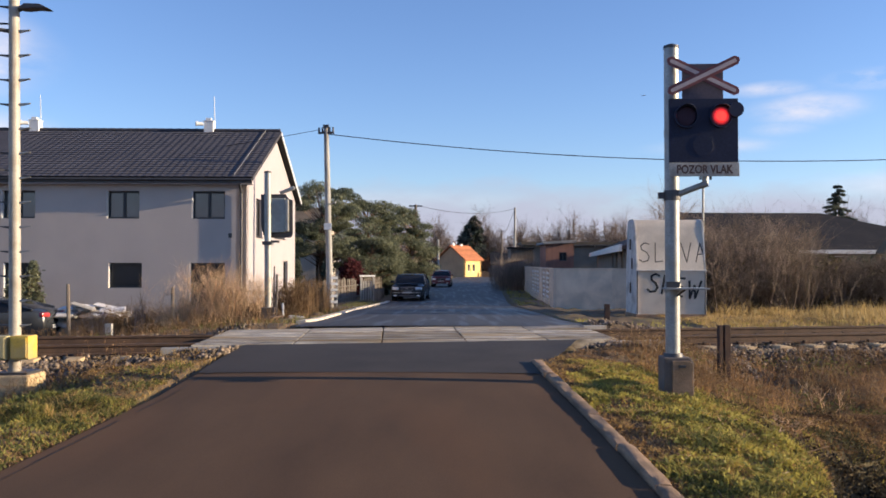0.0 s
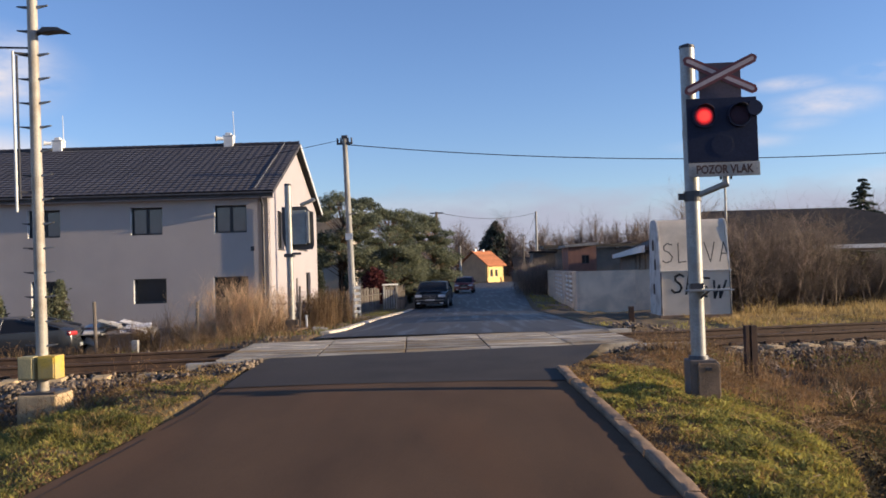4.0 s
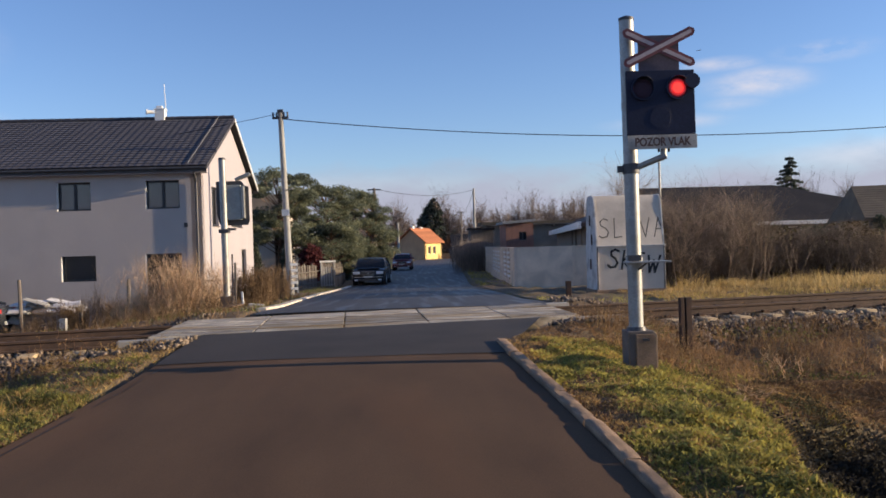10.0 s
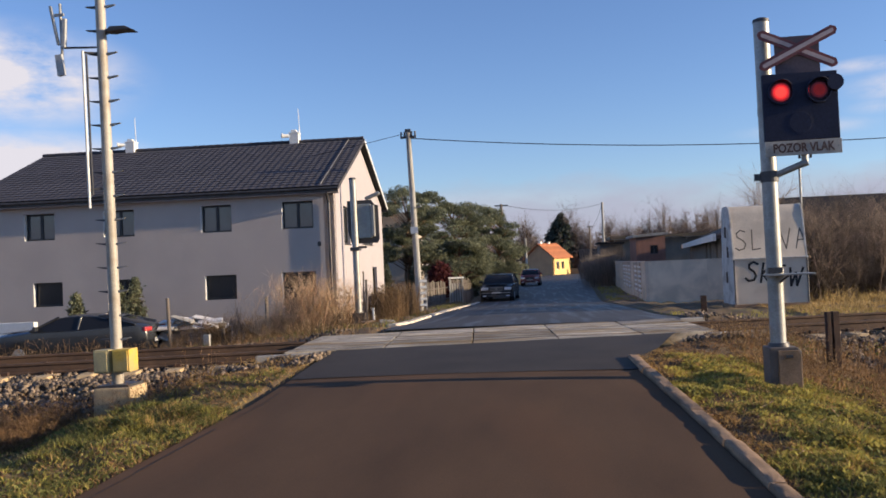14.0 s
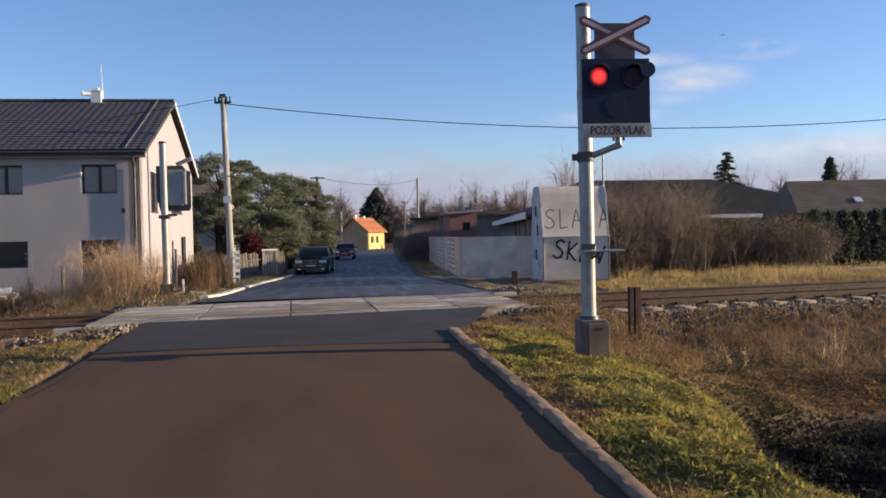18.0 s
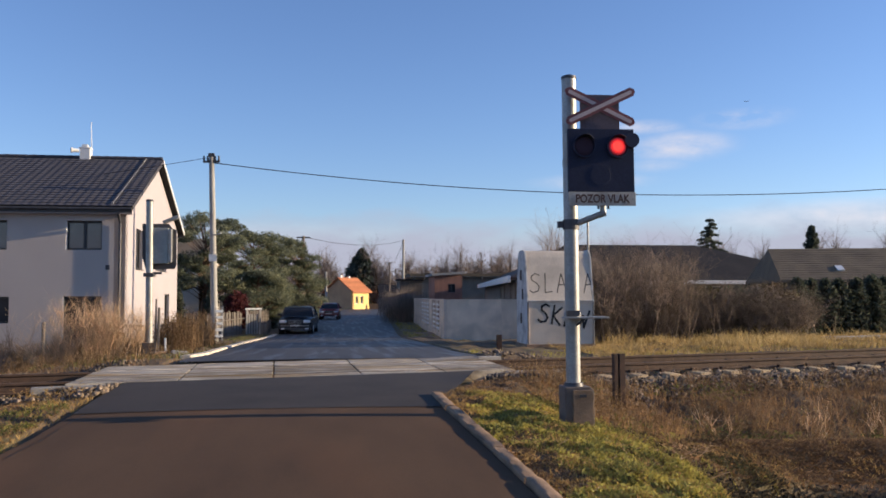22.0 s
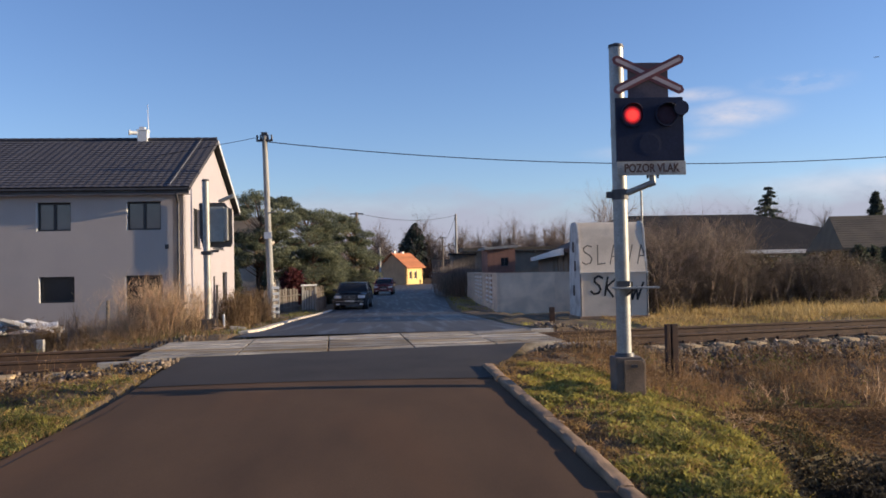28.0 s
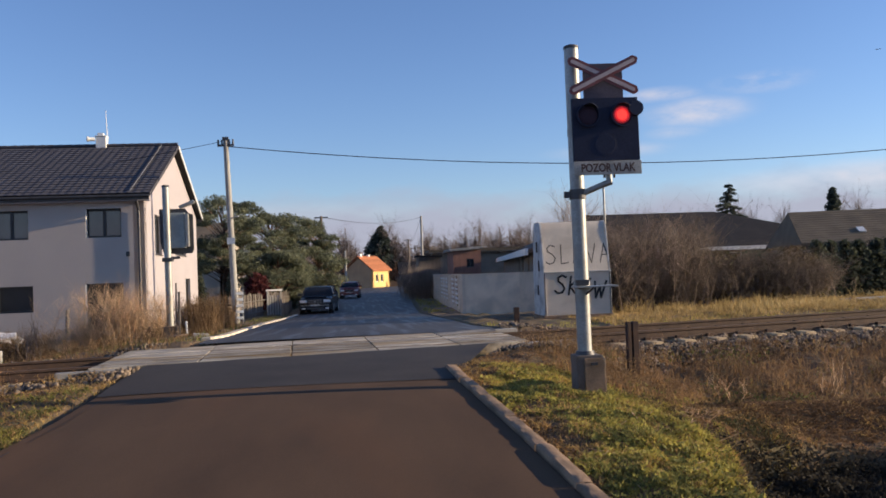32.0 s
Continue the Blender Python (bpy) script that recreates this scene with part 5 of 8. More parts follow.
def build_grass():
    rng = np.random.default_rng(11)
    dry = lambda x, y: ditch(x, y) < 0.05
    turf = lambda x, y, s: (s < -3.2) & (x > road_right(y) + 0.3 + 0.22 * np.sin(y * 1.9 + 1) + 0.1 * np.sin(y * 7)) & (x < 3.2 + 0.25 * np.sin(y * 2) + 0.12 * (y - 6)) & dry(x, y)
    a = field(rng, 60000, 1.1, 5.6, 2.4, 10.6, turf, 1.1, 0.25)
    stuff("grass", blade_arrays(rng, a, 0.03, 0.009, 2.0), GRASS, "short yellow-green winter grass on the road verge", "grass")
    a2 = field(rng, 45000, 1.1, 5.0, 2.4, 10.6, turf, 1.4, 0.2)
    a2[:, 2] += rng.uniform(0.003, 0.03, len(a2))
    stuff("turf_leaves", leaf_arrays(rng, a2, 0.013, 0.5), GRASS, "small green weed leaves in the turf", "grass")
    for n, size, m, bias, label in ((1500, 0.022, GRASS, 0.2, "yellow-green leafy weeds lying in the verge"), (900, 0.026, GRASS_DEEP, -0.1, "dull green leafy weeds lying in the verge")):
        base, tall = tuft_spots(rng, field(rng, n, 1.3, 4.6, 2.4, 10.4, turf, 1.7, bias), 22, 0.03, 0.03)
        base[:, 2] += tall * rng.uniform(0.2, 1.0, len(base))
        stuff("turf_leaves", leaf_arrays(rng, base, size, 0.42), m, label, "grass")
    for seed, n, h, m, bias, label in ((1, 4200, 0.027, GRASS, 0.05, "yellow-green tussocks standing in the road verge"), (2, 3600, 0.03, GRASS_DEEP, -0.15, "green tussocks in the road verge"), (3, 2400, 0.026, GRASS_DRY, -0.2, "straw-coloured tussocks in the road verge")):
        spots = field(rng, n, 1.3, 4.4, 2.4, 10.4, turf, 1.3 + 0.3 * seed, bias)
        base, tall = tuft_spots(rng, spots, 34, 0.032, h)
        ok = dry(base[:, 0], base[:, 1]) & clear_of_road(base[:, 0], base[:, 1], 0.03)
        stuff("grass", blade_arrays(rng, base[ok], tall[ok], 0.009, 1.8), m, label, "grass")
    b = field(rng, 90000, -8.5, -2.9, 2.6, 12.5, lambda x, y, s: (s < -3.5), 1.0, 0.6)
    for n, h, m, bias, label in ((2600, 0.042, GRASS_DEEP, 0.3, "clumps of olive green grass on the verge"), (1900, 0.04, GRASS, 0.0, "sunlit yellow-green clumps on the verge"), (1000, 0.045, GRASS_DRY, -0.25, "bleached clumps among the green grass")):
        spots = field(rng, n, -8.5, -2.95, 2.6, 11.5, lambda x, y, s: (s < -3.7), 0.9, bias)
        base, tall = tuft_spots(rng, spots, 70, 0.05, h)
        ok = clear_of_road(base[:, 0], base[:, 1], -0.06)
        stuff("grass", blade_arrays(rng, base[ok], tall[ok], 0.007, 1.7), m, label, "grass")
    stuff("grass", blade_arrays(rng, b[::2], 0.04, 0.010, 1.6), GRASS, "short yellow-green grass between the clumps", "grass")
    b2 = b[1::2] + np.c_[np.zeros((len(b[1::2]), 2)), rng.uniform(0.005, 0.04, len(b[1::2]))]
    stuff("turf_leaves", leaf_arrays(rng, b2, 0.018, 0.5), GRASS_DEEP, "small olive weed leaves in the turf", "grass")
    low = np.concatenate([field(rng, 85000, 1.1, 6.0, 2.4, 11.8, lambda x, y, s: (s < -2.2) & dry(x, y), 1.0, 3.0), field(rng, 80000, -9.5, -2.9, 2.4, 12.8, lambda x, y, s: s < -2.4, 1.0, 3.0)])
    stuff("thatch", blade_arrays(rng, low, 0.024, 0.016, 3.2), GRASS_RUST, "brown matted dead grass over the soil", "grass")
    c = field(rng, 40000, 1.1, 5.8, 2.4, 11.6, lambda x, y, s: (s < -2.3) & dry(x, y), 1.6, -0.15)
    d = field(rng, 9000, -9, -2.85, 2.6, 12.8, lambda x, y, s: (s < -2.9), 1.4, -0.1)
    e = field(rng, 16000, -9, -2.8, 8.0, 12.0, lambda x, y, s: (s < -2.9) & (s > -4.2), 1.4, 0.4)
    k1 = field(rng, 2500, -3.6, -2.8, 2.4, 11.5, lambda x, y, s: s < -2.9, 2.0, 0.8)
    k2 = field(rng, 30000, 1.1, 3.0, 2.4, 9.8, lambda x, y, s: x < road_right(y) + 0.45 + 0.25 * np.sin(y * 2.7), 2.0, 0.7)
    stuff("dry_grass", blade_arrays(rng, np.concatenate([c, d, e, k1]), 0.045, 0.008, 1.8), GRASS_DRY, "withered straw-coloured grass among the turf", "grass")
    stuff("thatch", blade_arrays(rng, k2, 0.014, 0.01, 3.2), GRASS_DRY, "flat straw-coloured litter behind the kerb", "grass")
    # dead weeds along the ballast and beside the mast
    w1 = field(rng, 2600, -10, -3.2, 7.0, 12.5, lambda x, y, s: (s < -2.7) & (s > -4.1), 1.4, 0.1)
    w2 = field(rng, 6000, -10, -5.4, 7.0, 10.2, lambda x, y, s: s < -3.0, 1.3, 0.5)
    stuff("dry_weeds", weeds(rng, np.concatenate([w1, w2]), 0.27, 0.003, 0.5, 1, 0.014), GRASS_RUST, "brown dead weeds beside the ballast", "weeds")
    w3 = field(rng, 2200, -6.5, -3.0, 9.0, 12.6, lambda x, y, s: (s < -2.4) & (s > -3.7), 1.4, 0.1)
    stuff("dry_weeds", weeds(rng, w3, 0.13, 0.0024, 0.6, 1, 0.012), GRASS_DRY, "pale dry weeds on the ballast edge", "weeds")
    # rusty weeds between the railway and the verge
    bank = lambda x, y, s: (s < -1.85) & dry(x, y) & (x > 2.0 + 0.9 * np.maximum(0, 10.6 - y)) & ((y > 10.3) | (x > 8.2) | (x < 3.7))
    t1 = field(rng, 16000, 2.4, 16, 5.5, 14.6, bank, 1.2, 0.1)
    stuff("dry_weeds", weeds(rng, t1, 0.24, 0.003, 0.35, 2, 0.016), WEED_BROWN, "tall rusty brown dead weeds by the railway", "weeds")
    t1 = field(rng, 9000, 3.0, 17, 9.5, 15.0, lambda x, y, s: (s < -1.75) & (s > -2.7), 1.1, 0.0)
    stuff("dry_weeds", weeds(rng, t1, 0.2, 0.003, 0.4, 2, 0.018), WEED_BROWN, "brown dead weeds grown over the ballast foot", "weeds")
    t2 = field(rng, 30000, 2.4, 16, 5.5, 14.0, bank, 1.9, 0.3)
    stuff("tall_grass", blade_arrays(rng, t2, 0.17, 0.008, 1.1), GRASS_RUST, "matted brown grass on the bank", "grass")
    t2 = field(rng, 6000, 2.4, 16, 5.5, 13.8, bank, 2.3, -0.2)
    stuff("tall_grass", blade_arrays(rng, t2, 0.2, 0.007, 0.9), GRASS_DRY, "tall bleached grass on the bank", "grass")
    low = field(rng, 60000, 2.4, 16, 8.5, 14.0, bank, 1.0, 2.0)
    stuff("thatch", blade_arrays(rng, low, 0.03, 0.016, 2.6), GRASS_RUST, "flattened brown grass on the bank", "grass")
    mound = field(rng, 70000, 3.6, 9, 8.5, 10.8, dry_bank, 1.0, 2.0)
    stuff("thatch", blade_arrays(rng, mound, 0.02, 0.014, 3.6), MOSS_BROWN, "smooth brown dead grass on the mound", "grass")
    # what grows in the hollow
    # these near-black leaves paint the hollow's shade over its floor
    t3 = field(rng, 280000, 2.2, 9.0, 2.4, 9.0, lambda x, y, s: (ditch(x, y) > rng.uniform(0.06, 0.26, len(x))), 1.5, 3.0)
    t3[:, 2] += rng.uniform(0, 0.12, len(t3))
    stuff("brambles", leaf_arrays(rng, t3, 0.02, 0.5), DITCH_SHADE, "near-black leaves standing in for the shade in the ditch", "undergrowth")
    t4 = field(rng, 60000, 2.3, 9.0, 3.0, 9.2, lambda x, y, s: (ditch(x, y) > 0.01) & (ditch(x, y) < 0.25), 2.1, 2.0)
    stuff("thatch", blade_arrays(rng, t4, 0.03, 0.014, 2.4), WEED_BROWN, "brown dead grass hanging over the ditch edge", "grass")
    t4 = field(rng, 50000, 2.3, 9.0, 3.0, 9.2, lambda x, y, s: (ditch(x, y) > 0.01) & (ditch(x, y) < 0.45), 2.1, 0.6)
    t4[:, 2] += rng.uniform(0, 0.1, len(t4))
    stuff("brambles", leaf_arrays(rng, t4, 0.013), BRAMBLE, "dark bramble leaves along the ditch edge", "undergrowth")
    t4 = field(rng, 26000, 3.3, 13, 8.9, 13.4, lambda x, y, s: (s < -2.1) & (y > 10.1), 1.3, -0.35)
    t4[:, 2] += rng.uniform(0, 0.16, len(t4))
    stuff("brambles", leaf_arrays(rng, t4, 0.024), GRASS_DEEP, "scattered green bramble leaves in dead weeds", "undergrowth")
    t4 = field(rng, 9000, 2.9, 4.4, 7.6, 9.8, None, 1.7, 0.1)
    t4[:, 2] += rng.uniform(0, 0.09, len(t4))
    stuff("brambles", leaf_arrays(rng, t4, 0.018), BRAMBLE, "low dark brambles between verge and mound", "undergrowth")
    t5 = field(rng, 9000, 2.6, 6.5, 3.0, 9.2, lambda x, y, s: (ditch(x, y) > 0.01) & (ditch(x, y) < 0.3), 2.0, -0.35)
    stuff("grass_tufts", blade_arrays(rng, t5, 0.1, 0.008, 1.2), GRASS, "bright green grass tufts at the ditch edge", "grass")
    rims = field(rng, 420, 2.8, 8.0, 4.0, 9.2, lambda x, y, s: (ditch(x, y) > 0.02) & (ditch(x, y) < 0.45), 1.2, 0.0)
    base, tall = tuft_spots(rng, rims, 60, 0.06, 0.055)
    stuff("grass_tufts", blade_arrays(rng, base, tall, 0.009, 0.9), GRASS, "sunlit green tussocks hanging over the ditch", "grass")
    bits = field(rng, 110, 2.6, 6.5, 6.0, 8.9, lambda x, y, s: ditch(x, y) < 0.5, 2.0, 0.4)
    ends = bits + np.c_[rng.normal(0, 0.1, (len(bits), 2)), rng.uniform(0.01, 0.1, len(bits))]
    stuff("dead_sticks", stroke_arrays(bits, ends, np.full(len(bits), 0.008), np.full(len(bits), 0.004)), STRAW, "pale dead sticks at the ditch edge", "sticks")
    fleck = field(rng, 18000, 1.1, 4.2, 2.4, 10.4, lambda x, y, s: (s < -3.0) & dry(x, y), 2.6, -0.1)
    fleck[:, 2] += rng.uniform(0.008, 0.04, len(fleck))
    stuff("straw_flecks", leaf_arrays(rng, fleck, 0.012, 0.3), GRASS_DRY, "bleached straw bits lying on the turf", "grass")
    fleck = field(rng, 8000, -8.5, -2.85, 2.6, 12.0, lambda x, y, s: s < -3.0, 2.6, -0.1)
    fleck[:, 2] += rng.uniform(0.01, 0.06, len(fleck))
    stuff("straw_flecks", leaf_arrays(rng, fleck, 0.012, 0.3), GRASS_DRY, "bleached straw bits lying on the turf", "grass")
    stick = field(rng, 60, 1.3, 2.6, 2.6, 8.0, None, 2.0, 0.3)
    stick[:, 2] += 0.02
    ends = stick + np.c_[rng.normal(0, 0.07, (len(stick), 2)), rng.uniform(0.0, 0.05, len(stick))]
    stuff("dead_sticks", stroke_arrays(stick, ends, np.full(len(stick), 0.005), np.full(len(stick), 0.003)), STRAW, "pale dead stalks behind the kerb", "sticks")
    # fallen leaves and bits along the kerb
    t6 = field(rng, 2600, 1.2, 4.0, 2.6, 9.8, None, 2.3, -0.2)
    t6[:, 2] += 0.02
    stuff("fallen_leaves", leaf_arrays(rng, t6, 0.022), GRASS_RUST, "brown fallen leaves in the verge", "leaves")
    # across the railway
    g1 = field(rng, 60000, 6.0, 30, 19.0, 31, lambda x, y, s: (s > 3.6) & (s < 12.0), 0.5, 1.2)
    gt, tall = tuft_spots(rng, field(rng, 1500, 6.0, 30, 19.0, 31, lambda x, y, s: (s > 5.5) & (s < 12.0), 0.35, 0.1), 40, 0.14, 0.2)
    stuff("tall_grass", blade_arrays(rng, gt, tall, 0.014, 0.9), GRASS_PALE, "tall bleached tussocks before the hedge", "grass")
    stuff("tall_grass", blade_arrays(rng, g1, 0.06 + 0.1 * patchy(g1[:, 0], g1[:, 1], 0.7, 4), 0.018, 1.6), GRASS_GOLD, "golden dry grass strip before the hedge", "grass")
    g2 = field(rng, 12000, 2.9, 26, 15.8, 24.5, lambda x, y, s: (s > 2.1) & (s < 6.0), 1.2, -0.1)
    stuff("grass", blade_arrays(rng, g2, 0.09, 0.014, 1.0), GRASS, "green grass by the far side of the track", "grass")
    g3 = field(rng, 16000, -12, -2.7, 14.5, 44, lambda x, y, s: (s > 2.2) & ((x > -4.4) | (s < 9)), 0.8, 0.2)
    stuff("grass", blade_arrays(rng, g3, 0.11, 0.018, 0.9), GRASS_DEEP, "thin olive verge along the far street", "grass")
    g3 = field(rng, 14000, -16, -2.7, 14.5, 30, lambda x, y, s: (s > 2.0) & ((x > -4.4) | (s < 10)), 1.1, 0.2)
    stuff("dry_grass", blade_arrays(rng, g3, 0.13, 0.013, 1.2), GRASS_RUST, "dull brown grass beyond the track", "grass")
    g4 = field(rng, 2600, -17, -3.2, 14, 24.5, lambda x, y, s: (s > 2.2) & (s < 9) & (x > -10.5), 1.1, 0.2)
    stuff("dry_weeds", weeds(rng, g4, 0.3, 0.005, 0.35, 1, 0.02), WEED_BROWN, "brown dead weeds beyond the track", "weeds")
    g4 = field(rng, 3800, -10.3, -5.6, 23.5, 28.5, None, 1.3, 0.3)
    stuff("dry_weeds", weeds(rng, g4, 0.55, 0.008, 0.45, 1, 0.03), WEED_BROWN, "tangle of tall brown dead stems before the house", "weeds")
    g5 = field(rng, 750, -4.7, -3.55, 23.0, 27.0, None, 1.0, 1.2)
    stuff("rust_thicket", weeds(rng, g5, 0.8, 0.008, 0.1, 0), WEED_BROWN, "dense rusty brown thicket beside the signal", "weeds")
    g6 = field(rng, 4200, 3.0, 9, 36.8, 70, lambda x, y, s: x > road_right(y) + 0.3, 0.8, 0.2)
    stuff("grass", blade_arrays(rng, g6, 0.15, 0.03, 0.8), GRASS, "thin grass by the far wall", "grass")


def bush_arrays(rng, stems, height, spread, r, forks=3, levels=2):
    """Bare stems that fork upward."""
    P, Q, R0, R1 = [], [], [], []
    n = len(stems)
    tip = stems + np.c_[rng.normal(0, spread * 0.5, (n, 2)), height * rng.uniform(0.35, 0.7, n)]
    P.append(stems); Q.append(tip); R0.append(np.full(n, r)); R1.append(np.full(n, r * 0.7))
    cur, rad, hh = (stems, tip), r * 0.7, height * 0.45
    for _ in range(levels):
        a, b = cur
        m = len(a) * forks
        t = rng.uniform(0.35, 1.0, m)[:, None]
        s = np.repeat(a, forks, 0) * (1 - t) + np.repeat(b, forks, 0) * t
        e = s + np.c_[rng.normal(0, spread * 0.42, (m, 2)), hh * rng.uniform(0.2, 1.0, m)]
        P.append(s); Q.append(e); R0.append(np.full(m, rad * 0.75)); R1.append(np.full(m, rad * 0.35))
        cur, rad, hh = (s, e), rad * 0.6, hh * 0.7
    return stroke_arrays(np.concatenate(P), np.concatenate(Q), np.concatenate(R0), np.concatenate(R1))


def tree_arrays(rng, h, spread, r, levels=4, forks=5, start=0.25, droop=0.0):
    """Trunk and limbs of a bare tree, then its twigs, as two sets of stems."""
    trunk = []
    p = np.zeros(3)
    k = 6
    for i in range(k):
        q = np.array([rng.normal(0, 0.02 * h), rng.normal(0, 0.02 * h), h * 0.8 * (i + 1) / k])
        trunk.append((p, q, r * (1 - 0.85 * i / k), r * (1 - 0.85 * (i + 1) / k), 0))
        p = q
    segs, cur = list(trunk), trunk[max(0, int(k * start)):]
    ln = spread * 0.6
    for level in range(1, levels):
        nxt = []
        for a, b, ra, rb, _ in cur:
            for _ in range(forks):
                t = rng.uniform(0.1, 1)
                s = a + (b - a) * t
                d = (b - a) / (np.linalg.norm(b - a) + 1e-9) * 0.55 + rng.normal(0, 0.55, 3) + np.array([0, 0, 0.35 - droop])
                d /= np.linalg.norm(d)
                e = s + d * ln * rng.uniform(0.5, 1.2)
                rr = (ra + (rb - ra) * t) * 0.5
                nxt.append((s, e, rr, rr * 0.45, level))
        segs += nxt
        cur, ln, forks = nxt, ln * 0.55, max(3, forks - 1)
    def pack(some):
        return stroke_arrays(np.array([s[0] for s in some]), np.array([s[1] for s in some]), np.array([s[2] for s in some]), np.array([s[3] for s in some]))
    return pack([s for s in segs if s[4] <= 1]), pack([s for s in segs if s[4] > 1])


def place_tree(trunk, crown, m, label, name="tree"):
    t = thing(name, m, label, "tree")
    part("trunk", trunk, None, t)
    part("crown", crown, None, t)
    return t


def conifer_meshes(rng, h, r, mt, dense=2600, leaf=0.12, start=0.06, tiers=60, slim=0.0):
    P, Q, R0, R1, L = [], [], [], [], []
    for i in range(tiers):
        z = h * (start + (1 - start) * (i / tiers) ** 0.9)
        reach = r * (1 - z / h) ** (0.8 - slim) * rng.uniform(0.65, 1.15) + 0.05
        for _ in range(4):
            a = rng.uniform(0, 2 * math.pi)
            e = np.array([math.cos(a) * reach, math.sin(a) * reach, z - reach * 0.25])
            P.append((0, 0, z)); Q.append(e); R0.append(0.03); R1.append(0.008)
            m = max(3, int(dense / (4 * tiers)))
            t = rng.uniform(0.15, 1.0, m)[:, None]
            L.append(np.array([0, 0, z]) * (1 - t) + e * t + rng.normal(0, 0.05 + (0.05 if tiers > 40 else 0.03) * reach, (m, 3)) * [1, 1, 0.7])
    trunk = stroke_arrays(np.array([(0, 0, -0.2)]), np.array([(0, 0, h)]), np.array([h * 0.022]), np.array([0.01]))
    me1 = raw_mesh("trunk", *joined([trunk, stroke_arrays(P, Q, R0, R1)]), BARK)
    me2 = raw_mesh("crown", *leaf_arrays(rng, np.concatenate(L), leaf), mt)
    return me1, me2


def pine_meshes(rng, h, r, clumps=46, per=620, leaf=0.11, low=0.16):
    segs, L = [], []
    top = np.array([rng.normal(0, 0.3), rng.normal(0, 0.3), h * 0.93])
    p = np.zeros(3)
    for i in range(5):
        q = top * (i + 1) / 5 + rng.normal(0, 0.08, 3) * [1, 1, 0]
        segs.append((p, q, 0.2 * (1 - i * 0.16), 0.2 * (1 - (i + 1) * 0.16)))
        p = q
    for k in range(clumps):
        z = h * (low + (0.97 - low) * rng.uniform(0, 1))
        u = (z / h - low) / (1 - low)
        reach = r * (0.45 + 0.75 * math.sin(math.pi * min(1, 0.25 + 0.72 * u))) * rng.uniform(0.35, 1.0)
        a = rng.uniform(0, 2 * math.pi)
        c = np.array([math.cos(a) * reach, math.sin(a) * reach, z])
        segs.append((top * (max(0.1, z / h - 0.12)), c - [0, 0, 0.1], 0.05, 0.015))
        s = rng.uniform(0.35, 0.9)
        d = rng.normal(size=(per, 3)); d /= np.linalg.norm(d, axis=1, keepdims=True)
        L.append(c + d * (rng.uniform(0, 1, (per, 1)) ** 0.45) * s * [1.2, 1.2, 0.52])
    me1 = raw_mesh("trunk", *stroke_arrays(np.array([s[0] for s in segs]), np.array([s[1] for s in segs]), np.array([s[2] for s in segs]), np.array([s[3] for s in segs])), BARK_PINE)
    return me1, raw_mesh("crown", *leaf_arrays(rng, np.concatenate(L), leaf, 0.16), PINE)


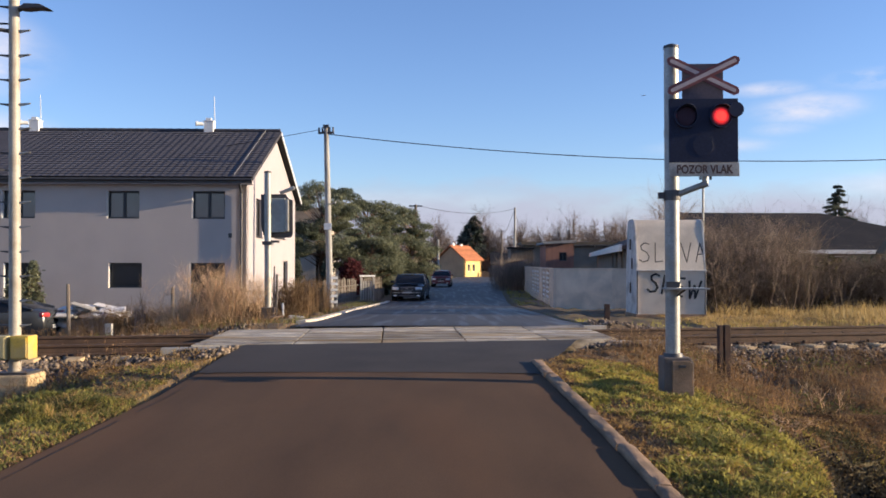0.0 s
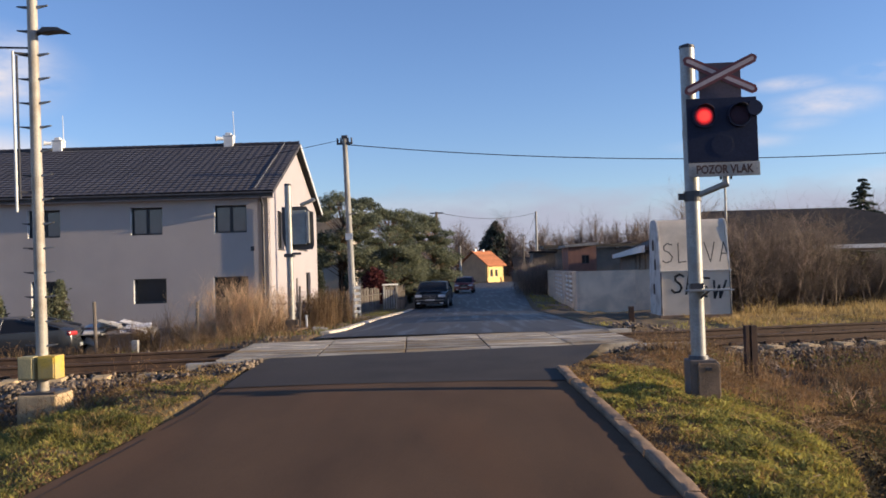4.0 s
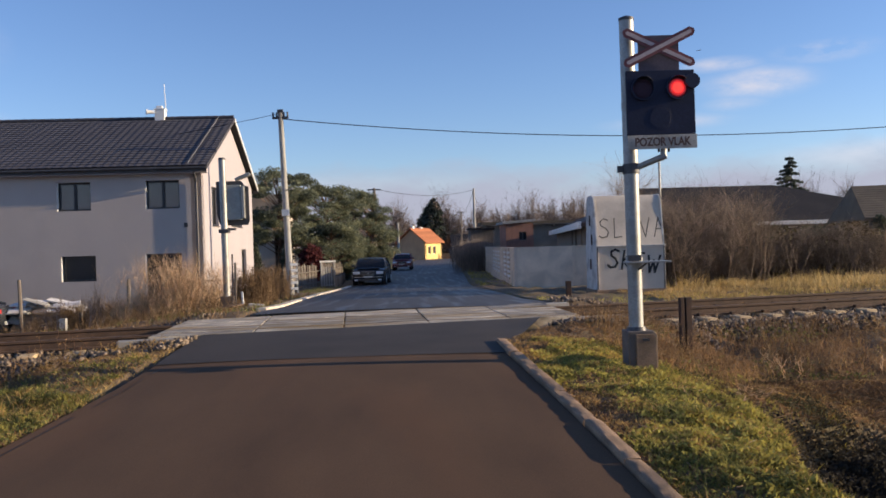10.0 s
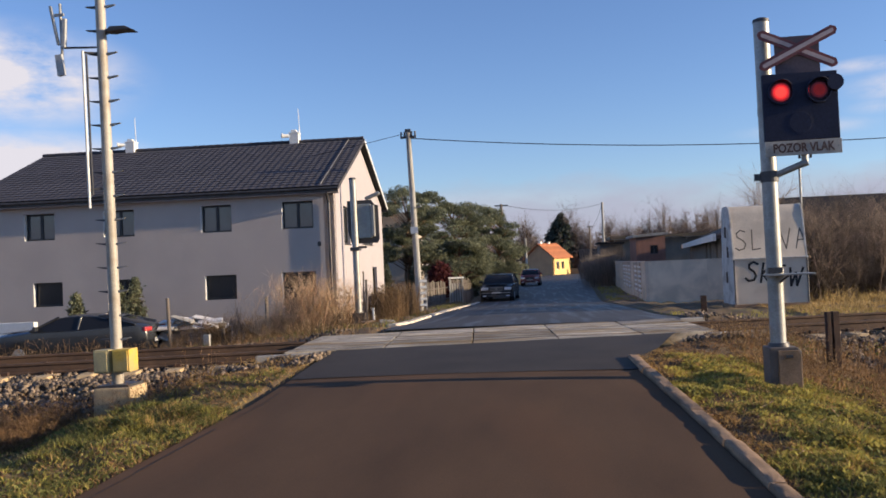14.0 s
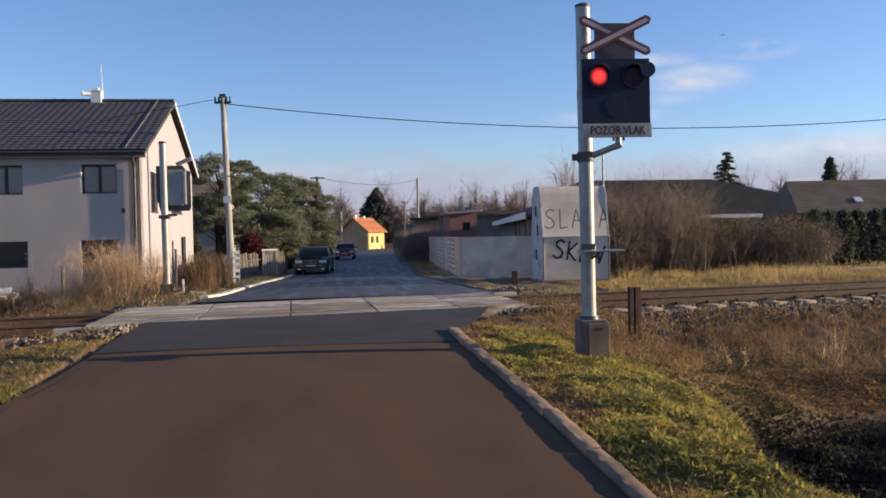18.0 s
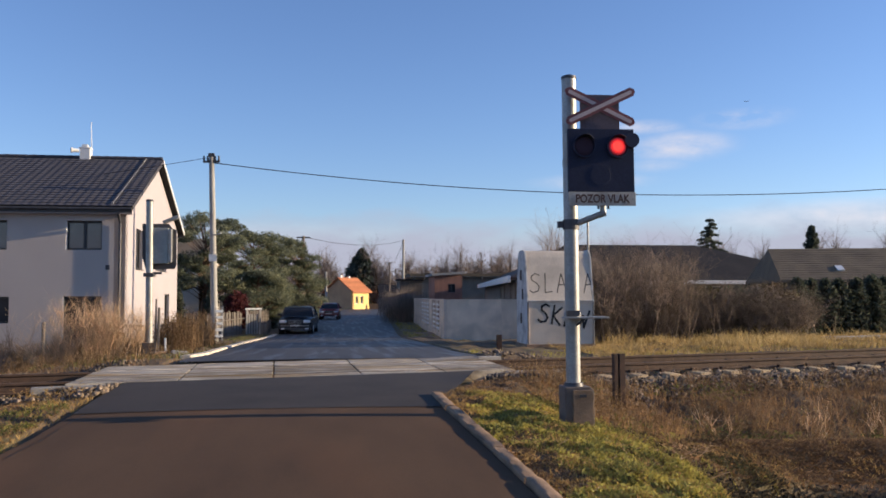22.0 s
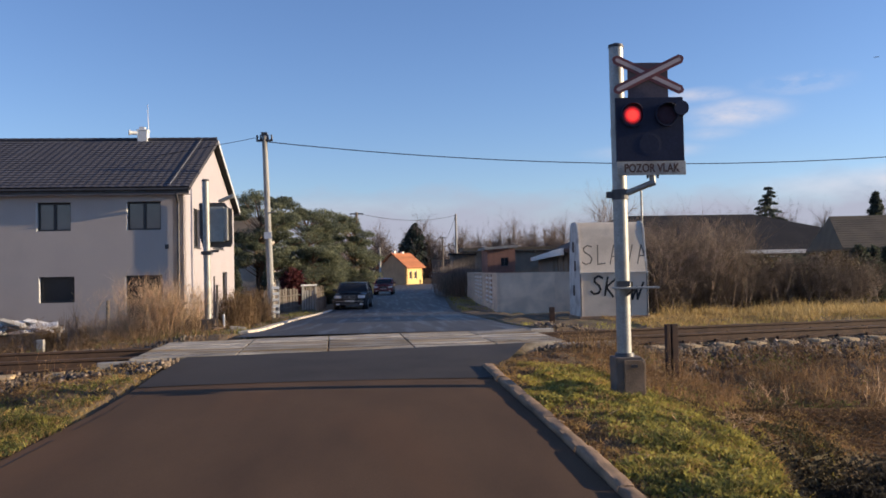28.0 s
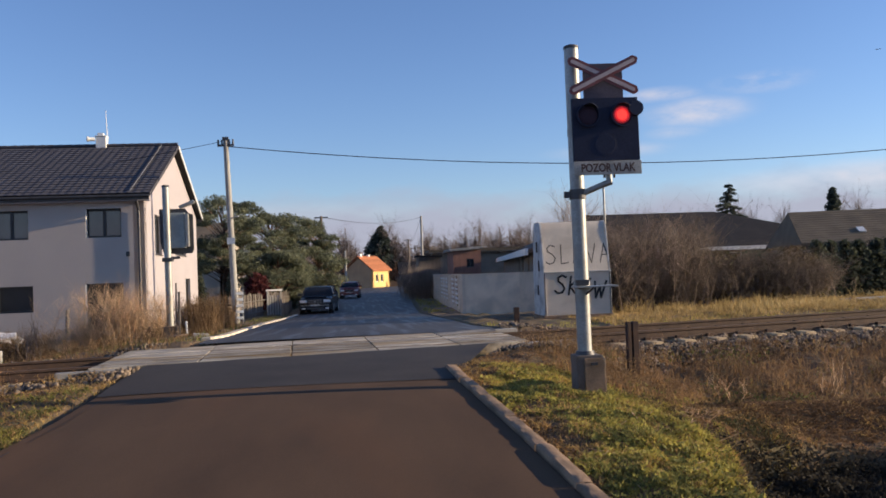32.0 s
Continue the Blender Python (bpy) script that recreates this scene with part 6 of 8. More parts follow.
def build_trees():
    rng = np.random.default_rng(21)
    # pines on the street's far side
    for x, y, h, r in ((-7.7, 55, 7.3, 2.7), (-5.2, 60, 6.6, 2.4), (-2.9, 64, 6.4, 2.1), (-4.4, 54.5, 3.6, 1.7)):
        t, c = pine_meshes(rng, h, r, 68 if h > 5 else 30, 600, low=0.36 if x < -7 else 0.16)
        place_tree(t, c, pose(x, y, gz(x, y) - 0.05, 0, 0, rng.uniform(0, 360)), "bushy dark green pine beside the street", "pine_tree")
    for x, y, h, r in ((-8.6, 50, 2.6, 0.8), (-6.9, 51.5, 2.9, 0.8), (-3.9, 56, 2.6, 0.8)):
        t, c = conifer_meshes(rng, h, r, THUJA, 2600, 0.09)
        place_tree(t, c, pose(x, y, gz(x, y)), "dark evergreen garden shrub behind a fence", "shrub")
    # spruces
    for x, y, h, r, d in ((40.6, 88.0, 10.5, 3.9, 20000), (65.5, 110, 11.6, 3.2, 6000), (6.1, 170, 11.6, 6.4, 26000)):
        t, c = conifer_meshes(rng, h, r * 1.1, SPRUCE, d, 0.13 if y < 100 else 0.34, 0.06, 24 if y < 150 else 60)
        place_tree(t, c, pose(x, y, gz(x, y) - 0.05), "dark pointed spruce rising behind the roofs", "spruce_tree")
    # thuja row by the gardens
    for i in range(19):
        x = 17.2 + i * 0.68 + rng.uniform(-0.08, 0.08)
        y = 30.3 + 0.13 * i + rng.uniform(-0.12, 0.12)
        if i % 5 == 0:
            me = conifer_meshes(rng, rng.uniform(2.15, 2.35), 0.5, THUJA, 5200, 0.065, 0.02, 60, 0.45)
        tr = place_tree(me[0], me[1], pose(x, y, gz(x, y) - 0.05, 0, 0, rng.uniform(0, 360)), "dark green columnar thuja in a garden row", "thuja")
        tr["group"] = "thuja row"
    # bare trees
    def bare(h, spread, r, m=TWIG, levels=4, forks=5):
        tr, tw = tree_arrays(rng, h, spread, r, levels, forks)
        return raw_mesh("trunk", *tr, BARK), raw_mesh("crown", *tw, m)
    near = [bare(5.6, 3.2, 0.09, forks=6), bare(4.4, 2.8, 0.07, forks=6)]
    for k, (x, y) in enumerate(((10.6, 40), (12.4, 43), (9.2, 36), (11.0, 37), (9.6, 31.2), (10.9, 32.6), (12.2, 31.6), (21.5, 34), (9.0, 33))):
        s = (1.05, 0.85, 0.9, 0.8, 0.66, 0.7, 0.55, 0.62, 0.72)[k]
        place_tree(*near[k % 2], pose(x, y, gz(x, y), 0, 0, 70 * k) @ Matrix.Diagonal((s, s, s, 1)), "leafless tree behind the relay hut")
    far = [bare(14, 8, 0.5, TWIG_FAR, 4, 7), bare(12, 8, 0.46, TWIG_FAR, 4, 7), bare(16, 3.4, 0.4, TWIG_FAR, 4, 7)]
    for k in range(84):
        x = -14 + k * 1.15 + rng.uniform(-2, 2)
        y = rng.uniform(165, 230)
        x = x * y / 190
        s = rng.uniform(0.6, 0.95)
        place_tree(*far[k % 2], pose(x, y, PLAIN, 0, 0, rng.uniform(0, 360)) @ Matrix.Diagonal((s, s, s, 1)), "leafless hazy tree in the distance")
    for x, y, s in ((36, 205, 0.95), (39, 207, 0.9), (40.8, 203, 0.85), (34.2, 210, 0.7)):
        place_tree(*far[2], pose(x, y, PLAIN, 0, 0, x * 31) @ Matrix.Diagonal((s, s, s, 1)), "slender leafless poplar far off")
    for x, y, s in ((56, 118, 0.72), (60, 122, 0.66), (66, 125, 0.7), (72, 120, 0.75), (78, 124, 0.8), (84, 120, 0.8), (90, 126, 0.8), (52, 124, 0.6), (4, 150, 0.34), (9, 176, 0.4), (12, 180, 0.42), (0, 158, 0.4), (-4, 120, 0.55), (-8, 124, 0.6)):
        place_tree(*far[int(x) % 2], pose(x, y, PLAIN, 0, 0, x * 17) @ Matrix.Diagonal((s, s, s, 1)), "leafless tree beyond the roofs")
    for name, x, y, w, h, n, m, label in (("red_shrub", -5.5, 51.5, 0.75, 2.3, 2600, MAROON, "dull red leafy shrub before the pines"), ("copper_shrub", 9.6, 152, 2.8, 3.6, 2600, COPPER, "copper-brown shrub at the bend of the street"), ("copper_shrub", 13.6, 155, 2.6, 3.2, 2200, COPPER, "copper-brown shrub at the bend of the street")):
        d = rng.normal(size=(n, 3)); d /= np.linalg.norm(d, axis=1, keepdims=True)
        c = d * rng.uniform(0.3, 1.0, (n, 1)) ** 0.5 * [w, w, h / 2] * (0.75 + 0.4 * rng.uniform(0, 1, (n, 1))) + [0, 0, h / 2]
        b = thing(name, pose(x, y, gz(x, y)), label, "shrub")
        st = np.stack([rng.normal(0, w * 0.2, 30), rng.normal(0, w * 0.2, 30), np.full(30, -0.05)], 1)
        part("stems", raw_mesh("stems", *bush_arrays(rng, st, h * 0.8, w * 0.4, 0.02 * h / 2, 3, 1), BARK), None, b)
        part("foliage", raw_mesh("foliage", *leaf_arrays(rng, c, 0.07 * h ** 0.7, 0.5), m), None, b)
    # far wood as one band
    n = 2600
    x = rng.uniform(-420, 520, n); y = rng.uniform(330, 430, n)
    h = rng.uniform(5, 12, n) * (1 + 0.35 * np.sin(x * 0.021))
    b = np.stack([x, y, np.full(n, PLAIN)], 1)
    tip = b + np.stack([rng.normal(0, 1.2, n), rng.normal(0, 1, n), h], 1)
    m = n * 7
    t = rng.uniform(0.25, 0.95, m)[:, None]
    s = np.repeat(b, 7, 0) * (1 - t) + np.repeat(tip, 7, 0) * t
    e = s + np.stack([rng.normal(0, 1.6, m), rng.normal(0, 1.6, m), rng.uniform(0.3, 2.6, m)], 1)
    stuff("far_wood", stroke_arrays(np.concatenate([b, s]), np.concatenate([tip, e]), np.concatenate([np.full(n, 0.4), np.full(m, 0.34)]), np.concatenate([np.full(n, 0.12), np.full(m, 0.08)])), TWIG_FAR, "grey-brown leafless wood along the horizon", "woods")
    # brown hedge of bare scrub
    n = 1500
    x = rng.uniform(7.9, 16.4, n)
    y = 27.6 + (x - 8) * 0.19 + rng.normal(0, 0.75, n)
    stems = np.stack([x, y, ground_z(x, y) - 0.05], 1)
    left = stems[stems[:, 0] < 12.2]
    v = joined([bush_arrays(rng, stems[k::6], hh, 0.7, 0.010, 3, 3) for k, hh in enumerate((1.6, 1.3, 1.85, 1.5, 1.1, 1.75))] + [bush_arrays(rng, left[::4], 2.9, 0.9, 0.013, 3, 3)])
    stuff("scrub_hedge", v, TWIG_HEDGE, "dense brown leafless scrub hedge behind the track", "hedge")
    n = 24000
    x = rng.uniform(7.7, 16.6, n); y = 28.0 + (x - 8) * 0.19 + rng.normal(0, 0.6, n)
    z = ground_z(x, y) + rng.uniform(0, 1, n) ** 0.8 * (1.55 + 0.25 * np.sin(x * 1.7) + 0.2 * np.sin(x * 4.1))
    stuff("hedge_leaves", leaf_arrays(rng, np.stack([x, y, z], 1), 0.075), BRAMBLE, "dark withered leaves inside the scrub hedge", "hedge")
    n = 14000
    x = rng.uniform(12.3, 16.2, n); y = 28.6 + (x - 8) * 0.19 + rng.normal(0, 0.5, n)
    z = ground_z(x, y) + rng.uniform(0, 1, n) ** 0.8 * (1.5 + 0.3 * np.sin(x * 2.3) + 0.15 * np.sin(x * 5.3))
    stuff("hedge_ivy", leaf_arrays(rng, np.stack([x, y, z], 1), 0.06, 0.5), THUJA, "dark green ivy grown through the scrub hedge", "hedge")
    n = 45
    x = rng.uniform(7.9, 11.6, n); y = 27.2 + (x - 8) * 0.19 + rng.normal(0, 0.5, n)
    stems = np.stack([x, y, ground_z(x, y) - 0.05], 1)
    stuff("pale_scrub", joined([bush_arrays(rng, stems[k::3], hh, 0.8, 0.011, 4, 3) for k, hh in enumerate((2.4, 1.9, 2.8))]), TWIG_SUN, "leafless scrub standing over the hedge, sunlight painted into its pale twigs", "hedge")
    # straw-coloured bush by the track
    def bush(name, x, y, h, sp, n, r, m, label, levels=2, forks=4, wild=0.0):
        st = np.stack([rng.normal(0, sp, n), rng.normal(0, sp, n), np.full(n, -0.03)], 1)
        me = raw_mesh("twigs", *bush_arrays(rng, st, h, 0.3 * sp + 0.16 + wild, r, forks, levels), m)
        b = thing(name, pose(x, y, gz(x, y)), label, "shrub")
        tagged(part("stem_tangle", me, None, b), kind="stuff")
    bush("dry_bush", -5.75, 21.6, 1.5, 0.42, 44, 0.008, STRAW, "pale straw-coloured dry bush by the track", 2, 6, 0.2)
    bush("dry_bush", -5.2, 21.3, 1.2, 0.3, 34, 0.008, STRAW, "pale straw-coloured dry bush by the track", 2, 6, 0.14)
    bush("dry_bush", -6.5, 21.8, 1.05, 0.3, 26, 0.008, STRAW, "pale straw-coloured dry bush by the track", 2, 6, 0.2)
    bush("sapling", -7.75, 22, 1.5, 0.1, 5, 0.016, TWIG, "thin leafless sapling by the track", 2, 5)
    bush("sapling", -9.0, 22, 1.0, 0.2, 9, 0.012, TWIG, "thin leafless sapling by the track", 2, 4)
    for k, (x, y) in enumerate(((-9.4, 24.6), (-8.4, 24.9), (-10.0, 25.2), (-7.2, 24.4), (-9.0, 26.5), (-7.9, 27.0), (-6.8, 26.2))):
        bush("dead_shrub", x, y, 1.15, 0.45, 60, 0.009, WEED_BROWN, "low tangle of brown dead stems by the track", 2, 4)
    for x, y in ((-6.0, 8.6), (-6.9, 9.3), (-7.9, 8.9), (-6.6, 8.2), (-7.4, 8.4)):
        bush("dead_shrub", x, y, 0.34, 0.34, 70, 0.004, WEED_BROWN, "brown dead weeds beside the foundation", 2, 4)
    for x, y, h in ((6.3, 11.0, 0.6), (8.5, 10.9, 0.7), (4.9, 10.9, 0.45), (7.2, 11.2, 0.55), (3.4, 8.4, 0.2)):
        bush("dead_weed", x, y, h, 0.06, 4, 0.005, STRAW, "pale dry weed stalk on the bank", 2, 4)
    for k in range(9):
        y = 46 + 5 * k
        x = float(road_right(y)) + 1.2 + rng.uniform(-0.2, 0.4)
        if y > 62:
            bush("dark_bush", x, y, 2.4, 0.7, 160, 0.02, TWIG, "dark leafless bush by the street", 2, 4)


# ---- poles and wires ----
def build_poles():
    def wire(name, a, b, sag, r, label):
        a, b = Vector(a), Vector(b)
        n = 36
        pts = []
        for i in range(n + 1):
            u = i / n
            p = a.lerp(b, u)
            p.z -= sag * 4 * u * (1 - u)
            pts.append(p)
        tagged(part(name, Shape().sweep(pts, r), WIRE, smooth=True), label, "cable")

    bx, by = -4.6, 35.0
    z0 = gz(bx, by)
    p = thing("utility_pole", pose(bx, by, z0, 0, -1.5, 0) @ Matrix.Diagonal((0.902, 0.902, 0.902, 1)), "pale leaning utility pole with insulators and small plate", "utility pole")
    part("post", Shape().tube((0, 0, -0.2), (0, 0, 8.2), 0.165, 0.115, 16), WOOD_PALE, p, smooth=True)
    arm = part("crossarm", Shape().box((0, -0.05, 7.95), (0.72, 0.1, 0.09)).box((0, 0, 8.25), (0.26, 0.24, 0.14)), STEEL_DARK, p, bevel=0.01)
    for x in (-0.32, -0.16, 0.16, 0.32):
        part("insulator", Shape().tube((x, -0.05, 8.0), (x, -0.05, 8.12), 0.05, 0.035, 10).tube((x, -0.05, 8.12), (x, -0.05, 8.2), 0.035, 0.045, 10), STEEL_DARK, arm, smooth=True)
    part("sign", Shape().box((0.0, -0.19, 3.7), (0.34, 0.03, 0.3)), WHITE, p, "small pale plate", bevel=0.005)
    part("bracket", Shape().tube((0.05, -0.1, 4.7), (0.4, -0.3, 4.75), 0.03, 0.03, 8), GALV, p)
    top = (-4.79, 34.96, z0 + 7.31)
    wire("cable", (top[0], top[1], top[2] - 0.18), (32.4, 34.2, 6.52), 1.15, 0.019, "black sagging overhead cable")
    wire("cable", (top[0] - 0.2, top[1], top[2]), (-43.3, 55.9, 7.6), 1.1, 0.011, "thin overhead cable past the gable")
    for x, y, h, r, cross, tilt in ((8.0, 95.5, 8.35, 0.13, 0, 0), (9.7, 142, 7.6, 0.12, 1, 0), (-2.3, 70, 6.9, 0.13, 1, 0.5), (-0.5, 90, 4.6, 0.12, 0, 0)):
        z = gz(x, y)
        q = thing("utility_pole", pose(x, y, z, 0, tilt, 0), "plain utility pole along the village street", "utility pole")
        part("post", Shape().tube((0, 0, -0.2), (0, 0, h), r * 1.25, r * 0.85, 12), WOOD_PALE if cross == 0 else WOOD_POLE, q, smooth=True)
        if cross:
            part("crossarm", Shape().box((0, 0, h - 0.12), (1.1, 0.12, 0.1)), STEEL_DARK, q)
    wire("cable", (-2.3, 70, 6.0), (8.0, 95.5, 7.35), 0.6, 0.02, "overhead cable across the street")
    wire("cable", (8.0, 95.5, 7.4), (9.7, 142, 6.6), 0.8, 0.02, "overhead cable along the street")
    x, y = 12.0, 39.5
    q = thing("lamp_post", pose(x, y, gz(x, y)), "thin pale post behind the relay hut", "post")
    part("post", Shape().tube((0, 0, -0.2), (0, 0, 5.7), 0.055, 0.05, 10), GALV, q, smooth=True)


# ---- small railway furniture ----
def build_rail_things():
    x, y = 3.78, 11.55
    z = gz(x, y)
    p = thing("iron_post", pose(x, y, 0, 0, 0, 8), "dark rusted iron marker post of two bars", "post")
    for dx in (-0.052, 0.045):
        part("bar", Shape().box((dx, 0, (0.36 + z - 0.15) / 2), (0.055 if dx < 0 else 0.085, 0.07, 0.36 - z + 0.15)), RUST, p, bevel=0.006)
    part("bolt_plate", Shape().box((-0.005, 0.02, 0.0), (0.1, 0.03, 0.06)), RUST, p)
    x, y = 4.25, 22.2
    z = gz(x, y)
    p = thing("iron_post", pose(x, y, z), "short dark iron stub beyond the track", "post")
    part("bar", Shape().box((0, 0, 0.2), (0.14, 0.1, 0.44)), RUST, p, bevel=0.01)
    # rear of the warning signal across the track
    x, y = -4.38, 21.5
    z = gz(x, y)
    s = thing("crossing_signal", pose(x, y, z, 0, -0.4, 0), "back of a second crossing signal on a pale post", "traffic signal")
    part("post", Shape().tube((0, 0, 0.3), (0, 0, 3.82), 0.085, 0.085, 18), GALV, s, smooth=True)
    part("cap", Shape().tube((0, 0, 3.82), (0, 0, 3.87), 0.095, 0.08, 16), STEEL_DARK, s, smooth=True)
    part("pedestal", Shape().box((0.03, 0, 0.14), (0.34, 0.3, 0.62)), PEDESTAL, s, bevel=0.015)
    part("signal_board", Shape().prism([(-0.2, 2.5), (-0.12, 2.2), (0.56, 2.2), (0.6, 2.3), (0.6, 3.15), (0.5, 3.18), (0.42, 3.3), (-0.2, 3.3)], 0.14, 0.18), STEEL_DARK, s, "dark rear of the signal board", bevel=0.006)
    part("signal_case", Shape().box((0.25, 0.06, 2.76), (0.36, 0.14, 0.86)), CASE_GREY, s, "grey-green lamp case", bevel=0.02)
    part("case_edge", Shape().box((0.475, 0.05, 2.76), (0.07, 0.17, 0.8)), GALV, s, "pale steel case edge", bevel=0.008)
    part("hood", Shape().prism([(0.3, 3.3), (0.62, 3.42), (0.66, 3.46), (0.62, 3.5), (0.28, 3.36)], 0.05, 0.28), GALV, s)
    part("bracket", Shape().box((0.12, 0, 2.1), (0.34, 0.08, 0.06)).box((0.0, 0, 2.06), (0.24, 0.24, 0.09)), STEEL_DARK, s, bevel=0.008)
    # stubs and a leaning rail post beside it
    for dx, h, w, m, lab in ((0.24, 1.2, 0.05, WOOD_POLE, "grey weathered wooden stake beside the signal"), (0.42, 0.4, 0.045, WHITE, "short white marker stake in weeds"), (0.17, 1.45, 0.035, WOOD_POLE, "thin grey wooden stake beside the signal")):
        q = thing("stake", pose(x + dx, y - 0.2, gz(x + dx, y - 0.2), 0, -2 if m is WHITE else 1, 0), lab, "stake")
        part("stake_body", Shape().box((0, 0, h / 2 - 0.1), (w, w, h + 0.2)), m, q, bevel=0.006)
    # wooden fence posts of the yard
    for px, py, h in ((-10.45, 24, 1.85), (-7.6, 24, 1.75), (-9.0, 24.3, 0.9)):
        q = thing("fence_post", pose(px, py, gz(px, py), 0, random.uniform(-2, 2), 0), "dark weathered wooden fence post by the yard", "post")
        part("post", Shape().tube((0, 0, -0.2), (0, 0, h), 0.06, 0.05, 8), WOOD_POLE, q)
    q = thing("concrete_stub", pose(-7.35, 18.9, gz(-7.35, 18.9)), "short pale concrete stub beside the rails", "post")
    part("stub", Shape().box((0, 0, 0.12), (0.14, 0.12, 0.5)), CONCRETE, q, bevel=0.01)
    q = thing("concrete_stub", pose(-7.7, 18.7, gz(-7.7, 18.7)), "dark stub beside the rails", "post")
    part("stub", Shape().box((0, 0, 0.1), (0.1, 0.1, 0.46)), RUST, q, bevel=0.01)
    # pipe railing beside the gable
    r = thing("railing", pose(-6.35, 27.5, gz(-6.35, 27.5), 0, 0, 4), "grey pipe railing before the gable", "railing")
    for xx in (0, 0.75, 1.5):
        part("post", Shape().tube((xx, 0, -0.1), (xx, 0, 1.15), 0.03, 0.03, 8), GALV, r)
    for zz in (0.35, 0.72, 1.1):
        part("rail", Shape().tube((-0.2, 0, zz), (1.7, 0, zz), 0.026, 0.026, 8), GALV, r)
    # stone by the street corner
    q = thing("stone_slab", pose(-3.35, 19.6, gz(-3.35, 19.6) + 0.02, 0, 0, 15), "broken pale concrete slabs on the verge", "rubble")
    part("slab", Shape().box((0, 0, 0.0), (0.34, 0.25, 0.07), ry=5), CONCRETE, q, bevel=0.02)
    part("slab", Shape().box((-0.42, 0.1, 0.0), (0.3, 0.2, 0.06), rz=20, ry=-4), CONCRETE_DARK, q, bevel=0.02)
    # kerb stones where ballast meets the road
    for a, s, ln in ((-3.75, -1.28, 1.1), (3.0, -1.28, 1.15), (3.1, 1.9, 1.0)):
        p = on_track(a, s)
        q = thing("edge_stone", pose(p.x, p.y, 0, 0, 0, TURN_TRACK), "pale concrete edge stone beside the crossing", "kerb stone")
        part("stone", Shape().box((0, 0, -0.115), (ln, 0.18, 0.2)), CONCRETE, q, bevel=0.02)


# ---- relay hut with spray paint ----
def letters_strokes(glyphs, size, r):
    """Strokes of hand-sprayed letters in x and z."""
    shapes = {
        "S": [(0.62, 0.92), (0.35, 1.0), (0.12, 0.85), (0.15, 0.65), (0.45, 0.5), (0.6, 0.3), (0.5, 0.08), (0.2, 0.0), (0.0, 0.12)],
        "L": [(0.15, 1.0), (0.1, 0.0), (0.55, 0.05)],
        "A": [(0.0, 0.0), (0.3, 1.0), (0.6, 0.0), None, (0.1, 0.4), (0.52, 0.42)],
        "V": [(0.0, 1.0), (0.3, 0.0), (0.6, 1.0)],
        "K": [(0.1, 1.0), (0.08, 0.0), None, (0.6, 0.95), (0.1, 0.45), (0.62, 0.0)],
        "W": [(0.0, 0.9), (0.18, 0.0), (0.36, 0.7), (0.52, 0.05), (0.75, 1.0)],
        "E": [(0.55, 1.0), (0.1, 0.98), (0.08, 0.0), (0.55, 0.03), None, (0.1, 0.5), (0.45, 0.52)],
    }
    sh, x = Shape(), 0.0
    for g in glyphs:
        prev = None
        for pt in shapes[g]:
            if pt is None:
                prev = None
                continue
            q = (x + pt[0] * size * 0.85, pt[1] * size)
            if prev:
                d = Vector((q[0] - prev[0], 0, q[1] - prev[1]))
                n = Vector((-d.z, 0, d.x)).normalized() * r
                e = d.normalized() * r * 0.6
                a, b = Vector((prev[0], 0, prev[1])) - e, Vector((q[0], 0, q[1])) + e
                pts = [a + n, b + n, b - n, a - n]
                sh.add([p + Vector((0, 0.0, 0)) for p in pts] + [p + Vector((0, 0.004, 0)) for p in pts], [(0, 1, 2, 3), (7, 6, 5, 4), (0, 4, 5, 1), (1, 5, 6, 2), (2, 6, 7, 3), (3, 7, 4, 0)])
            prev = q
        x += size * 0.72
    return sh


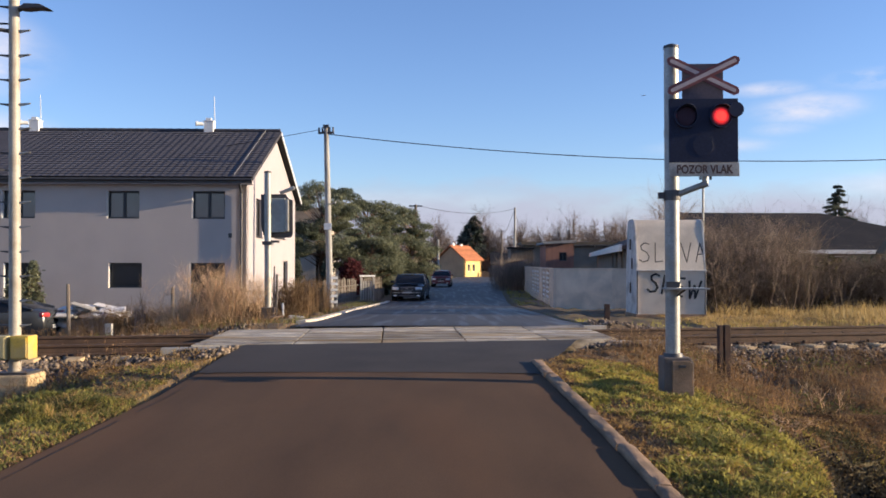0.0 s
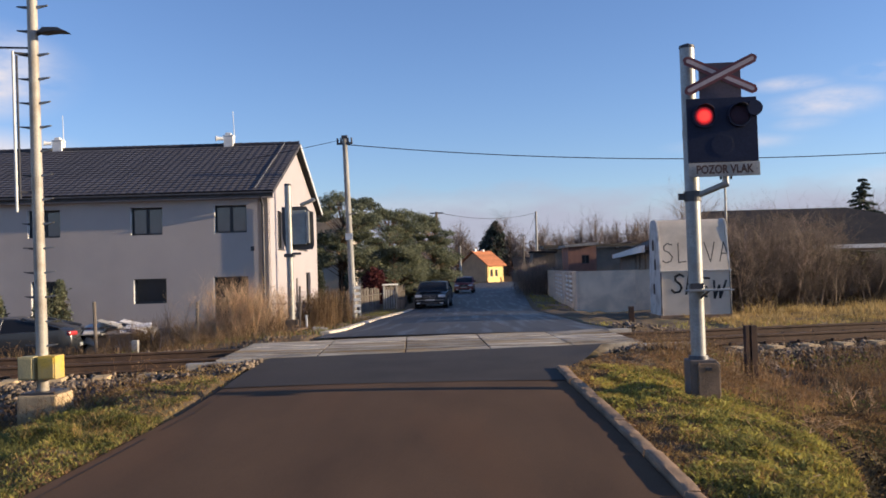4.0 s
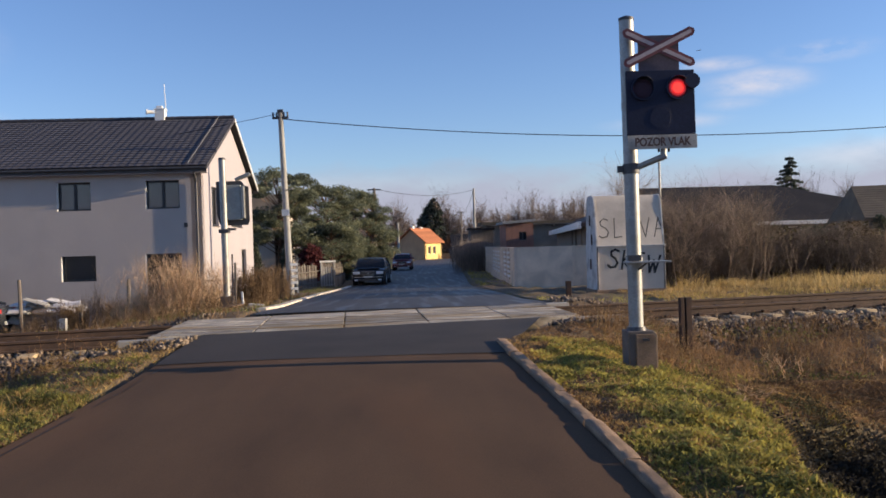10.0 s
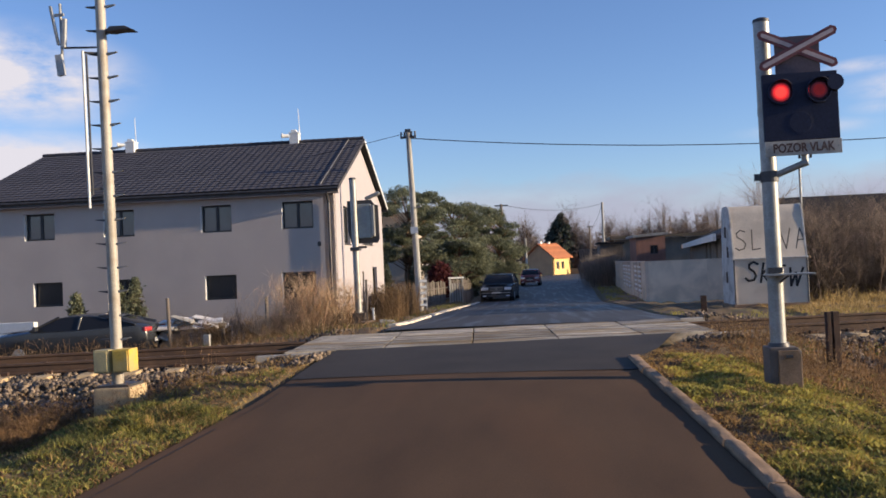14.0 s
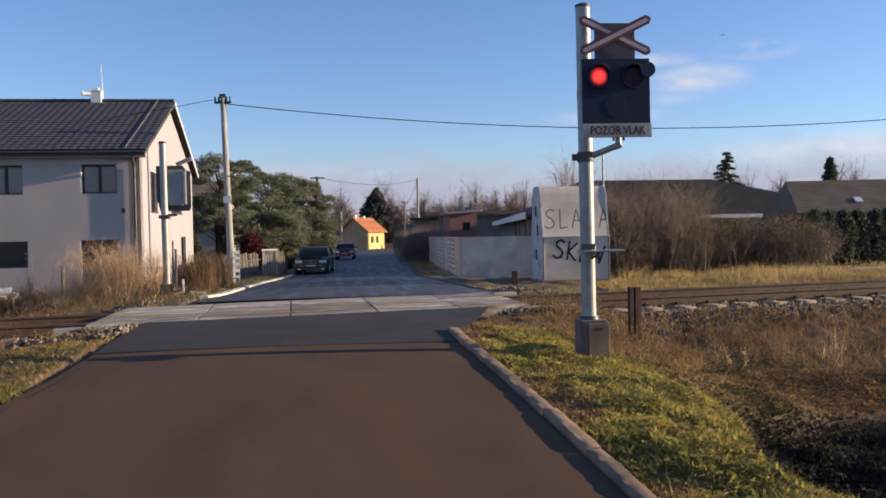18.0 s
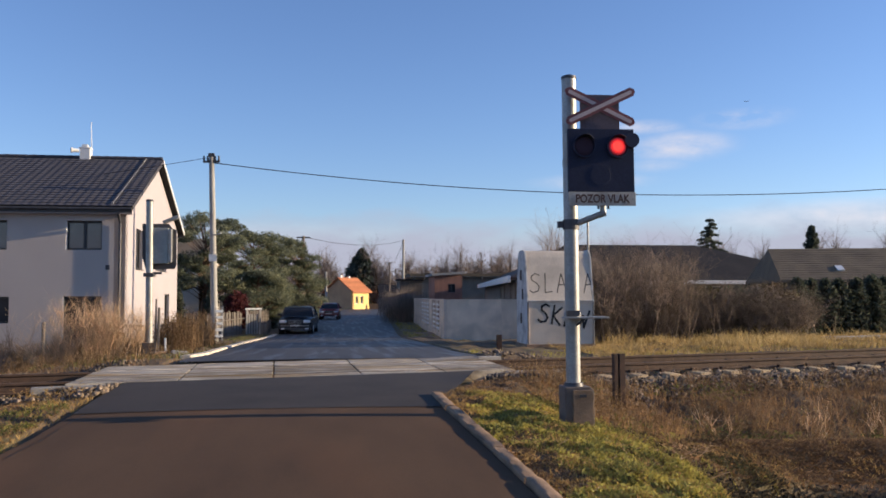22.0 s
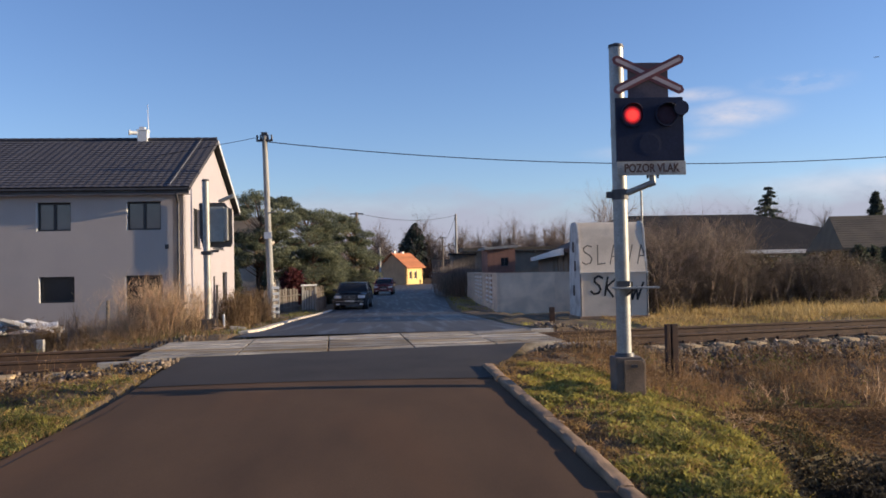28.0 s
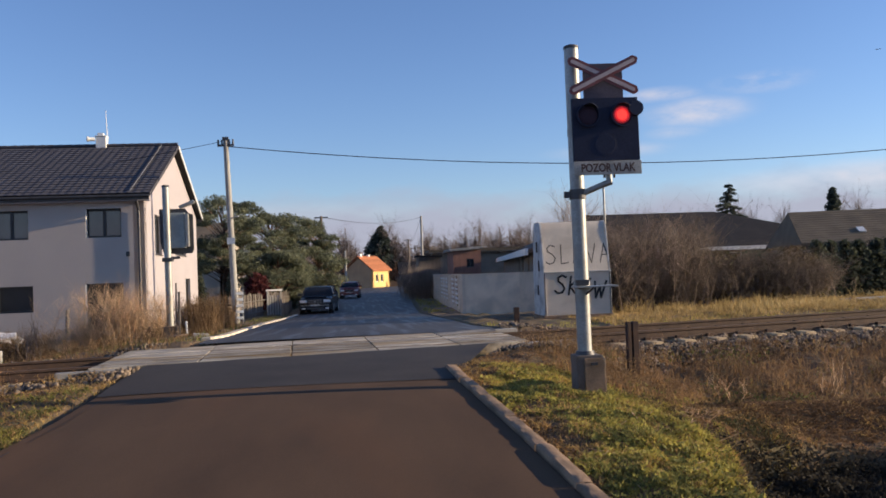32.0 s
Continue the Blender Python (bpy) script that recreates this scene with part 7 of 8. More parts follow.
def build_hut():
    x0, y0, z0, w, d = 5.42, 24.0, -0.3, 1.95, 1.35
    hut = thing("relay_hut", pose(x0, y0, 0), "beige railway relay hut with black spray paint", "hut")
    prof = [(0.0, z0), (0.0, 0.98), (0.02, 1.0), (0.24, 2.22), (0.33, 2.38), (0.5, 2.45), (d - 0.42, 2.45), (d - 0.28, 2.38), (d - 0.2, 2.22), (d - 0.02, 1.0), (d, 0.95), (d, z0)]
    turn = Matrix(((0, 1, 0, 0), (1, 0, 0, 0), (0, 0, 1, 0), (0, 0, 0, 1)))
    part("shell", Shape().prism(prof, 0.04, w - 0.04, m=turn), HUT, hut, smooth=True)
    for xx in (0.0, w - 0.05):
        part("end_frame", Shape().prism([(a + (0.02 if a > d / 2 else -0.02), b + (0.02 if b > 2 else 0)) for a, b in prof], xx, xx + 0.05, m=turn), HUT_SIDE, hut, "pale end wall with dark stains", bevel=0.006)
    part("waist_rail", Shape().box((w / 2, -0.01, 1.0), (w + 0.04, 0.07, 0.035)), HUT_SIDE, hut, bevel=0.005)
    for xx in (0.02, w - 0.03):
        part("seam", Shape().box((xx, -0.012, 0.35), (0.03, 0.03, 1.26)), STEEL_DARK, hut)
    part("plinth", Shape().box((w / 2, d / 2, z0 + 0.0), (w + 0.06, d + 0.06, 0.16)), CONCRETE_DARK, hut, bevel=0.01)
    for k, (yy, zz) in enumerate(((0.75, 1.75), (0.55, 1.2), (0.75, 0.5))):
        part("stain_patch", Shape().box((-0.006, yy, zz), (0.006, 0.2, 0.3)), RUST, hut)
    tilt = math.degrees(math.atan2(0.22, 1.22))
    part("sprayed_word", letters_strokes("SLAVA", 0.55, 0.015), PAINT_GREY, hut, "grey sprayed word", at=pose(0.1, 0.064, 1.24, -tilt, 0, 0) @ pose(0, -0.005, 0))
    part("sprayed_tag", letters_strokes("SKEW", 0.52, 0.03), PAINT_BLACK, hut, "thick black sprayed tag", at=pose(0.3, -0.004, 0.42, 0, 9, 0))


build_grass()
build_trees()
build_poles()
build_rail_things()
build_hut()


# ---- walls, gardens and buildings across the track ----
def build_walls():
    wall = thing("boundary_wall", pose(0, 0, 0), "grey precast concrete boundary wall at the street corner", "wall")
    top, base = 0.96, -0.95
    cx, cy = 4.72, 36.2

    def run(ax, ay, bx, by, n, lattice):
        a, b = Vector((ax, ay, 0)), Vector((bx, by, 0))
        ln = (b - a).length / n
        ang = math.degrees(math.atan2(b.y - a.y, b.x - a.x))
        for k in range(n):
            p = a.lerp(b, (k + 0.5) / n)
            m = pose(p.x, p.y, 0, 0, 0, ang)
            if k in lattice:
                panel = part("lattice_panel", Shape().box((0, 0, base + 0.2), (ln - 0.1, 0.06, 0.5)), WALL_GREY, wall, at=m)
                for j in range(6):
                    part("slat", Shape().box((0, 0, -0.35 + 0.22 * j), (ln - 0.12, 0.05, 0.09)), WHITE, panel, at=Matrix.Identity(4))
            else:
                part("panel", Shape().box((0, 0, (top + base) / 2), (ln - 0.09, 0.07, top - base)), WALL_GREY, wall, at=m, bevel=0.01)
            part("post", Shape().box((-ln / 2, 0, (top + base) / 2 + 0.02), (0.14, 0.14, top - base + 0.06)), WALL_GREY, wall, at=m, bevel=0.012)
            part("coping", Shape().box((0, 0, top + 0.02), (ln, 0.14, 0.05)), WALL_GREY, wall, at=m, bevel=0.008)

    run(cx, cy, 9.6, 35.7, 2, ())
    run(6.6, 72, cx, cy, 14, (7, 8, 9, 11, 12))
    step = thing("concrete_step", pose(5.2, 41, -0.8), "low dark slab by the wall", "slab")
    part("slab", Shape().box((-0.5, 0, 0.02), (1.0, 7, 0.16)), CONCRETE_DARK, step, bevel=0.02)
    ed = thing("garden_edge", pose(22.5, 27.4, gz(22.5, 27.4), 0, 0, 10), "pale low concrete edging before the gardens", "edging")
    part("edge", Shape().box((0, 0, 0.02), (14, 0.2, 0.2)), CONCRETE, ed, bevel=0.02)


def gable_block(name, m, L, D, base, eave, ridge, wall_m, roof_m, label, over=0.35, holes=(), rows=0, fascia=None, hip=0.0):
    """A plain house of length L along x and depth D, its ridge along x."""
    h = thing(name, m, label, "building")
    sh = Shape()
    wall_with_holes(sh, 0, L, base, eave, [(a, b, c, d) for a, b, c, d in holes], 0.3)
    part("front_wall", sh, wall_m, h)
    part("rear_wall", Shape().box((L / 2, D - 0.15, (base + eave) / 2), (L, 0.3, eave - base)), wall_m, h)
    hip = float(hip) if isinstance(hip, (int, float)) else hip
    peak = ridge - 0.1 if hip == 0 else eave
    for x in (0.0, L - 0.3):
        prof = [(0, base), (D, base), (D, eave), (D / 2, peak), (0, eave)] if hip == 0 else [(0, base), (D, base), (D, eave), (0, eave)]
        turn = Matrix(((0, 1, 0, 0), (1, 0, 0, 0), (0, 0, 1, 0), (0, 0, 0, 1)))
        part("gable_wall", Shape().prism(prof, x, x + 0.3, m=turn), wall_m, h)
    rise = (ridge - eave) / (D / 2)
    zo = eave - over * rise
    a, b = -over, L + over
    hl, hr = (hip, hip) if isinstance(hip, float) else hip
    hip = max(hl, hr)
    t = 0.14
    r = Shape()
    pts = [(a, -over, zo), (b, -over, zo), (b - hr, D / 2, ridge), (a + hl, D / 2, ridge), (a, D + over, zo), (b, D + over, zo)]
    pts += [(x, y, z + t) for x, y, z in pts]
    ends = [(6, 9, 10), (7, 11, 8), (0, 4, 3), (1, 2, 5), (0, 6, 10, 4), (1, 5, 11, 7)] if hip > 0 else [(1, 2, 8, 7), (2, 5, 11, 8), (4, 3, 9, 10), (3, 0, 6, 9)]
    r.add(pts, [(6, 7, 8, 9), (9, 8, 11, 10), (3, 2, 1, 0), (4, 5, 2, 3), (0, 1, 7, 6), (5, 4, 10, 11)] + ends)
    part("roof", r, roof_m, h)
    if rows:
        for k in range(rows):
            u = k / rows
            y, z = -over + u * (D / 2 + over), zo + u * (ridge - zo) + t
            part("tile_course", Shape().box(((a + b) / 2, y + 0.15, z + 0.02 + 0.15 * rise), (b - a - (hl + hr) * u, 0.32, 0.04), rx=math.degrees(math.atan(rise))), roof_m, h)
    if fascia:
        part("gutter", Shape().box((L / 2, -over - 0.05, zo + 0.05), (b - a, 0.14, 0.32)), fascia, h, "pale gutter board", bevel=0.01)
    for x0, x1, z0, z1 in holes:
        win = part("window", Shape().box(((x0 + x1) / 2, 0.14, z0 + 0.04), (x1 - x0, 0.07, 0.08)).box(((x0 + x1) / 2, 0.14, z1 - 0.04), (x1 - x0, 0.07, 0.08)).box((x0 + 0.04, 0.14, (z0 + z1) / 2), (0.08, 0.07, z1 - z0 - 0.16)).box((x1 - 0.04, 0.14, (z0 + z1) / 2), (0.08, 0.07, z1 - z0 - 0.16)), WHITE, h)
        part("pane", Shape().box(((x0 + x1) / 2, 0.16, (z0 + z1) / 2), (x1 - x0 - 0.1, 0.02, z1 - z0 - 0.1)), GLASS_DARK, win)
    return h


def build_buildings():
    gable_block("bungalow", pose(12.6, 70, 0, 0, 0, -97.15), 30, 5.5, -1.0, 2.1, 3.25, RENDER_BROWN, ROOF_WARM, "low dull brown bungalow with a dark roof and pale gutter board", 0.5,
                ((17.0, 18.2, 0.9, 1.9), (20.0, 21.4, 0.9, 1.9), (24, 25.2, 0.9, 1.9), (27, 28.2, 0.9, 1.9)), fascia=WHITE, hip=2.4)
    gable_block("long_house", pose(17.5, 71.25, 0, 0, 0, 2), 29.4, 13.7, -1.2, 2.46, 5.77, RENDER_BROWN, ROOF_DARK, "long low house with a dark hipped roof", 0.55, ((2.5, 4.0, 0.6, 1.9), (9, 10.4, 0.6, 1.9), (15, 16.6, 0.6, 1.9)), fascia=WHITE, hip=(5.0, 12.5))
    brown = gable_block("long_house", pose(32.4, 58.4, 0, 0, 0, -11), 20, 8.2, -1.0, 2.2, 4.5, RENDER_BROWN, ROOF_BROWN, "long house under a brown corrugated roof", 0.3, ((2.2, 3.3, 0.6, 1.6), (6.7, 7.8, 0.6, 1.6), (12, 13.1, 0.6, 1.6)), rows=14, hip=0.5)
    part("skylight", Shape().box((4.4, 1.15, 3.07), (0.5, 0.7, 0.08), rx=29), WHITE, brown, "pale roof window")
    # brick shed with a flat roof
    sh = thing("brick_shed", pose(8.4, 70, 0, 0, 0, 2) @ Matrix.Diagonal((0.82, 1, 1, 1)), "small red brick shed with a pale flat roof", "shed")
    s = Shape()
    wall_with_holes(s, 0, 2.8, -1.0, 2.85, [(1.35, 2.1, 1.45, 2.15)], 0.3)
    part("front_wall", s, BRICK_RED, sh)
    for xx in (0.15, 2.65):
        part("side_wall", Shape().box((xx, 1.65, 0.92), (0.3, 2.7, 3.85)), BRICK_RED, sh)
    part("rear_wall", Shape().box((1.4, 3.15, 0.92), (2.8, 0.3, 3.85)), BRICK_RED, sh)
    part("roof", Shape().box((1.35, 1.6, 2.97), (3.4, 3.9, 0.2), ry=-3), CONCRETE, sh, bevel=0.02)
    win = part("window", Shape().box((1.725, 0.12, 1.48), (0.75, 0.06, 0.06)).box((1.725, 0.12, 2.12), (0.75, 0.06, 0.06)).box((1.725, 0.118, 1.8), (0.05, 0.06, 0.58)), STEEL_DARK, sh)
    part("pane", Shape().box((1.725, 0.15, 1.8), (0.72, 0.02, 0.66)), GLASS_DARK, win)
    # dark sheds beside it
    d = thing("dark_shed", pose(5.9, 74, 0), "dark boarded shed with a flat felt roof", "shed")
    part("body", Shape().box((0.9, 1.5, 0.75), (1.9, 3, 3.5)), WOOD_GREY, d)
    part("roof", Shape().box((0.9, 1.5, 2.55), (2.2, 3.4, 0.14), ry=2), ROOF_DARK, d)
    d = thing("long_shed", pose(9, 88, 0), "long low shed with a flat dark roof", "shed")
    part("body", Shape().box((7, 2, 1.05), (15, 4, 4.2)), RENDER_BROWN, d)
    part("roof", Shape().box((7, 2, 3.3), (16, 5, 0.3)), ROOF_BROWN, d)
    part("roof_upstand", Shape().box((7, -0.4, 3.15), (16, 0.1, 0.14)), CONCRETE, d)
    for k in range(5):
        part("purlin", Shape().box((0.5 + 3 * k, -0.3, 2.98), (0.16, 0.6, 0.2)), WOOD_GREY, d)
    # orange-roofed house at the bend
    o = gable_block("village_house", pose(3.35, 133.2, 0, 0, 0, 0) @ pose(0, 0, 0, 0, 0, 52), 4.4, 5.4, -1.0, 1.95, 4.0, YELLOW_WALL, ROOF_ORANGE, "small yellow village house with an orange tiled roof", 0.35,
                    ((0.8, 1.5, 0.0, 1.2), (2.1, 2.8, 0.0, 1.2)), rows=10)
    # gable walls get the colour with shade painted in
    for ob in o.children:
        if ob.name.startswith("gable_wall"):
            ob.data.materials[0] = GABLE_SHADE
    part("chimney", Shape().box((0.5, 2.7, 4.15), (0.4, 0.4, 0.7)), WHITE, o)
    part("chimney", Shape().box((2.6, 2.7, 4.1), (0.4, 0.4, 0.5)), WHITE, o)
    b = thing("low_wall", pose(7.6, 136, PLAIN), "low pale wall at the bend of the street", "wall")
    part("wall_body", Shape().box((1.5, 0, 0.4), (6, 0.25, 0.9)), CONCRETE_DARK, b)
    d = gable_block("barn", pose(8.5, 146, 0), 9, 6, -1.0, 1.2, 3.0, RENDER_BROWN, ROOF_DARK, "low grey barn behind the village house", 0.4)
    # pale house behind the gable and pines
    n = gable_block("pale_house", pose(-18.1, 62, 0), 9.2, 9, -1.0, 3.6, 5.4, BEIGE, ROOF_BROWN, "beige house behind the pines", 0.3, ((6.5, 7.6, 1.0, 2.2),))
    part("white_board", Shape().box((9.3, 0.3, 2.3), (0.6, 0.1, 0.5)), WHITE, n)
    # yellow gate pillar and wall by the parked cars
    g = thing("gate_pillar", pose(-1.3, 82, PLAIN), "sunlit yellow rendered gate wall by the street", "wall")
    part("pillar", Shape().box((0, 0, 0.75), (1.0, 0.5, 1.9)), YELLOW_WALL, g, bevel=0.02)
    part("cap", Shape().box((0, 0, 1.73), (1.1, 0.6, 0.08)), CONCRETE, g)
    g = thing("white_pillar", pose(-1.95, 78, PLAIN), "white gate pillar by the street", "wall")
    part("pillar", Shape().box((0, 0, 0.7), (0.4, 0.4, 1.7)), WHITE, g, bevel=0.02)


def build_street_fence():
    # boarded fence along the left side of the street
    f = thing("board_fence", pose(0, 0, 0), "grey weathered board fence along the street", "fence")
    a, b = Vector((-5.6, 40.2, 0)), Vector((-3.6, 57.5, 0))
    n = 84
    ang = math.degrees(math.atan2(b.y - a.y, b.x - a.x))
    board = Shape().box((0, 0, 0.55), (0.16, 0.025, 1.3)).mesh("board", WOOD_GREY)
    for k in range(n):
        if 34 < k < 40:
            continue
        p = a.lerp(b, k / n)
        part("board", board, None, f, at=pose(p.x, p.y, gz(p.x, p.y) + random.uniform(-0.05, 0.05), random.uniform(-2, 2), 0, ang))
    for z in (0.25, 0.85):
        part("stringer", Shape().tube((a.x + 0.04, a.y, PLAIN + z), (b.x + 0.04, b.y, PLAIN + z), 0.035, 0.035, 6), WOOD_GREY, f)
    g = thing("gate", pose(-4.55, 47.6, gz(-4.55, 47.6), 0, 0, 20), "pale wooden garden gate frame by the street", "gate")
    for x in (0.0, 0.72):
        part("gate_post", Shape().box((x, 0, 0.62), (0.1, 0.1, 1.5)), WOOD_PALE, g, bevel=0.01)
    part("lintel", Shape().box((0.36, 0, 1.36), (0.9, 0.1, 0.09)), WHITE, g, bevel=0.01)
    for k in range(4):
        part("picket", Shape().box((0.15 + 0.14 * k, 0.03, 0.55), (0.08, 0.03, 1.05)), WOOD_PALE, g)
    part("gate_rail", Shape().box((0.36, 0.06, 0.7), (0.56, 0.03, 0.07)), WOOD_GREY, g)
    s = thing("stile", pose(-4.2, 33.0, gz(-4.2, 33.0), 0, 0, 8), "pale slatted stile on the verge by the utility pole", "stile")
    for x in (-0.12, 0.13):
        part("upright", Shape().box((x, 0, 0.63), (0.05, 0.05, 1.36)), WOOD_PALE, s)
    for k in range(5):
        part("rung", Shape().box((0.005, -0.03, 0.25 + 0.23 * k), (0.27, 0.03, 0.1)), WHITE, s, bevel=0.006)
    for k in range(6):
        q = thing("stake", pose(-3.35 - 0.05 * k, 42.4 + 1.9 * k, gz(-3.4, 42.4 + 1.9 * k), 0, random.uniform(-4, 4), 0), "short wooden stake on the verge", "stake")
        part("stake_body", Shape().box((0, 0, 0.25), (0.09, 0.09, 0.7)), WOOD_GREY, q)


# ---- cars ----
def loft(sections, close=True):
    """A hull through cross sections of equal count."""
    sh = Shape()
    n = len(sections[0])
    pts = [p for s in sections for p in s]
    faces = []
    for i in range(len(sections) - 1):
        for k in range(n - 1):
            q = i * n + k
            faces.append((q, q + 1, q + 1 + n, q + n))
    if close:
        faces += [tuple(range(n)), tuple(range(len(pts) - 1, len(pts) - n - 1, -1))]
    return sh.add(pts, faces)


def build_car(m, paint, label, L, W, H, cabin, bonnet_z, tail_z, clear=0.2):
    """The car looks to -y; cabin gives the foot and the top of the screens, from the nose."""
    car = thing("car", m, label, "car")
    w = W / 2

    def ring(y, zb, zt, half, crown=0.04, tuck=0.9):
        return [(-half * tuck, y, zb), (-half * 0.985, y, zb + 0.12), (-half, y, (zb + zt) / 2), (-half * 0.97, y, zt - 0.06), (-half * 0.86, y, zt), (0, y, zt + crown),
                (half * 0.86, y, zt), (half * 0.97, y, zt - 0.06), (half, y, (zb + zt) / 2), (half * 0.985, y, zb + 0.12), (half * tuck, y, zb)]
    f0, f1, r1, r0 = cabin
    belt = bonnet_z + 0.04
    secs = [ring(0.0, clear + 0.12, bonnet_z - 0.22, w * 0.82, 0.02), ring(0.06, clear + 0.05, bonnet_z - 0.1, w * 0.9), ring(0.25, clear, bonnet_z - 0.04, w * 0.97), ring(0.7, clear, bonnet_z, w),
            ring(f0, clear, belt, w), ring((f1 + r1) / 2, clear, belt + 0.02, w), ring(r0 - 0.05, clear, tail_z, w), ring(L - 0.3, clear, tail_z - 0.01, w * 0.98), ring(L - 0.06, clear + 0.06, tail_z - 0.08, w * 0.93), ring(L, clear + 0.14, tail_z - 0.25, w * 0.86)]
    part("body", loft(secs), paint, car, smooth=True)
    wb, wt = w * 0.94, w * 0.77
    # glasshouse: dark glass core, painted roof and pillars
    def hoop(y, z, hw, low, lw):
        return [(-lw, y, low), (-(hw + lw) / 2, y, (z + low) / 2), (-hw, y, z - 0.03), (-hw * 0.85, y, z), (hw * 0.85, y, z), (hw, y, z - 0.03), ((hw + lw) / 2, y, (z + low) / 2), (lw, y, low)]
    rise, fall = H - belt, H - tail_z
    secs = [hoop(f0, belt - 0.01, wb * 0.98, belt - 0.06, wb), hoop(f0 + (f1 - f0) * 0.5, belt + rise * 0.58, wb * 0.45 + wt * 0.53, belt - 0.04, wb), hoop(f1, H - 0.05, wt, belt - 0.02, wb),
            hoop(f1 + 0.35, H - 0.02, wt, belt - 0.02, wb), hoop((f1 + r1) / 2, H - 0.015, wt, belt - 0.02, wb), hoop(r1 - 0.3, H - 0.035, wt, belt - 0.02, wb), hoop(r1, H - 0.08, wt, belt - 0.02, wb),
            hoop(r1 + (r0 - r1) * 0.5, tail_z + fall * 0.56, wb * 0.4 + wt * 0.58, tail_z - 0.05, wb), hoop(r0, tail_z, wb * 0.98, tail_z - 0.06, wb)]
    part("glasshouse", loft(secs), CAR_GLASS, car, "dark car windows", smooth=True)
    lid = []
    for k in range(9):
        y = f1 - 0.06 + (r1 - f1 + 0.1) * k / 8
        z = H + 0.012 - 0.07 * (2 * k / 8 - 1) ** 2
        lid.append([(-wt * 0.99, y, z - 0.07), (-wt * 0.93, y, z - 0.02), (-wt * 0.6, y, z), (0, y, z + 0.012), (wt * 0.6, y, z), (wt * 0.93, y, z - 0.02), (wt * 0.99, y, z - 0.07)])
    part("roof", loft(lid), paint, car, smooth=True)
    for x in (-1, 1):
        for (y0, z0), (y1, z1) in (((f0, belt), (f1, H - 0.03)), ((r1, H - 0.03), (r0, tail_z)), (((f1 + r1) / 2, belt), ((f1 + r1) / 2 + 0.05, H - 0.03))):
            a = (x * (wb if z0 < H - 0.1 else wt), y0, z0)
            b = (x * (wb if z1 < H - 0.1 else wt), y1, z1)
            part("pillar", Shape().tube(a, b, 0.035, 0.035, 8), paint, car)
        part("mirror", Shape().box((x * (w + 0.09), f0 + 0.25, belt + 0.08), (0.2, 0.1, 0.14)), paint, car, bevel=0.03)
        part("headlight", Shape().box((x * w * 0.7, 0.0, bonnet_z - 0.225), (0.38, 0.14, 0.15), rz=x * 16), HEADLIGHT, car, "clear headlight", bevel=0.04)
        part("fog_light", Shape().box((x * w * 0.7, -0.035, clear + 0.14), (0.2, 0.06, 0.075)), HEADLIGHT, car, bevel=0.02)
        part("tail_light", Shape().box((x * w * 0.76, L - 0.07, tail_z - 0.16), (0.34, 0.16, 0.14), rz=-x * 22), TAIL_RED, car, "red tail light", bevel=0.05)
        for y in (0.82, L - 0.85):
            wheel = part("wheel", Shape().tube((x * (w - 0.2), y, 0.32), (x * (w + 0.005), y, 0.32), 0.325, 0.325, 28), RUBBER, car, "black tyre", smooth=True)
            part("rim", Shape().tube((x * (w - 0.02), y, 0.32), (x * (w + 0.012), y, 0.32), 0.21, 0.2, 20), GALV, wheel, "alloy rim", smooth=True)
            part("arch", Shape().tube((x * (w - 0.24), y, 0.33), (x * (w - 0.001), y, 0.33), 0.385, 0.385, 28), RUBBER, car)
    part("grille", Shape().box((0, 0.0, bonnet_z - 0.24), (W * 0.4, 0.06, 0.17)), STEEL_DARK, car, "dark slotted grille", bevel=0.02)
    part("grille_frame", Shape().box((0, -0.036, bonnet_z - 0.158), (W * 0.4, 0.02, 0.02)).box((0, -0.036, bonnet_z - 0.322), (W * 0.36, 0.02, 0.016)), GALV, car, "chrome grille frame")
    for k in range(3):
        part("grille_bar", Shape().box((0, -0.034, bonnet_z - 0.285 + 0.045 * k), (W * 0.37, 0.012, 0.012)), STEEL_DARK, car)
    part("badge", Shape().tube((0, -0.035, bonnet_z - 0.235), (0, -0.05, bonnet_z - 0.235), 0.045, 0.04, 16), GALV, car)
    part("bumper", Shape().box((0, 0.02, clear + 0.2), (W * 0.95, 0.14, 0.24)), paint, car, bevel=0.06)
    part("bumper_strip", Shape().box((0, -0.052, clear + 0.3), (W * 0.84, 0.012, 0.03)), GALV, car)
    part("air_intake", Shape().box((0, -0.05, clear + 0.14), (W * 0.5, 0.03, 0.08)), STEEL_DARK, car, bevel=0.01)
    part("bonnet_line", Shape().box((0, 0.35, bonnet_z + 0.012), (W * 0.66, 0.5, 0.016), rx=3), paint, car, bevel=0.006)
    part("wiper", Shape().tube((-0.1, f0 + 0.06, belt + 0.03), (-w * 0.6, f0 + 0.1, belt + 0.05), 0.012, 0.008, 6), STEEL_DARK, car)
    part("number_plate", Shape().box((0, -0.04, clear + 0.29), (0.5, 0.015, 0.11)), WHITE, car)
    part("number_plate", Shape().box((0, L + 0.005, clear + 0.4), (0.5, 0.015, 0.11)), WHITE, car)
    return car


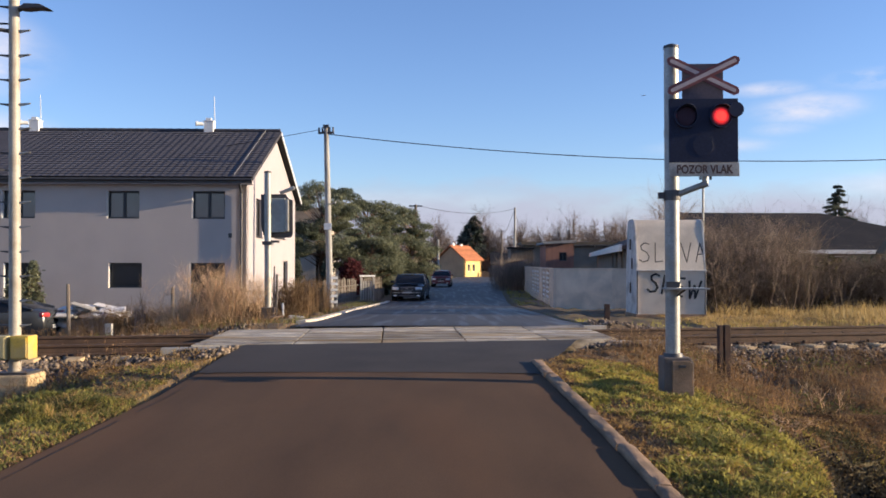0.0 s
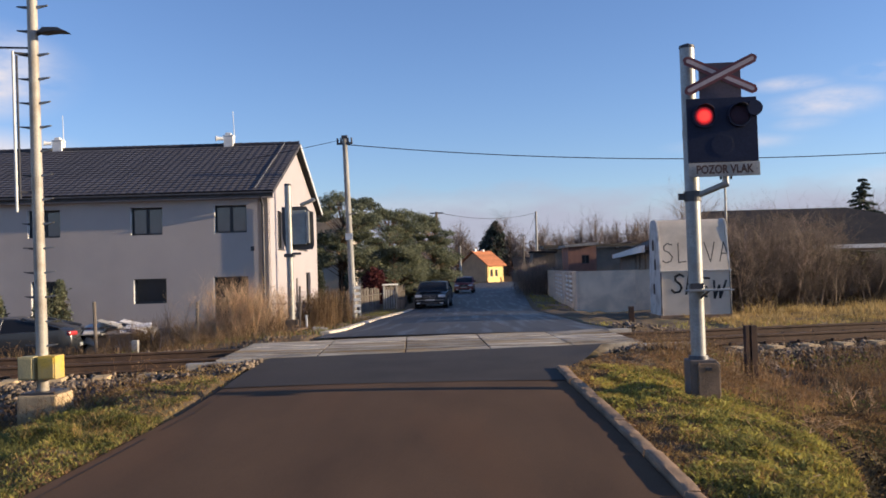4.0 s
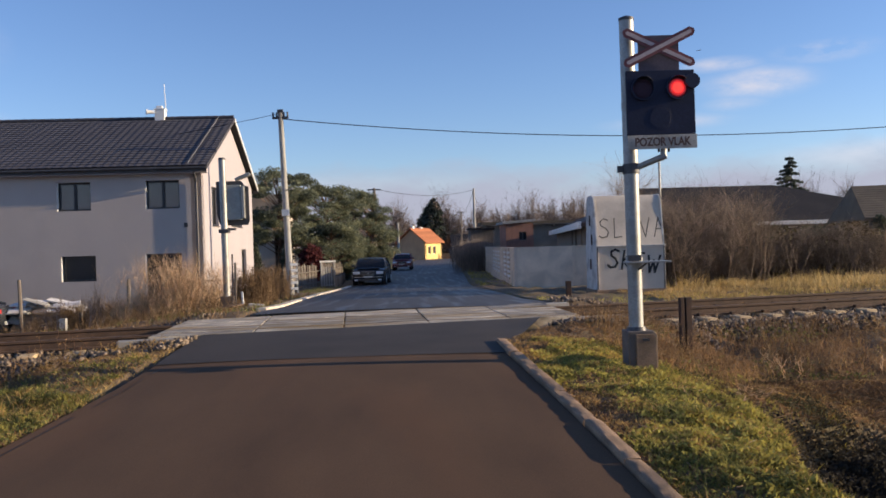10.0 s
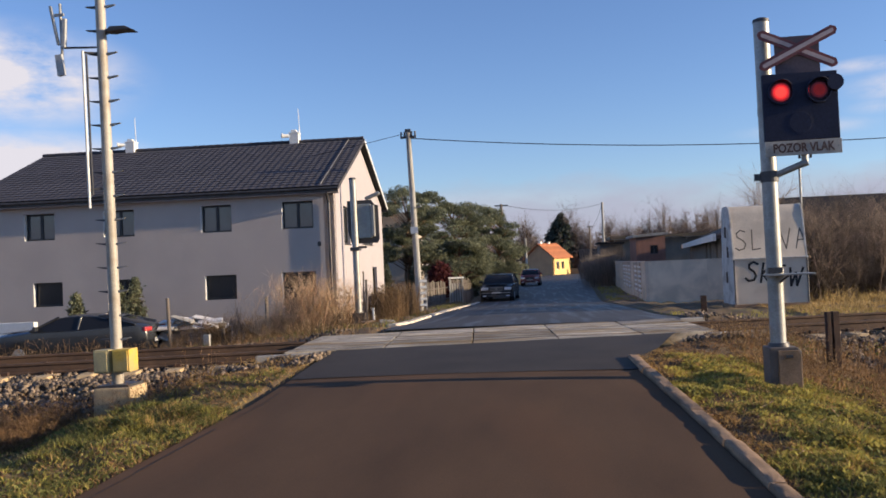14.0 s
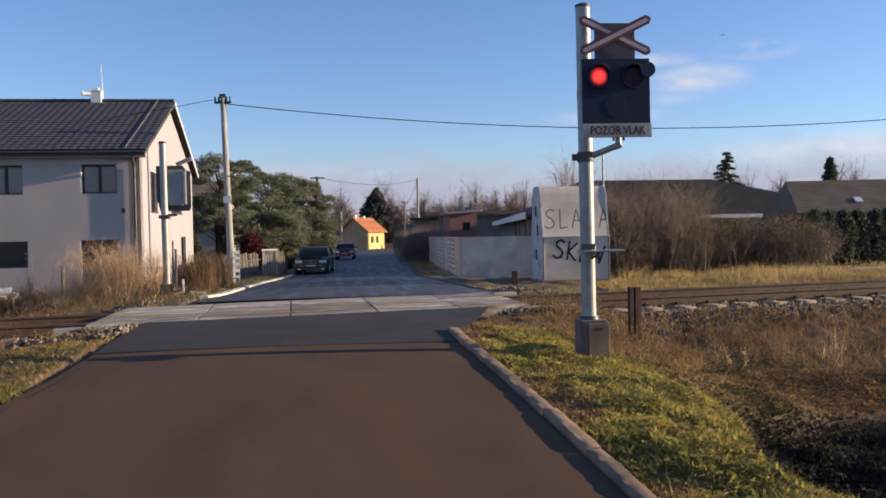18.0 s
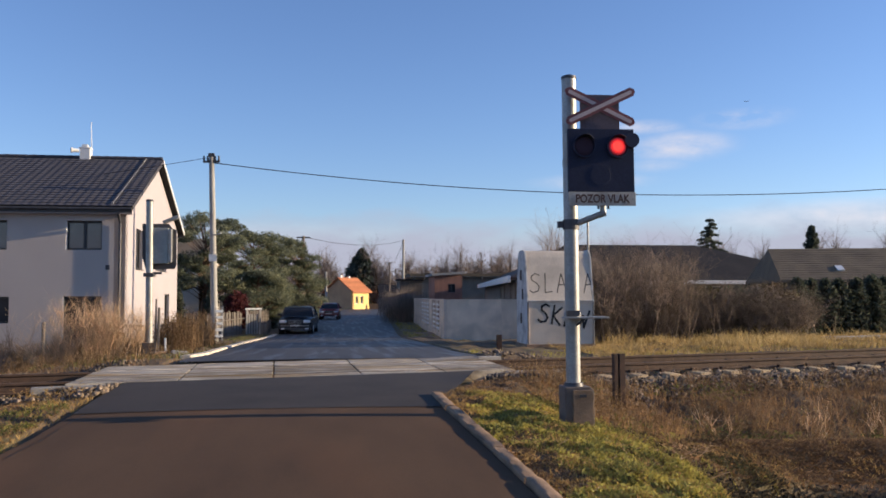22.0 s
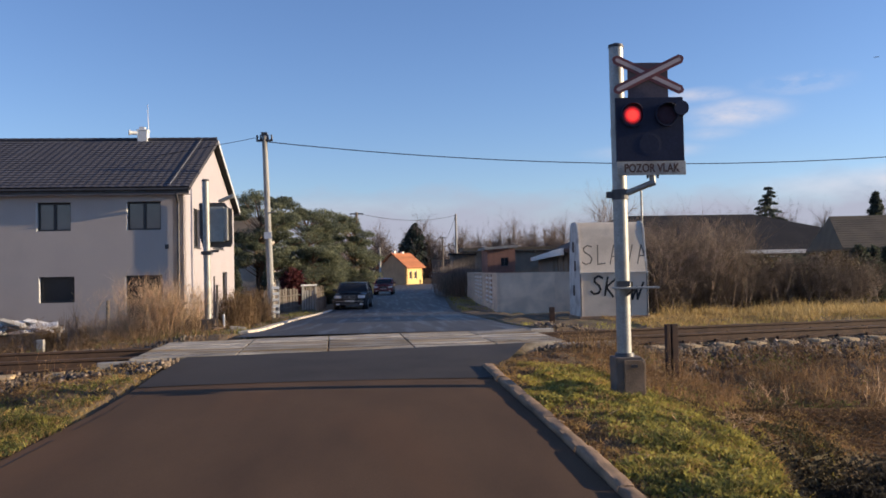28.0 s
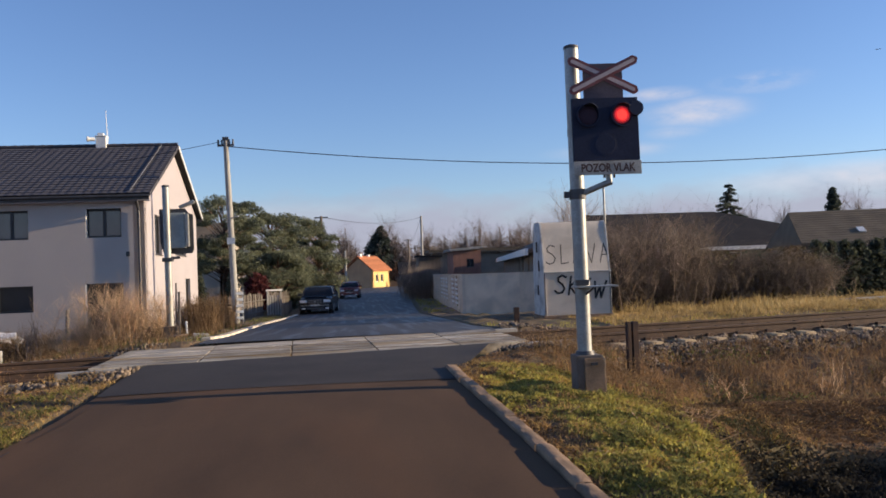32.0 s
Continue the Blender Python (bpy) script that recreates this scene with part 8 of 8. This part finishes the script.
def build_cars():
    build_car(pose(-1.95, 46.4, gz(-1.95, 46.4) + 0.06, 0, 0, -4), CAR_BLACK, "black estate car parked at the street edge facing the crossing", 4.5, 1.8, 1.5, (1.15, 1.75, 3.6, 4.25), 0.95, 1.0)
    build_car(pose(-0.2, 75, PLAIN + 0.02, 0, 0, -3), CAR_RED, "dark red car parked further down the street", 4.2, 1.72, 1.42, (1.0, 1.6, 3.0, 3.7), 0.9, 0.95)
    x, y = -16.4, 25.5
    build_car(pose(x, y, gz(x, y), 0, 0, -86), CAR_GREEN, "black saloon parked in the yard beyond the track", 4.75, 1.82, 1.45, (1.15, 2.0, 3.25, 4.4), 0.98, 1.12)
    # white wall stub and sacks in the yard
    w = thing("white_wall", pose(-19.2, 29.5, gz(-19, 29.5)), "white low yard wall with a pale end", "wall")
    part("wall_body", Shape().box((0, 0, 0.5), (2.6, 0.25, 1.2)), WHITE, w, bevel=0.01)
    pile = thing("sheeting_pile", pose(-10.8, 26.3, gz(-10.75, 26.3)) @ Matrix.Diagonal((1, 1, 1.35, 1)), "low heap of white folded plastic sheeting in the yard", "sheeting")
    rng = random.Random(3)
    for k in range(30):
        x = rng.uniform(-1.25, 1.0)
        z = 0.92 - 0.3 * abs(x + 0.1) + rng.uniform(-0.2, 0.06)
        part("folded_sheet", Shape().box((0, 0, 0), (rng.uniform(0.4, 0.8), 0.35, 0.035)), SACK if k % 3 else CONCRETE, pile, bevel=0.02,
             at=pose(x, rng.uniform(-0.5, 0.3), max(0.1, z), rng.uniform(-5, 25), rng.uniform(-8, 14), rng.uniform(-25, 25)))
    part("mound", Shape().box((-0.1, 0, 0.25), (2.2, 0.9, 0.62), taper=0.5), RENDER_BROWN, pile, bevel=0.1)
    for k, (x, y) in enumerate(((-16.9, 30.5), (-15.4, 30.8), (-14.9, 31.2))):
        rg = np.random.default_rng(60 + k)
        t, c = conifer_meshes(rg, 2.0 + 0.25 * k, 0.62, PINE, 2400, 0.08)
        place_tree(t, c, pose(x, y, gz(x, y)), "small yellowish evergreen in the yard", "shrub")


build_walls()
build_buildings()
build_street_fence()
build_cars()


# ---- what moves: two added lens drums imitate lamps flashing in turn, and an aeroplane crosses the sky ----
def build_plane():
    plane = thing("aeroplane", Matrix.Identity(4), "tiny dark aeroplane crossing the sky far away", "aeroplane")
    part("fuselage", Shape().tube((-4.6, 0, 0), (3.2, 0, 0.1), 0.35, 0.75, 10).tube((3.2, 0, 0.1), (5.2, 0, 0), 0.75, 0.2, 10), GALV, plane, smooth=True)
    part("wing", Shape().plate([(1.6, -5.2), (2.3, -5.2), (2.8, 0), (2.3, 5.2), (1.6, 5.2), (0.6, 0)], 0.1, 0.35), GALV, plane)
    part("tailplane", Shape().plate([(-4.6, -1.8), (-4.0, -1.8), (-3.4, 0), (-4.0, 1.8), (-4.6, 1.8)], 0.1, 0.25), GALV, plane)
    part("fin", Shape().prism([(-4.7, 0), (-3.4, 0), (-4.2, 1.6), (-4.8, 1.6)], -0.08, 0.08), GALV, plane)
    return plane


PLANE = build_plane()



def motions():
    period, first, share = 1.1035, 1.924, 0.4214
    for disc, spot, right in LENSES:
        def lit(t):
            return (((t - first) / period) % 1.0 < share) == right

        turn = {"lit": 0.0, "fading": -LENS_TURN, "dark": -2 * LENS_TURN}
        at = lambda a: Matrix.Translation(spot) @ Matrix.Rotation(radians(a), 4, "Z")
        state = "lit" if lit(0.0) else "dark"
        rows = [(0.0, at(turn[state]))]
        for k in range(6, int(32.0 * FPS) - 5):
            if lit(k / FPS) == lit((k - 1) / FPS):
                continue
            goal = "lit" if lit(k / FPS) else "dark"
            steps = (-3, -2, 0, 1) if goal == "lit" else (-2, -1, 3, 4)
            for step, a in zip(steps, (state, "fading", "fading", goal)):
                rows.append(((k + step) / FPS, at(turn[a])))
            state = goal
        rows.append((32.0, at(turn[state])))
        walk(disc, rows)
    rows = []
    for k in range(17):
        t = 2.0 * k
        az, el, far = radians(13.2 + 0.64 * t), radians(10.9 + 1.2 * min(1.0, t / 13.0)), 1900.0
        rows.append((t, pose(far * math.sin(az) * math.cos(el), far * math.cos(az) * math.cos(el), 1.2 + far * math.sin(el), 8, -4, -22)))
    walk(PLANE, rows)


motions()
